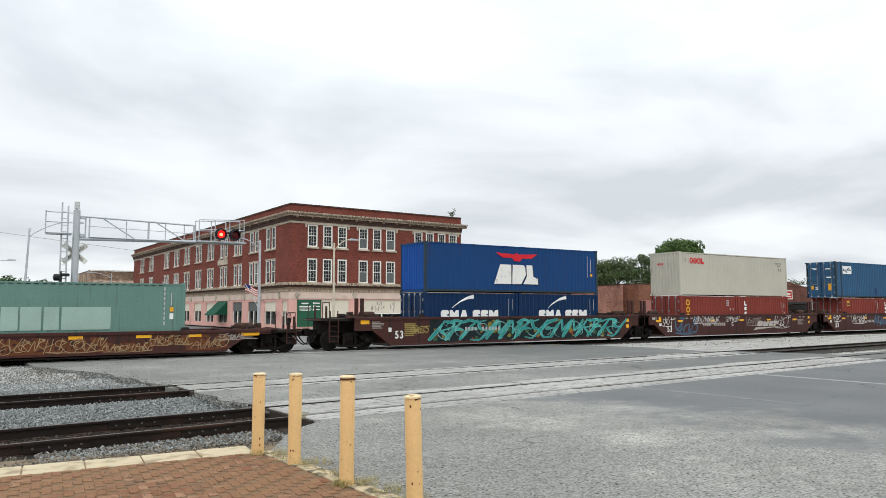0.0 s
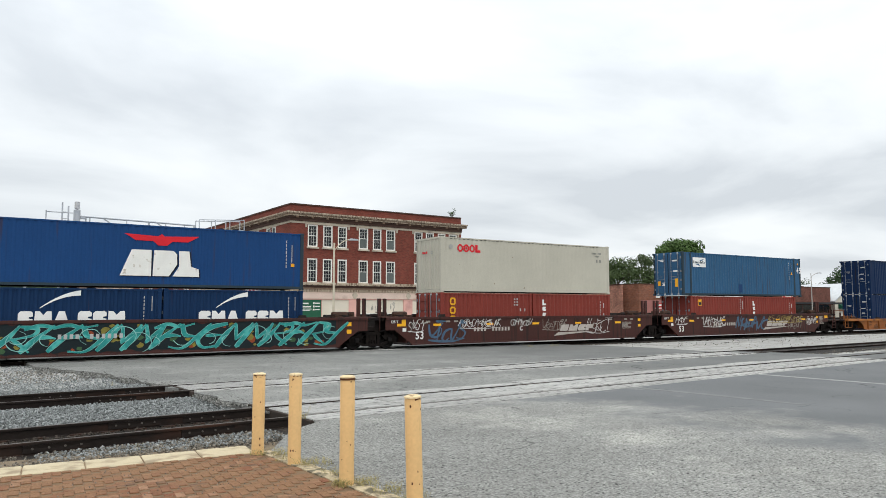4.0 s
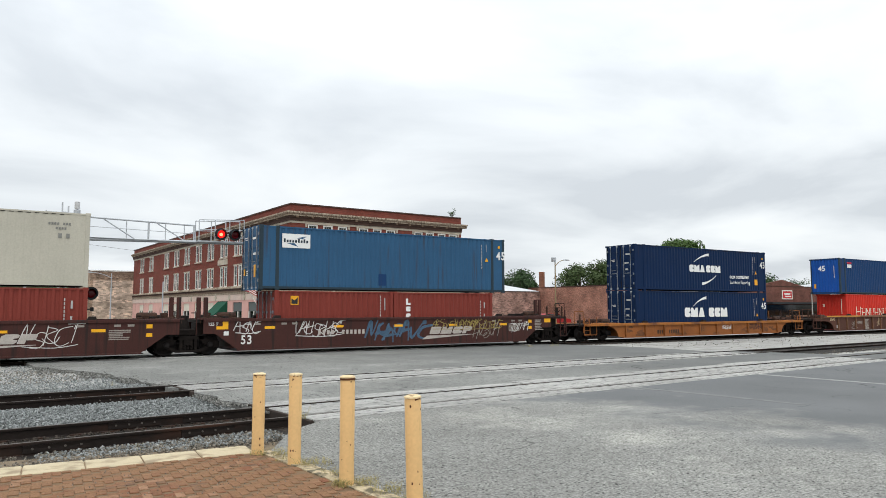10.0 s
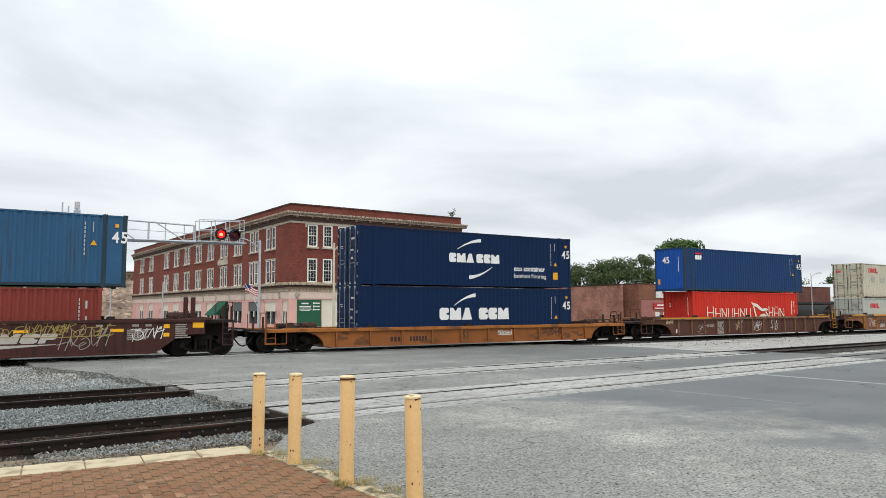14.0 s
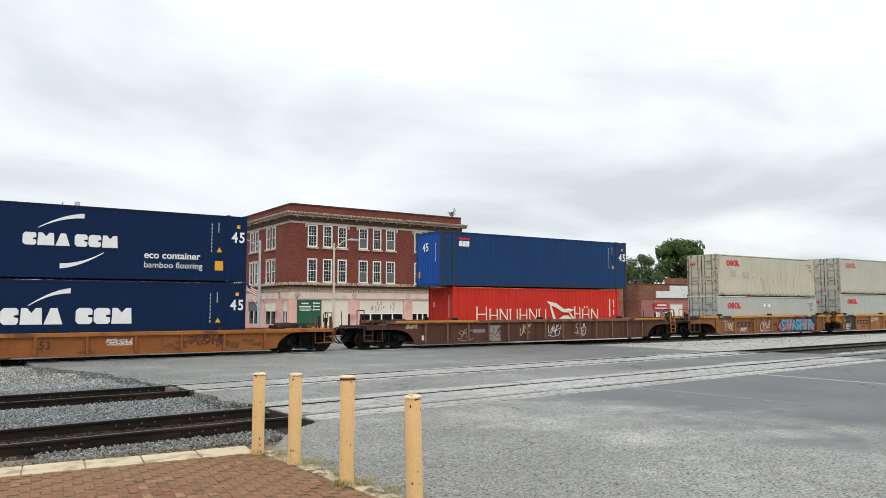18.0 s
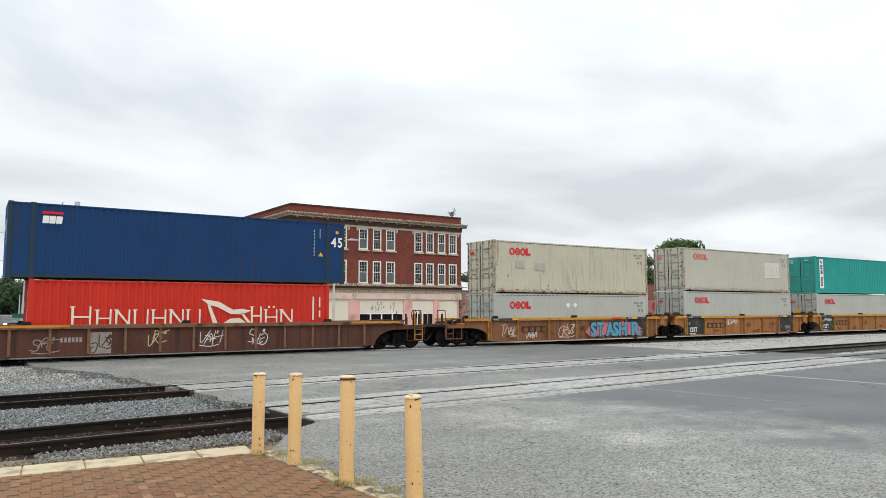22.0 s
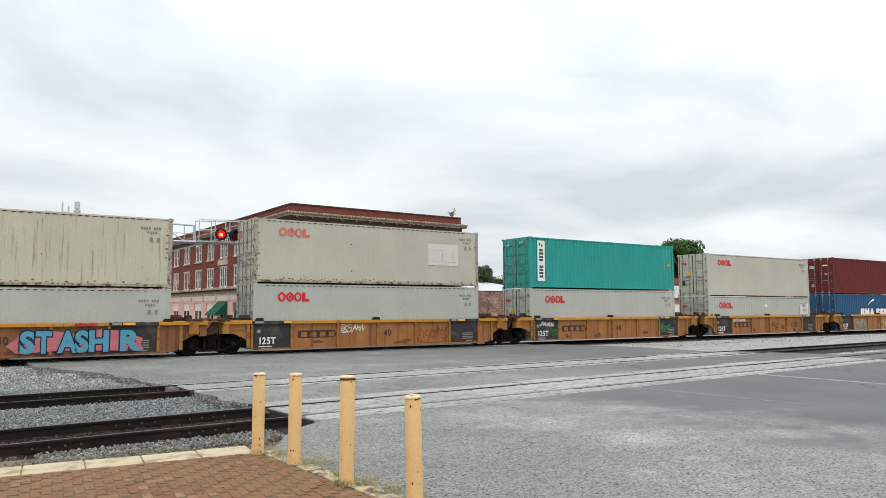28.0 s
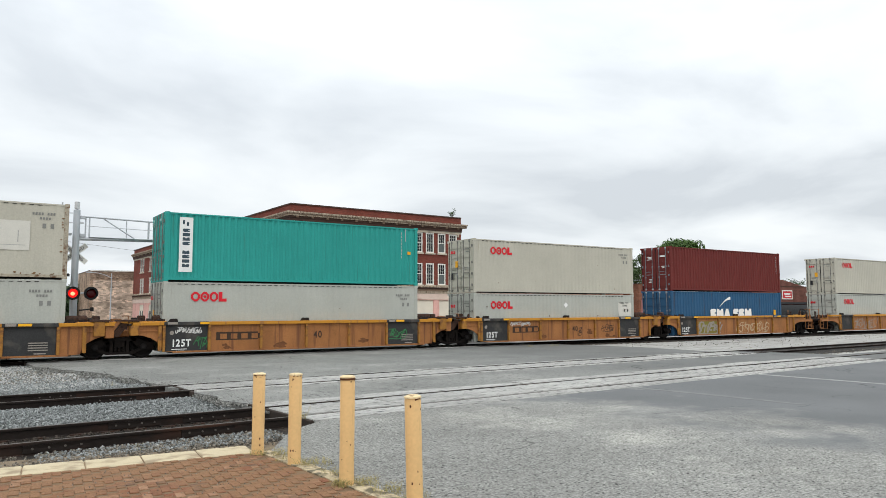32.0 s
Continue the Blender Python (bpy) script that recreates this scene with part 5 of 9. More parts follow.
M_YELLOW2 = mat("rusted_yellow_car_paint", (0.215, 0.092, 0.042), 0.7, var=0.3, scale=1.2, fine=25, bump=0.08, stain=(0.13, 0.056, 0.032), amount=0.22, sscale=0.9, streak=True)
M_BRIGHT2 = mat("worn_orange_chord", (0.33, 0.12, 0.026), 0.65, var=0.25, scale=1.5, fine=25, bump=0.05, stain=(0.15, 0.06, 0.028), amount=0.2, sscale=1.2)
M_RIB = mat("yellow_rib_paint", (0.34, 0.155, 0.032), 0.65, var=0.25, scale=1.5, fine=25, bump=0.05, stain=(0.14, 0.06, 0.03), amount=0.2, sscale=3)
M_CHORD = mat("tan_rusted_chord", (0.19, 0.095, 0.055), 0.75, var=0.35, scale=2, fine=25, bump=0.1, stain=(0.07, 0.035, 0.025), amount=0.2, sscale=2)
M_GASKET = mat("black_rubber_gasket", (0.012, 0.012, 0.012), 0.8, var=0.2)
M_DKPANEL = mat("charcoal_panel", (0.035, 0.035, 0.035), 0.7, var=0.3, scale=1.5, fine=25, bump=0.1, stain=(0.09, 0.08, 0.07), amount=0.14, sscale=1.2)
M_REFLECT = mat("yellow_reflector", (0.85, 0.42, 0.02), 0.4, var=0.05, bump=0)
M_STENCIL = mat("white_stencil", (0.70, 0.70, 0.68), 0.7, var=0.1, scale=4, fine=40, bump=0)
M_DSTENCIL = mat("dark_stencil", (0.05, 0.03, 0.02), 0.7, var=0.1, scale=4, fine=40, bump=0)
M_RUBBER = mat("black_hose", (0.015, 0.015, 0.015), 0.7, var=0.2)
M_GEAR = mat("rust_brown_gear", (0.060, 0.032, 0.022), 0.85, var=0.4, scale=5, fine=30, bump=0.3, stain=(0.022, 0.016, 0.014), amount=0.2, sscale=6)
M_DECK = mat("grimy_deck_steel", (0.021, 0.016, 0.014), 0.85, var=0.35, scale=2, fine=20, bump=0.3)
SHARED = {}
FOOT = {}


def shared(key, make):
    if key not in SHARED:
        SHARED[key] = make()
    return SHARED[key]


def truck(parent, x):
    """A two-axle truck: side frames, bolster, springs and turning wheelsets."""
    def frame_geo():
        m = Mesh()
        m.prism([(-1.28, 0.36), (-1.28, 0.62), (-0.95, 0.68), (-0.62, 0.84), (-0.36, 0.84), (-0.62, 0.5), (-1.0, 0.36)], "y", -0.08, 0.08)
        m.prism([(1.28, 0.36), (1.28, 0.62), (0.95, 0.68), (0.62, 0.84), (0.36, 0.84), (0.62, 0.5), (1.0, 0.36)], "y", -0.08, 0.08)
        m.box(-0.62, 0.62, -0.08, 0.08, 0.70, 0.85)
        m.prism([(-0.95, 0.38), (-0.50, 0.17), (0.50, 0.17), (0.95, 0.38), (0.78, 0.42), (0.42, 0.27), (-0.42, 0.27), (-0.78, 0.42)], "y", -0.078, 0.078)
        m.box(-0.36, -0.24, -0.075, 0.075, 0.28, 0.70).box(0.24, 0.36, -0.075, 0.075, 0.28, 0.70)
        return m.mesh("side_frame")

    def spring_geo():
        return Mesh().lathe([(0.055, 0.28), (0.07, 0.30), (0.055, 0.34), (0.07, 0.37), (0.055, 0.40), (0.07, 0.43), (0.055, 0.46)], n=10).mesh("spring")

    def cap_geo():
        return Mesh().lathe([(0.12, 0.0), (0.12, -0.07), (0.07, -0.10), (0.0, -0.105)], (0, 0, 0), "y", 14).mesh("bearing_cap")

    def wheel_geo():
        m = Mesh()
        for s in (-1, 1):
            m.lathe([(0.10, s * 0.70), (0.14, s * 0.80), (0.34, s * 0.755), (0.385, s * 0.79), (0.44, s * 0.79), (0.452, s * 0.72), (0.475, s * 0.69), (0.475, s * 0.665), (0.385, s * 0.665), (0.34, s * 0.70), (0.14, s * 0.68)], (0, 0, 0), "y", 28)
            for k in range(3):
                a = k * 2.094
                m.box(0.22 * math.cos(a) - 0.02, 0.22 * math.cos(a) + 0.02, min(s * 0.775, s * 0.79), max(s * 0.775, s * 0.79), 0.22 * math.sin(a) - 0.02, 0.22 * math.sin(a) + 0.02)
        m.tube((0, -1.0, 0), (0, 1.0, 0), 0.075, n=12)
        return m.mesh("wheelset", True)

    t = part("truck", shared("bolster", lambda: Mesh().box(-0.2, 0.2, -1.05, 1.05, 0.47, 0.75, 0.03).mesh("truck")), M_STEEL, parent, "grimy black two-axle truck", at=pose(x, 0, 0))
    # two solid dark boxes added to block the bright view through the truck
    part("brake_beam", shared("brake_beam", lambda: Mesh().box(-0.5, 0.5, -0.7, 0.7, 0.20, 0.55, 0.03).mesh("brake_beam")), M_STEEL, t)
    part("brake_rigging", shared("brake_rigging", lambda: Mesh().prism([(-1.3, 0.4), (-1.0, 0.25), (1.0, 0.25), (1.3, 0.4), (1.3, 0.72), (1.0, 0.9), (-1.0, 0.9), (-1.3, 0.72)], "y", 0.1, 0.3).mesh("brake_rigging")), M_STEEL, t)
    for y in (-1.0, 1.0):
        part("side_frame", shared("side_frame", frame_geo), M_STEEL, t, at=pose(0, y, 0))
        for sx in (-0.15, 0.0, 0.15):
            part("spring", shared("spring", spring_geo), M_STEEL, t, at=pose(sx, y, 0))
        for ax in (-0.89, 0.89):
            part("bearing_cap", shared("cap", cap_geo), M_WHEEL, t, at=pose(ax, y - 0.08, 0.475) if y < 0 else pose(ax, y + 0.08, 0.475, 0, 0, 180))
    for ax in (-0.89, 0.89):
        w = part("wheelset", shared("wheelset", wheel_geo), M_WHEEL, t, "dark steel wheelset", at=pose(ax, 0, 0.475))
        WHEELS.append((w, ax))
    return t


def box_part(parent, name, x0, x1, y0, y1, z0, z1, m, label="", c=0.0):
    return part(name, Mesh().box(x0, x1, y0, y1, z0, z1, c), m, parent, label)


def letters(parent, words, x, y, z, size, m, bold=0.0, name="lettering"):
    if len(words) > 4:
        return part(name, text_mesh(words, size, bold), m, parent, at=pose(x, y, z))
    wide = [0.52 if c != "1" else 0.36 for c in words]
    q = x - sum(wide) * size / 2
    for c, w in zip(words, wide):
        part("digit" if c.isdigit() else "letter", text_mesh(c, size, bold), m, parent, at=pose(q + w * size / 2, y, z) @ Matrix.Diagonal((0.86, 1, 1, 1)))
        q += w * size


def end_deck(car, s, xw, xe, z, m, posts, shared_end, kind_low=False):
    """The deck over a truck, from the well's end to the coupler; s: -1 or +1 end."""
    a, b = sorted((s * xw, s * xe))
    box_part(car, "end_deck", a, b, -1.3, 1.3, z - 0.12, z, M_DECK, "grimy steel end deck")
    box_part(car, "centre_sill", a, b, -0.4, 0.4, 0.78, z - 0.13, M_DECK)
    part("bulkhead", Mesh().box(min(s * xw, s * (xw + 0.12)), max(s * xw, s * (xw + 0.12)), -1.28, 1.28, 0.3, z + 0.06), m, car)
    for px, py, h in posts:
        part("post", Mesh().box(s * px - 0.09, s * px + 0.09, py - 0.05, py + 0.05, z, z + h, 0.012), m, car, "upright guide post")
    if not shared_end:
        e = s * xe
        part("coupler", Mesh().box(min(e, e + s * 0.95), max(e, e + s * 0.95), -0.12, 0.12, 0.75, 1.0, 0.03).box(min(e + s * 0.8, e + s * 1.1), max(e + s * 0.8, e + s * 1.1), -0.2, 0.2, 0.70, 1.05, 0.04), M_STEEL, car, "dark steel coupler")
        pts = [(e + s * (0.2 + 0.9 * k / 8), -0.45, 0.75 - 0.42 * math.sin(math.pi * k / 8)) for k in range(9)]
        part("air_hose", Mesh().path(pts, 0.03), M_RUBBER, car, "sagging black air hose")
        part("end_rail", Mesh().path([(e - s * 0.1, -1.25, 0.55), (e - s * 0.1, -1.25, z + 0.75), (e - s * 0.1, -0.5, z + 0.75), (e - s * 0.1, -0.5, z)], 0.022), m, car, "bent pipe hand rail")
        part("grab_bar", Mesh().tube((e - s * 0.1, 1.25, 0.55), (e - s * 0.1, 1.25, z + 0.7), 0.022), m, car)
        lad = Mesh()
        for q in range(4):
            lad.tube((e - s * 0.08, -1.36, 0.45 + 0.24 * q), (e - s * 0.52, -1.36, 0.45 + 0.24 * q), 0.016, n=6)
        lad.box(min(e - s * 0.06, e - s * 0.1), max(e - s * 0.06, e - s * 0.1), -1.38, -1.34, 0.4, z).box(min(e - s * 0.5, e - s * 0.54), max(e - s * 0.5, e - s * 0.54), -1.38, -1.34, 0.4, z)
        yel = m is M_RUSTCAR and s > 0
        part("ladder", lad, M_BRIGHT if yel else m, car)
        if s > 0:
            ring_ = [(e - s * 0.2, -0.75 + 0.27 * math.cos(q * 0.524), z + 0.5 + 0.27 * math.sin(q * 0.524)) for q in range(13)]
            bw = part("brake_wheel", Mesh().path(ring_, 0.02, 6).tube(ring_[0], ring_[6], 0.014, n=6).tube(ring_[3], ring_[9], 0.014, n=6), M_DECK, car, "rusty brake hand wheel")
            part("brake_stand", Mesh().box(e - s * 0.2 - 0.05, e - s * 0.2 + 0.05, -0.82, -0.68, z, z + 0.5), M_DECK, bw)
        if kind_low:
            part("step_frame", Mesh().path([(e - s * 0.02, -1.43, z - 0.02), (e - s * 0.02, -1.43, 0.42), (e - s * 1.0, -1.43, 0.42), (e - s * 1.0, -1.43, z + 0.42)], 0.02), m, car, "bent pipe step frame")
            part("lever_frame", Mesh().box(min(e - s * 0.7, e - s * 2.0), max(e - s * 0.7, e - s * 2.0), -0.95, -0.87, z + 0.22, z + 0.28).box(e - s * 0.75 - 0.04, e - s * 0.75 + 0.04, -0.95, -0.87, z, z + 0.22).box(e - s * 1.95 - 0.04, e - s * 1.95 + 0.04, -0.95, -0.87, z, z + 0.22), M_GEAR, car, "rusty brake lever frame")
            part("pulley", Mesh().lathe([(0.0, -0.05), (0.13, -0.05), (0.10, 0.0), (0.13, 0.05), (0.0, 0.05)], (e - s * 1.35, -1.0, z + 0.16), "y", 14), M_GEAR, car)
        for y in (-1.0, 0.3):
            part("end_stake", Mesh().box(e - s * 0.06 - 0.04, e - s * 0.06 + 0.04, y - 0.05, y + 0.05, z - 0.1, z + 0.58, 0.01), M_GEAR, car, "upright rusty end stake")
        part("crossover_step", Mesh().box(min(e, e + s * 0.4), max(e, e + s * 0.4), -0.9, 0.9, z - 0.1, z - 0.06, 0.008), M_GEAR, car, "grimy cross-over platform")
        for q in (0.12, 0.5):
            part("grab_post", Mesh().tube((e - s * q, -1.33, z), (e - s * q, -1.33, z + (0.62 if yel else 0.35)), 0.028, n=8), M_BRIGHT if yel else m, car)


def deck_clutter(car, s, x, z, m, seed):
    """Brake gear, pipes and boxes on the end decks."""
    r = random.Random(seed)
    part("brake_valve", Mesh().box(s * x - 0.16, s * x + 0.12, -0.62, -0.34, z + 0.01, z + 0.30, 0.03).box(s * x - 0.08, s * x + 0.05, -0.72, -0.6, z + 0.08, z + 0.22, 0.02), M_GEAR, car, "rusty brake valve")
    part("air_reservoir", Mesh().lathe([(0.0, -0.42), (0.13, -0.38), (0.15, -0.3), (0.15, 0.3), (0.13, 0.38), (0.0, 0.42)], (s * (x - 0.75), -0.75, z + 0.17), "x", 14), M_GEAR, car, "rust-brown air reservoir")
    pts = [(s * (x + 0.55), -1.18, z + 0.05), (s * (x + 0.3), -1.18, z + 0.10), (s * (x - 0.2), -1.14, z + 0.05), (s * (x - 0.6), -0.95, z + 0.09), (s * (x - 1.3), -0.92, z + 0.06)]
    part("brake_pipe", Mesh().path(pts, 0.022, 7), M_GEAR, car)
    part("lever", Mesh().path([(s * (x + 0.5), -1.34, z - 0.15), (s * (x + 0.5), -1.38, z + 0.06), (s * (x + 0.1), -1.36, z + r.uniform(0.1, 0.16)), (s * (x - 0.35), -1.30, z + 0.04)], 0.016, 6), M_GEAR, car, "bent operating lever")
    for k in range(3):
        px, h = s * (x - 0.25 - 0.42 * k), r.uniform(0.05, 0.16)
        part("deck_fitting", Mesh().box(px - 0.09, px + 0.09, -1.25, -1.05, z + 0.004, z + h, 0.012), M_GEAR, car)
    part("brake_cylinder", Mesh().lathe([(0.0, -0.24), (0.10, -0.22), (0.10, 0.16), (0.06, 0.22), (0.0, 0.23)], (s * x, 0.5, z + 0.11), "x", 14), M_DECK, car, "brake cylinder")
    part("cross_beam", Mesh().box(s * (x - 0.6) - 0.09, s * (x - 0.6) + 0.09, -1.3, 1.3, z + 0.01, z + 0.16, 0.02), M_DECK, car)
    part("side_plate", Mesh().box(s * (x - 0.1) - 0.7, s * (x - 0.1) + 0.7, -1.42, -1.0, z + 0.01, z + 0.07, 0.01), m, car)


def well_car(label, cx, half, kind, left_shared, right_shared, last):
    """A well car between two truck centres that lie half to each side of cx."""
    th = empty("well_car", pose(cx, TRAIN_Y, 0), label, "rail car", "cars of the train")
    TRAIN.append((th, cx, 0.0))
    truck(th, -half)
    if last:
        truck(th, half)
    body = {"brown": M_BROWN, "yellow": M_YELLOW if cx > 60 else M_YELLOW2, "orange": M_ORANGE, "rust": M_RUSTCAR}[kind]
    top = {"brown": 1.56, "yellow": 1.45, "orange": 1.08, "rust": 1.38}[kind] if cx > -60 else 1.09
    chord = {"brown": M_BROWN, "yellow": M_BRIGHT, "orange": M_BRIGHT2, "rust": M_CHORD}[kind]
    wl = half - 1.85                               # half length of the well
    yo = -1.45
    eL, eR = (0.5 if left_shared else 0.05), (0.5 if right_shared else 0.05)      # clear of the next car's end
    if kind == "yellow":
        eL, eR = eL * 0.75, eR * 0.75
    if kind != "brown":
        eL, eR = (eL if left_shared else -1.12), (eR if right_shared else -1.12)
    for s in (-1, 1):
        y0, y1 = (yo, yo + 0.06) if s < 0 else (-yo - 0.06, -yo)
        if kind == "brown":
            low = min(0.93, top - 0.22)
            prof = [(-wl + 0.1, 0.24), (wl - 0.1, 0.24), (wl + 0.85, low), (half - eR, low), (half - eR, top - 0.02), (-half + eL, top - 0.02), (-half + eL, low), (-wl - 0.85, low)]
        else:
            def arch(sg):
                c = [(sg * (half - 1.55 + 1.2 * (1 - math.cos(q))), 0.25 + 0.71 * math.sin(q)) for q in (0.0, 0.3, 0.6, 0.9, 1.2, 1.5)]
                return c
            lft = [(-half + eL, top - 0.12), (-half + eL, 0.97)] + arch(-1)[::-1] + [(-wl, 0.23)]
            prof = lft + [(wl, 0.23)] + arch(1) + [(half - eR, 0.97), (half - eR, top - 0.12)]
            if kind != "orange" and not left_shared:
                prof[:1] = [(-half, top - 0.15), (-half - 0.12, 1.12), (-half + eL, 1.12)]
            if kind != "orange" and not right_shared:
                prof[-1:] = [(half - eR, 1.12), (half + 0.12, 1.12), (half, top - 0.15)]
        part("side_sill", Mesh().prism(prof, "y", y0, y1), body, th)
        if kind == "yellow":
            for xa, xb, m in ((-half + (eL if left_shared else 0.0), -6.42, M_BRIGHT), (-6.42, -4.6, M_DKPANEL), (-4.6, 3.85, M_BRIGHT), (3.85, 5.68, M_DKPANEL), (5.68, half - (eR if right_shared else 0.0), M_BRIGHT)):
                part("top_chord", Mesh().box(xa + 0.004, xb - 0.004, y0 - 0.11, y1 + 0.11, top - 0.13, top, 0.012), m, th)
            if s < 0:
                if cx > 60:
                    part("end_panel", Mesh().box(-6.36, -4.66, y0 - 0.01, y0 - 0.001, 0.262, top - 0.135), M_DKPANEL, th, "charcoal black end panel")
                if cx < 120:
                    part("end_panel", Mesh().box(3.91, 5.62, y0 - 0.01, y0 - 0.001, 0.262, top - 0.135), M_DKPANEL, th, "charcoal black end panel")
        else:
            part("top_chord", Mesh().box(*((-half, half) if kind == "rust" else (-half + eL, half - eR)), y0 - (0.05 if kind == "brown" else 0.11), y1 + (0.05 if kind == "brown" else 0.11), top - (0.12 if kind == "brown" else 0.15), top, 0.015), chord, th)
        part("bottom_chord", Mesh().box(-wl + 0.1, wl - 0.1, y0 - 0.025, y1 + 0.1, 0.19, 0.26, 0.01), body, th)
        if kind != "brown":
            xs = [-wl + 0.3 + (2 * wl - 0.6) * k / 12 for k in range(13)] if kind == "rust" else [-wl + 0.3 + (2 * wl - 0.6) * k / 9 for k in range(10)] if kind != "yellow" else [-6.42, -4.6, -2.37, -0.27, 1.85, 3.85, 5.68]
            for x in xs:
                part("rib", shared(("rib", kind), lambda: Mesh().prism([(-0.05, 0.262), (0.05, 0.262), (0.05, top - 0.155), (-0.05, top - 0.155)], "y", -0.10, 0.0).mesh("rib")), M_RIB if kind == "yellow" else M_CHORD if kind == "rust" else body, th, at=pose(x, y0 if s < 0 else y1, 0, 0, 0, 0 if s < 0 else 180))
    box_part(th, "well_floor", -wl, wl, -1.38, 1.38, *((0.09, 0.145) if cx < -60 else (0.185, 0.215)), M_DECK)
    tall = {"brown": 0.95, "yellow": 0.0, "orange": 0.0, "rust": 0.0}[kind]
    for s, sh in ((-1, left_shared), (1, right_shared)):
        posts = [(half - q, y, tall) for q in (0.42, 0.72) for y in (-0.9,)] if tall and cx > -60 else []
        zt = 1.14 if kind in ("rust", "yellow") and not sh else top - 0.04
        end_deck(th, s, wl, half + (-0.45 if sh else 1.25), top - 0.1 if kind == "yellow" and sh else zt, body, posts, sh, kind != "brown")
        deck_clutter(th, s, half - (0.9 if sh else 0.3), zt, chord, int(cx) + s)
    if kind == "yellow":
        for s, sh in ((-1, left_shared), (1, right_shared)):
            def along_x(a, b):
                return sorted((s * (half - a), s * (half - b)))
            part("end_post", Mesh().box(*along_x(1.36, 1.5), -1.53, -1.45, 0.30, top - 0.135, 0.012), M_RIB, th)
            if sh:
                part("end_ledge", Mesh().box(*along_x(0.62, 1.34), -1.49, -1.45, 1.08, 1.115, 0.006), body, th)
                part("end_block", Mesh().box(*(along_x(0.30, 0.60) if s < 0 else along_x(0.72, 1.12)), -1.578, -1.18, 0.93, top - (0.14 if s < 0 else -0.03), 0.02), M_RIB, th, "dull yellow end bracket")
                part("step_plate", Mesh().box(*(along_x(-0.18, 0.62) if s < 0 else along_x(0.56, 1.22)), -1.59, -0.8, top + 0.035, top + 0.105, 0.015).box(*along_x(0.58, 0.64), -1.5, -1.0, top, top + 0.04), M_GEAR, th, "grimy brown step plate")
                if s > 0:
                    part("end_bracket", Mesh().box(*along_x(0.38, 0.70), -1.48, -1.15, 0.84, top - 0.05, 0.02), body, th)
    for q in ((-6.05, -0.3, 6.05) if kind != "brown" else (-6.2, 6.2)):
        for y in (-1.36, 1.36):
            part("container_guide", Mesh().prism([(q - 0.18, top), (q + 0.18, top), (q + 0.15, top + 0.13), (q - 0.09, top + 0.13)], "y", y - 0.1, y + 0.1), M_DECK, th)
    if left_shared:
        # the joint over the shared truck
        part("joint_casting", Mesh().lathe([(0.0, 0.78), (0.3, 0.80), (0.34, 1.0), (0.22, top - 0.05), (0.22, top + 0.12), (0.0, top + 0.14)], (-half, 0, 0), n=16).box(-half - 0.5, -half + 0.5, -0.35, 0.35, 0.86, 1.12, 0.04), body if kind == "yellow" else M_DECK, th, "heavy joint casting")
        if kind == "yellow":
            part("joint_arm", Mesh().prism([(-half - 0.40, 0.88), (-half - 0.08, 0.88), (-half + 0.30, top - 0.06), (-half + 0.02, top - 0.02)], "y", -1.32, -1.05), M_GEAR, th, "grimy slanted joint arm")
        part("hand_rail", Mesh().path([(-half + 0.25, -1.3, 0.9), (-half + 0.25, -1.3, top + 0.25), (-half - 0.0, -1.3, top + 0.25)], 0.02), body, th)
    return th


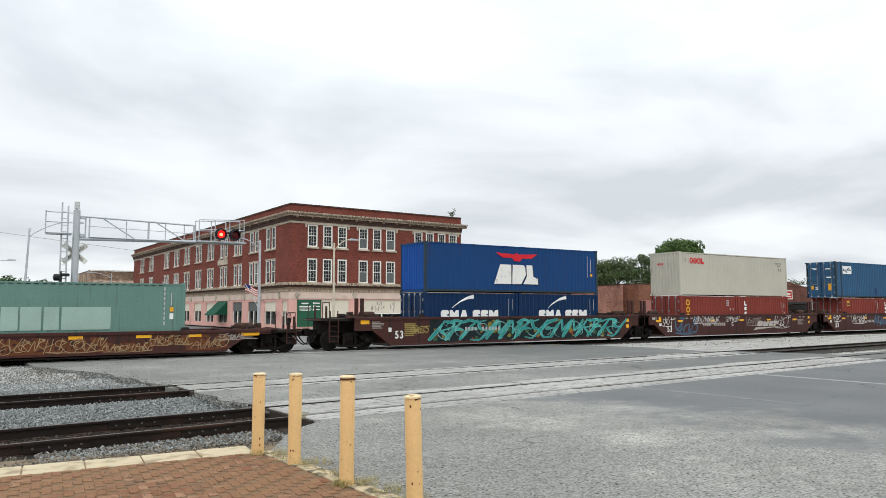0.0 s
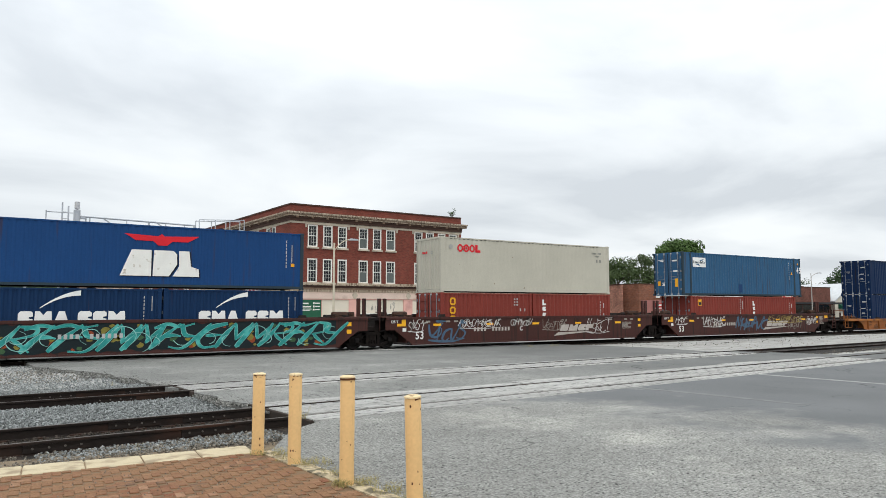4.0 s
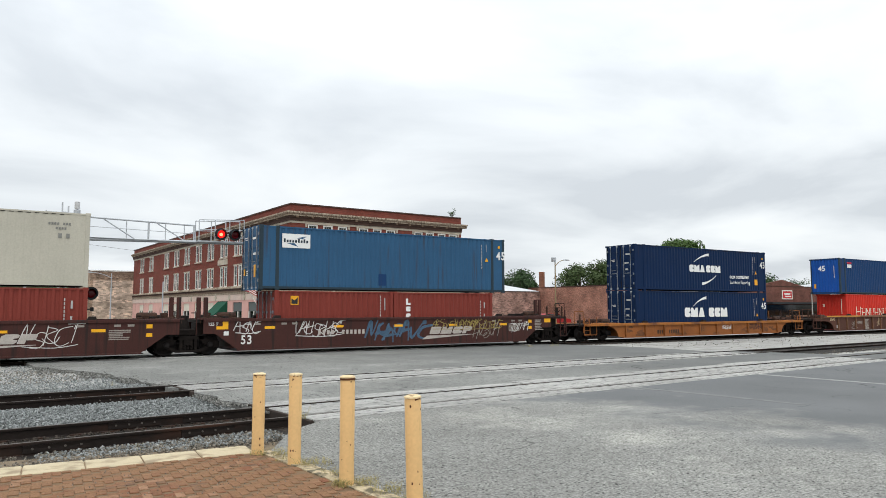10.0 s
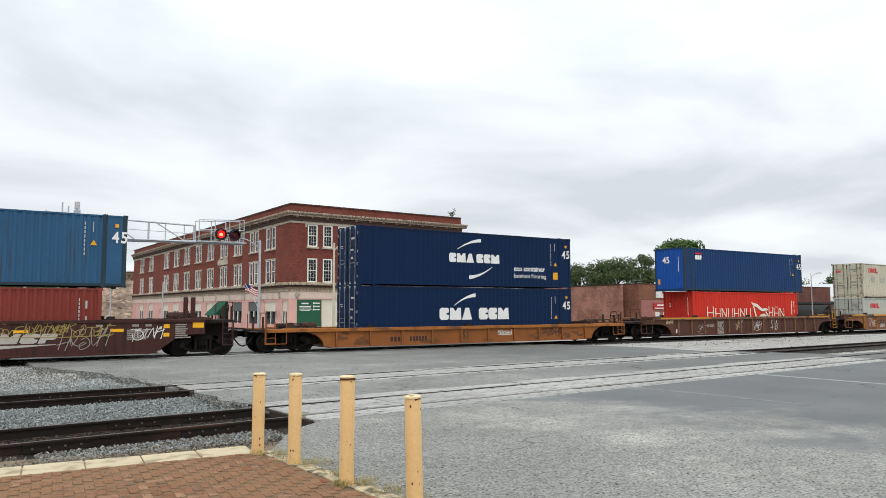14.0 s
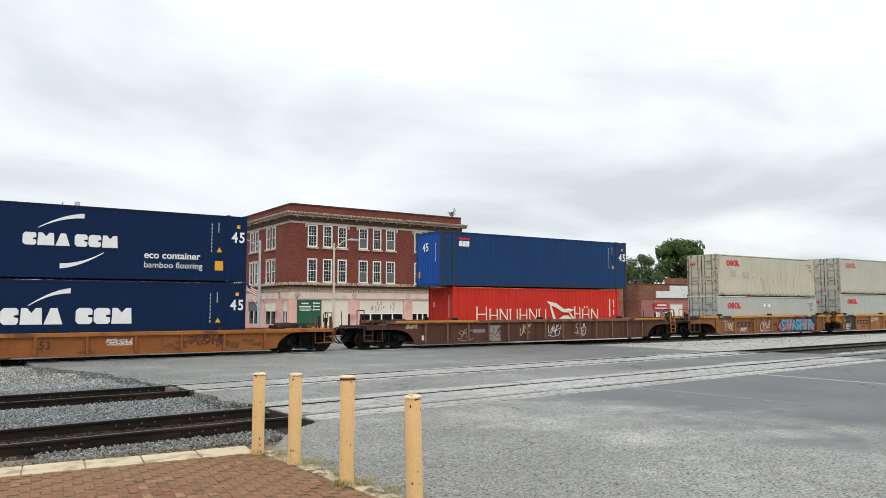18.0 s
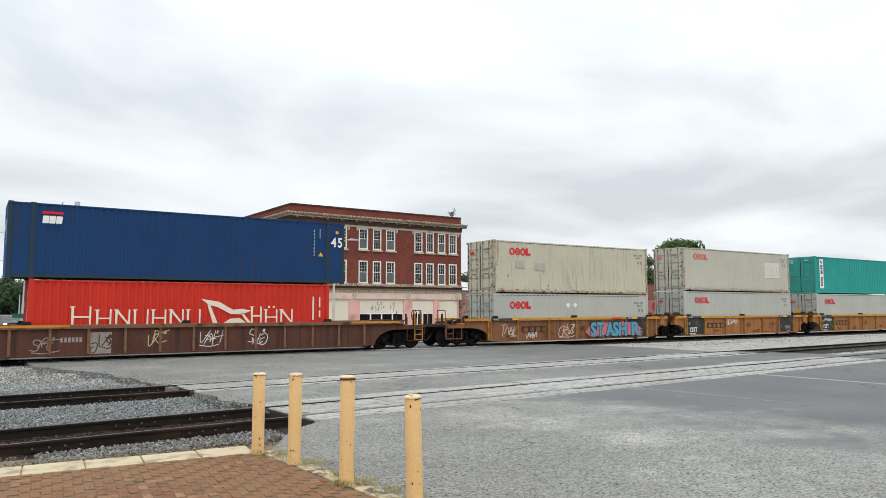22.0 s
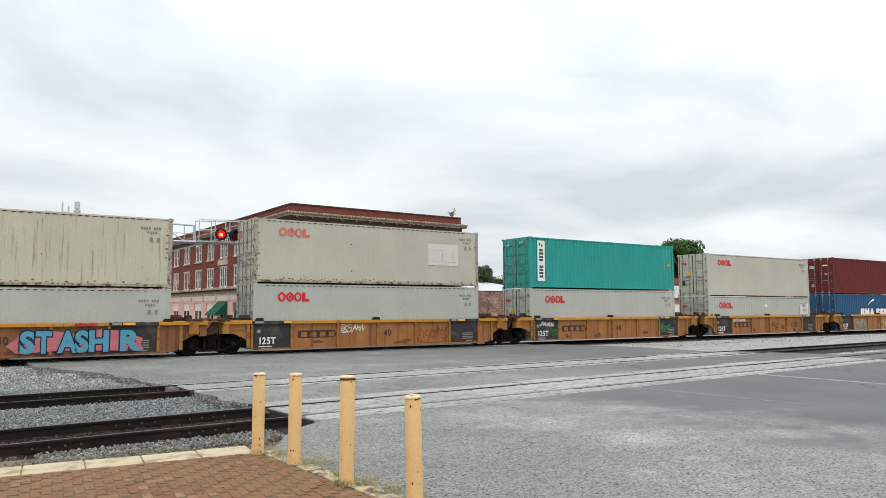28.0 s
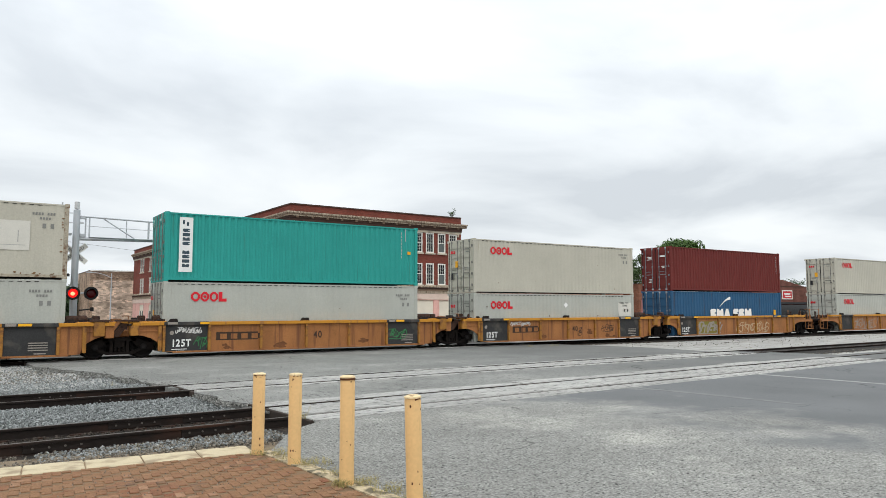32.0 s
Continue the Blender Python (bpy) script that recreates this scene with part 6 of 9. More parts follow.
def container(label, x0, z0, L, H, m, doors, castings=None, door_m=None, colour="", wave=0.044):
    """A corrugated steel box; its left end has doors or a plain panel. x0: its left end along the train."""
    th = empty("shipping_container", pose(x0, TRAIN_Y, z0), label, "container", "containers of the train")
    TRAIN.append((th, x0, z0))
    FOOT[th.name] = z0
    door_m = door_m or m
    W = 1.219
    ext = 0.762 if L > 13 else 0.0

    def corrugated(a, b, lo, hi, pitch=0.278, dep=0.036):
        """Trapezoid waves along a from a to b, outer face at 0, inner at dep."""
        n = max(1, round((b - a) / pitch)); p = (b - a) / n
        prof = []
        for k in range(n):
            q = a + k * p
            prof += [(q, 0.0), (q + p * 0.30, 0.0), (q + p * 0.5, dep), (q + p * 0.80, dep)]
        prof += [(b, 0.0)]
        return prof

    def side_geo():
        m_ = Mesh()
        lo, hi = 0.15, H - 0.09
        pf = corrugated(0.12 + ext, L - 0.12 - ext, lo, hi, 0.278, wave)
        v = [(x, -W + 0.012 + d, lo) for x, d in pf] + [(x, -W + 0.012 + d, hi) for x, d in pf]
        n = len(pf)
        m_.add(v, [(i, i + 1, n + i + 1, n + i) for i in range(n - 1)])
        if ext:
            for a, b in ((0.12, ext), (L - ext, L - 0.12)):
                m_.add([(a, -W + 0.02, lo), (b, -W + 0.02, lo), (b, -W + 0.02, hi), (a, -W + 0.02, hi)], [(0, 1, 2, 3)])
        return m_.mesh("side_panel")

    def end_geo():
        m_ = Mesh()
        pf = corrugated(-W + 0.1, W - 0.1, 0, 0, 0.25, 0.045)
        n = len(pf)
        v = [(0.012 + d, y, 0.16) for y, d in pf] + [(0.012 + d, y, H - 0.1) for y, d in pf]
        m_.add(v, [(i, i + 1, n + i + 1, n + i) for i in range(n - 1)])
        return m_.mesh("end_panel")

    side = shared(("side", L, H, wave), side_geo)
    part("side_panel", side, m, th)
    part("side_panel", side, m, th, at=Matrix.Translation((L, 0, 0)) @ Matrix.Rotation(math.pi, 4, "Z"))
    endp = shared(("end", H), end_geo)
    part("end_panel", endp, m, th, at=Matrix.Translation((L, 0, 0)) @ Matrix.Rotation(math.pi, 4, "Z"))
    part("roof", shared(("roof", L, H), lambda: Mesh().box(0.03, L - 0.03, -W + 0.05, W - 0.05, H - 0.075, H - 0.035).mesh("roof")), m, th)
    # dark dashes that paint in the broken shade under the top rail
    def shade_dashes():
        q = Mesh()
        n = int(L / 0.278)
        for k in range(2, n - 2):
            q.box(0.278 * k, 0.278 * k + 0.15, -W - 0.0005, -W + 0.006, H - 0.118, H - 0.092)
        return q.mesh("shade_dash_row")
    if wave < 0.02:
        tagged(part("slotted_edge", shared(("shade_dashes", L, H), shade_dashes), M_DECK, th), kind="stuff")
    part("floor", shared(("floor", L), lambda: Mesh().box(0.03, L - 0.03, -W + 0.06, W - 0.06, 0.06, 0.14).mesh("floor")), M_DECK, th)
    for y in (-1, 1):
        a, b = sorted((y * W, y * (W - 0.07)))
        part("top_rail", shared(("tr", L, H, y), lambda: Mesh().box(0.1, L - 0.1, a, b, H - 0.09, H - 0.03).mesh("top_rail")), m, th)
        part("bottom_rail", shared(("br", L, y), lambda: Mesh().box(0.1, L - 0.1, a + 0.004 * y, b, 0.05, 0.155).mesh("bottom_rail")), castings or m, th)
        for x in ([0.0, L - 0.16] + ([ext - 0.02, L - ext - 0.14] if ext else [])):
            part("corner_post", shared(("post", H, y), lambda: Mesh().box(0, 0.16, min(a, b), max(a, b) + (0.05 if y < 0 else 0), 0.118, H - 0.118, 0.012).mesh("corner_post")), castings or m, th, at=pose(x, -0.003 if y < 0 else 0.003, 0))
            for z in (0.0, H - 0.118):
                part("corner_casting", shared(("cast", y), lambda: Mesh().box(-0.004, 0.176, min(a, b) - 0.006, max(a, b) + 0.09, 0, 0.118, 0.008).mesh("corner_casting")), castings or m, th, at=pose(x, 0, z))
    part("end_sill", shared(("esill", 0), lambda: Mesh().box(0.0, 0.1, -W + 0.17, W - 0.17, 0.0, 0.15).mesh("end_sill")), m, th)
    part("end_header", shared(("ehead", H), lambda: Mesh().box(0.0, 0.1, -W + 0.17, W - 0.17, H - 0.11, H - 0.01).mesh("end_header")), m, th)
    if doors:
        def door_geo():
            d = Mesh().box(0.02, 0.06, 0.02, 1.10, 0.16, H - 0.12)
            for k in range(5):
                z = 0.3 + (H - 0.75) * k / 4
                d.box(-0.012, 0.02, 0.08, 1.04, z, z + (H - 0.75) / 4 - 0.13)
            return d.mesh("door")

        def rod_geo():
            r = Mesh().tube((-0.025, 0, 0.1), (-0.025, 0, H - 0.06), 0.019, n=8)
            for z in (0.14, 0.9, 1.6, H - 0.15):
                r.box(-0.04, 0.01, -0.05, 0.05, z - 0.04, z + 0.04)
            return r.mesh("locking_rod")
        rod = M_ROD if m in (C_NAVY, C_MIDBLUE, C_SKY, C_MAROON, C_BRICK) else M_RODDK
        def hinge_geo():
            return Mesh().box(-0.03, 0.015, 0.02, 0.10, 0.0, 0.13, 0.006).mesh("hinge")

        def keeper_geo():
            return Mesh().box(-0.045, 0.005, -0.06, 0.06, 0.0, 0.07, 0.006).mesh("cam_keeper")

        def gasket_geo():
            q = ring(0.0, 1.118, 0.145, H - 0.105, 0.022, 0.012, 0.05)
            q.v = [(v[1], v[0], v[2]) for v in q.v]
            return q.mesh("gasket")
        for s in (0, 1):
            d = part("door", shared(("door", H), door_geo), door_m, th, at=pose(0, 0, 0) if s == 0 else pose(0, -1.12, 0))
            for q in (0.28, 0.84):
                part("locking_rod", shared(("rod", H), rod_geo), rod, d, at=pose(0, q, 0))
            part("gasket", shared(("gasket", H), gasket_geo), M_GASKET, d, "black rubber door seal")
            for z in (0.35, 0.95, 1.55, H - 0.45):
                part("hinge", shared("hinge", hinge_geo), rod, d, at=pose(0, 0 if s else 1.04, z))
            for q, z in ((0.28, 0.05), (0.84, 0.05), (0.28, H - 0.115), (0.84, H - 0.115)):
                part("cam_keeper", shared("keeper", keeper_geo), M_KEEP if rod is M_ROD else rod, d, at=pose(0, q, z))
            part("door_handle", shared("handle", lambda: Mesh().box(-0.05, -0.03, 0.30, 0.75, 1.05, 1.09).box(-0.05, -0.03, 0.4, 0.8, 1.25, 1.28).mesh("door_handle")), rod, d)
    else:
        part("end_panel", endp, door_m, th)
    return th


M_RODDK = mat("dull_steel_rod", (0.19, 0.186, 0.17), 0.6, metal=0.2, var=0.25)
M_ROD = mat("galvanised_rod", (0.20, 0.225, 0.25), 0.5, metal=0.3, var=0.35, scale=3)
M_KEEP = mat("bright_cam_keeper", (0.42, 0.44, 0.45), 0.5, metal=0.3, var=0.3, scale=6)


def paint_c(name, col, rust=0.10, stain=None, rough=0.55):
    return mat(name, col, rough, var=0.10, scale=0.7, fine=18, bump=0.04, stain=stain or (col[0] * 0.55 + 0.03, col[1] * 0.5 + 0.015, col[2] * 0.45 + 0.01), amount=rust, sscale=0.8, streak=True, spec=0.1)


C_NAVY = paint_c("navy_container_paint", (0.0048, 0.0190, 0.061), 0.05)
C_MIDBLUE = paint_c("mid_blue_container_paint", (0.008, 0.030, 0.085), 0.06)
C_BLUE = paint_c("blue_container_paint", (0.0115, 0.053, 0.165), 0.12)
C_APL = paint_c("deep_blue_container_paint", (0.0135, 0.046, 0.130), 0.13)
C_ENDBLUE = paint_c("bright_blue_end_paint", (0.014, 0.080, 0.33), 0.06)
C_SKY = paint_c("faded_blue_container_paint", (0.034, 0.100, 0.192), 0.15)
C_TEAL = paint_c("teal_container_paint", (0.034, 0.31, 0.272), 0.07)
C_PALEGREEN = paint_c("faded_green_container_paint", (0.13, 0.235, 0.20), 0.12)
C_WHITE = paint_c("off_white_container_paint", (0.475, 0.452, 0.378), 0.03, (0.30, 0.25, 0.18))
C_WHITE2 = paint_c("pale_grey_container_paint", (0.425, 0.432, 0.388), 0.02, (0.28, 0.26, 0.22))
C_CREAM = paint_c("stained_cream_container_paint", (0.51, 0.475, 0.365), 0.11, (0.27, 0.19, 0.11))
C_BRICK = paint_c("oxide_red_container_paint", (0.215, 0.045, 0.034), 0.08)
C_MAROON = paint_c("maroon_container_paint", (0.145, 0.032, 0.028), 0.08)
C_RUSTY = mat("rust_streaked_post", (0.36, 0.32, 0.25), 0.85, var=0.3, scale=3, fine=25, bump=0.1, stain=(0.13, 0.062, 0.032), amount=0.23, sscale=5)
C_DKFRAME = paint_c("grey_blue_frame_paint", (0.030, 0.048, 0.062), 0.12)
C_RED = paint_c("bright_red_container_paint", (0.56, 0.038, 0.024), 0.06)

LOWZ = 0.22
UPZ = 3.13
MIDZ = 2.83
CARS = {}
CARS["A"] = well_car("maroon well car with painted tags along its side", -74.8, 9.9, "brown", True, False, True)
CARS["B"] = well_car("maroon well car covered in large teal spray-painted swirls", -50.95, 9.98, "brown", False, True, False)
CARS["C"] = well_car("maroon well car with white painted tags and a white logo shape", -31.0, 9.98, "brown", True, True, False)
CARS["D"] = well_car("maroon well car with a blue tag and a white logo shape", -11.15, 9.9, "brown", True, False, True)
CARS["E"] = well_car("rusty orange ribbed well car", 12.57, 10.03, "orange", False, False, True)
CARS["F"] = well_car("rust-brown ribbed well car with a yellow edge", 36.6, 10.03, "rust", False, False, True)
CARS["G"] = well_car("yellow well car with blue and pink spray-painted block shapes", 58.4, 8.0, "yellow", False, True, False)
CARS["H"] = well_car("yellow well car with black end panels marked 125T", 74.35, 8.0, "yellow", True, True, False)
CARS["I"] = well_car("yellow well car with black 125T end panels and green tags", 90.25, 8.0, "yellow", True, True, False)
CARS["J"] = well_car("yellow well car with black 125T end panels and a tag", 106.2, 8.0, "yellow", True, True, False)
CARS["K"] = well_car("yellow well car with one black panel and grey tags", 122.0, 7.95, "yellow", True, False, True)
CARS["L"] = well_car("yellow well car at the tail of the visible train", 141.5, 8.0, "yellow", False, True, True)

F40, F20, F45 = 12.192, 6.058, 13.716
HC, ST = 2.896, 2.591
BOX = {}
BOX["A"] = container("faded green corrugated shipping container low in its well car", -80.76, 0.15, F40, HC, C_PALEGREEN, True, wave=0.015)
BOX["B1"] = container("navy blue half-length container with white shapes", -56.85, LOWZ, F20, ST, C_MIDBLUE, True)
BOX["B2"] = container("navy blue half-length container with white shapes", -50.72, LOWZ, F20, ST, C_MIDBLUE, True)
BOX["B3"] = container("deep blue container with a red wing shape and white blocks", -56.85, MIDZ, F40, ST, C_BLUE, False, castings=C_DKFRAME, door_m=C_ENDBLUE, wave=0.020)
BOX["C1"] = container("oxide red half-length container with yellow blocks", -37.15, LOWZ, F20, ST, C_BRICK, True)
BOX["C2"] = container("oxide red half-length container with white blocks", -31.0, LOWZ, F20, ST, C_BRICK, True)
BOX["C3"] = container("off-white container with a red logo shape and corrugated end", -37.15, MIDZ, F40, HC, C_WHITE, False, wave=0.010)
BOX["D1"] = container("oxide red half-length container with a small yellow badge", -17.4, LOWZ, F20, ST, C_BRICK, True)
BOX["D2"] = container("oxide red half-length container with white blocks", -11.3, LOWZ, F20, ST, C_BRICK, True)
BOX["D3"] = container("faded blue long container with a white label", -18.12, MIDZ, F45, HC, C_SKY, True, castings=C_DKFRAME, wave=0.034)
BOX["E1"] = container("navy blue long container with white logo shapes", 5.96, LOWZ, F45, HC, C_NAVY, True, wave=0.014)
BOX["E2"] = container("navy blue long container lettered eco container", 5.96, UPZ, F45, HC, C_NAVY, True, wave=0.014)
BOX["F1"] = container("bright red container with large white shapes", 30.6, LOWZ, F40, HC, C_RED, False)
BOX["F2"] = container("deep blue long container numbered 45", 29.82, UPZ, F45, HC, C_APL, False, castings=C_DKFRAME, door_m=C_ENDBLUE, wave=0.026)
BOX["G1"] = container("pale grey container with a red logo shape", 52.4, LOWZ, F40, ST, C_WHITE2, True, wave=0.010)
BOX["G2"] = container("stained cream container with a red logo shape and grey patches", 52.4, MIDZ, F40, HC, C_CREAM, True, castings=C_RUSTY, wave=0.012)
BOX["H1"] = container("pale grey container with a red logo shape", 68.07, LOWZ, F40, HC, C_WHITE2, True, wave=0.010)
BOX["H2"] = container("off-white container with a faded red logo shape and a pale patch", 68.07, UPZ, F40, HC, C_WHITE, True, castings=C_RUSTY, wave=0.010)
BOX["I1"] = container("pale grey container with a red logo shape", 83.82, LOWZ, F40, HC, C_WHITE2, True, wave=0.010)
BOX["I2"] = container("teal container with an upright white label", 83.82, UPZ, F40, HC, C_TEAL, True)
BOX["J1"] = container("pale grey container with a red logo shape and a repainted patch", 99.5, LOWZ, F40, ST, C_WHITE2, True, wave=0.010)
BOX["J2"] = container("off-white container with a red logo shape", 99.5, MIDZ, F40, HC, C_WHITE, True, wave=0.010)
BOX["K1"] = container("blue container with white shapes low in its well car", 115.25, LOWZ, F40, HC, C_SKY, True)
BOX["K2"] = container("maroon corrugated container on a blue one", 115.25, UPZ, F40, HC, C_MAROON, True)
BOX["L1"] = container("pale grey container with a red logo shape", 135.1, LOWZ, F40, HC, C_WHITE2, True, wave=0.010)
BOX["L2"] = container("off-white container with a red logo shape", 135.1, UPZ, F40, HC, C_WHITE, True, wave=0.010)


# ---- paint on the containers and cars ----
P_RED = mat("logo_red_paint", (0.62, 0.016, 0.028), 0.5, var=0.06, scale=3, fine=30, bump=0)
P_FADED = mat("faded_red_paint", (0.62, 0.16, 0.12), 0.7, var=0.12, scale=3, fine=30, bump=0)
P_WHITE = mat("clean_white_paint", (0.78, 0.78, 0.76), 0.5, var=0.06, scale=3, fine=30, bump=0)
P_YELLOW = mat("yellow_label", (0.75, 0.36, 0.02), 0.5, var=0.06, scale=3, fine=30, bump=0)
P_DULL = mat("dull_cream_patch_paint", (0.40, 0.385, 0.325), 0.7, var=0.15, scale=3, fine=30, bump=0)
P_GREY = mat("grey_patch_paint", (0.36, 0.36, 0.335), 0.7, var=0.1, scale=3, fine=30, bump=0)
P_PALE = mat("pale_patch_paint", (0.60, 0.58, 0.52), 0.7, var=0.08, scale=2, fine=30, bump=0)
P_MINT = mat("pale_mint_patch", (0.30, 0.42, 0.37), 0.75, var=0.12, scale=2, fine=30, bump=0)
P_NIGHT2 = mat("dark_blue_edge", (0.004, 0.008, 0.02), 0.6, var=0.1, bump=0)
P_WORNW = mat("chipped_white_paint", (0.78, 0.77, 0.73), 0.6, var=0.06, scale=3, fine=30, bump=0, stain=(0.30, 0.22, 0.12), amount=0.10, sscale=4)
M_CODE = mat("faded_white_code", (0.44, 0.44, 0.43), 0.7, var=0.15, scale=4, fine=40, bump=0)
M_FADEW = mat("faded_white_logo", (0.42, 0.38, 0.345), 0.7, var=0.2, scale=3, fine=30, bump=0)
P_SLATE = mat("slate_blue_ink", (0.05, 0.075, 0.095), 0.7, var=0.1, bump=0)
P_INK = mat("dark_ink", (0.03, 0.03, 0.032), 0.7, var=0.1, bump=0)
P_GREYINK = mat("faded_grey_ink", (0.22, 0.22, 0.205), 0.7, var=0.1, bump=0)
SY = -1.2215        # just proud of a container's side
CY_ = -1.4525       # just proud of a car's side


def plate(parent, name, poly, y, material, label="", thick=0.0015):
    """A flat painted shape of (x, z) points at depth y."""
    return part(name, Mesh().prism(poly, "y", y - thick, y), material, parent, label)


def rect(x0, x1, z0, z1):
    return [(x0, z0), (x1, z0), (x1, z1), (x0, z1)]


def bars(parent, name, rects, y, material):
    m = Mesh()
    for r in rects:
        m.prism(rect(*r), "y", y - 0.0015, y)
    return tagged(part(name, m, material, parent), kind="stuff")


def block_logo(parent, x0, x1, z0, z1, y, material, widths, slant=0.0, name="logo_shape", notch=0.26, soft=0.22):
    """A row of plain rounded blocks with a slot each, in a logo's colour and size."""
    m = Mesh()
    tot = sum(widths)
    gap = 0.06 * (x1 - x0) / len(widths)
    h = z1 - z0
    x = x0
    for k, w in enumerate(widths):
        a, b = x + gap / 2, x + (x1 - x0) * w / tot - gap / 2
        x += (x1 - x0) * w / tot
        c = min(soft * h, 0.34 * (b - a))
        t = notch * min(h, (b - a))

        def sl(p):
            return (p[0] + slant * (p[1] - z0), p[1])
        out = [(a + c, z0), (b - c, z0), (b, z0 + c), (b, z1 - c), (b - c, z1), (a + c, z1), (a, z1 - c), (a, z0 + c)]
        ci = c * 0.5
        ia, ib, iz0, iz1 = a + t, b - t, z0 + t, z1 - t
        if ib - ia > 0.02 and iz1 - iz0 > 0.02:
            inn = [(ia + ci, iz0), (ib - ci, iz0), (ib, iz0 + ci), (ib, iz1 - ci), (ib - ci, iz1), (ia + ci, iz1), (ia, iz1 - ci), (ia, iz0 + ci)]
            v = [(*q, ) for q in map(sl, out)] + [(*q, ) for q in map(sl, inn)]
            m.add([(q[0], y - 0.0015, q[1]) for q in v], [(i, (i + 1) % 8, 8 + (i + 1) % 8, 8 + i) for i in range(8)])
        else:
            m.add([(q[0], y - 0.0015, q[1]) for q in map(sl, out)], [tuple(range(8))])
    return part(name, m, material, parent)


# plain outlines, in units of their own width and height: a notched block, a cleft block, a wedge, a stepped block, a corner block
FORMS = {
    "notched": [(0.18, 0), (0.86, 0), (1, 0.13), (1, 0.40), (0.74, 0.45), (0.74, 0.55), (1, 0.60), (1, 0.87), (0.86, 1), (0.18, 1), (0, 0.82), (0, 0.18)],
    "cleft": [(0, 0), (1, 0), (0.96, 1), (0.70, 1), (0.5, 0.70), (0.30, 1), (0.04, 1)],
    "wedge": [(0, 0), (1, 0), (0.70, 1), (0.34, 1)],
    "stepped": [(0, 0), (0.44, 0), (0.44, 0.36), (0.86, 0.36), (1, 0.5), (1, 0.88), (0.86, 1), (0, 1)],
    "corner": [(0, 0), (1, 0), (1, 0.32), (0.46, 0.32), (0.46, 1), (0, 1)],
    "block": [(0.08, 0), (0.92, 0), (1, 0.1), (1, 0.9), (0.92, 1), (0.08, 1), (0, 0.9), (0, 0.1)],
}
TRIO = ("notched", "cleft", "wedge")
TRIO2 = ("notched", "notched", "cleft")


def solid_logo(parent, x0, x1, z0, z1, y, material, widths, slant=0.0, name="logo_shape", forms=("block",)):
    """A row of plain solid shapes of a logo's colour and size."""
    m = Mesh()
    tot, h, x = sum(widths), z1 - z0, x0
    gap = 0.035 * (x1 - x0) / len(widths)
    for k, w in enumerate(widths):
        a, b = x + gap, x + (x1 - x0) * w / tot - gap
        x += (x1 - x0) * w / tot
        m.prism([(a + (b - a) * p + slant * h * q, z0 + h * q) for p, q in FORMS[forms[k % len(forms)]]], "y", y - 0.0015, y)
    return part(name, m, material, parent)


def stroke_row(parent, x0, x1, z0, z1, y, material, n, seed):
    """A row of slim uprights, tied by thin bars and slants."""
    r = random.Random(seed)
    m = Mesh()
    step, h = (x1 - x0) / n, z1 - z0
    for k in range(n):
        a, b = x0 + step * k + 0.07 * step, x0 + step * (k + 1) - 0.10 * step
        t = 0.085
        top = z1
        m.prism([(a, z0), (a + t, z0), (a + t, top), (a, top)], "y", y - 0.0015, y)
        m.prism([(a - 0.05, top - 0.035), (a + t + 0.05, top - 0.035), (a + t + 0.05, top), (a - 0.05, top)], "y", y - 0.0017, y)
        kind = k % 3
        if kind == 0:
            m.prism([(a + t, z0 + 0.45 * h), (b - t, z0 + 0.45 * h), (b - t, z0 + 0.53 * h), (a + t, z0 + 0.53 * h)], "y", y - 0.0015, y)
        elif kind == 1:
            m.prism([(a + t, top), (b - t, z0 + 0.25 * h), (b - t, z0 + 0.08 * h), (a + t, top - 0.2 * h)], "y", y - 0.0015, y)
        else:
            m.prism([(a + t, z0), (b - t, z0), (b - t, z0 + 0.09 * h), (a + t, z0 + 0.09 * h)], "y", y - 0.0015, y)
        m.prism([(b - t, z0), (b - 0.02, z0), (b - 0.02, top), (b - t, top)], "y", y - 0.0015, y)
    return part("logo_shape", m, material, parent)


def swoosh(parent, x0, x1, z0, z1, y, material, flip=False):
    """A tapering curved stroke that widens towards its upper end."""
    n, m = 12, Mesh()
    v = []
    for k in range(n + 1):
        u = k / n
        cx = x0 + (x1 - x0) * u
        cz = z0 + (z1 - z0) * (1 - (1 - u) ** 2.0) * 0.86
        w = 0.03 + (z1 - z0) * 0.30 * u ** 1.1
        if flip:
            cx, cz = x0 + x1 - cx, z0 + z1 - cz
            v += [(cx, y, cz), (cx, y, cz - w)]
        else:
            v += [(cx, y, cz), (cx, y, cz + w)]
    m.add(v, [(2 * k, 2 * k + 2, 2 * k + 3, 2 * k + 1) for k in range(n)])
    return part("logo_stroke", m, material, parent)


def smooth_line(pts, n=6):
    out = []
    p = [pts[0]] + list(pts) + [pts[-1]]
    for i in range(1, len(p) - 2):
        a, b, c, d = (Vector(p[i + k]) for k in (-1, 0, 1, 2))
        for k in range(n):
            t = k / n
            out.append(0.5 * ((2 * b) + (c - a) * t + (2 * a - 5 * b + 4 * c - d) * t * t + (3 * b - a - 3 * c + d) * t ** 3))
    out.append(Vector(pts[-1]))
    return out


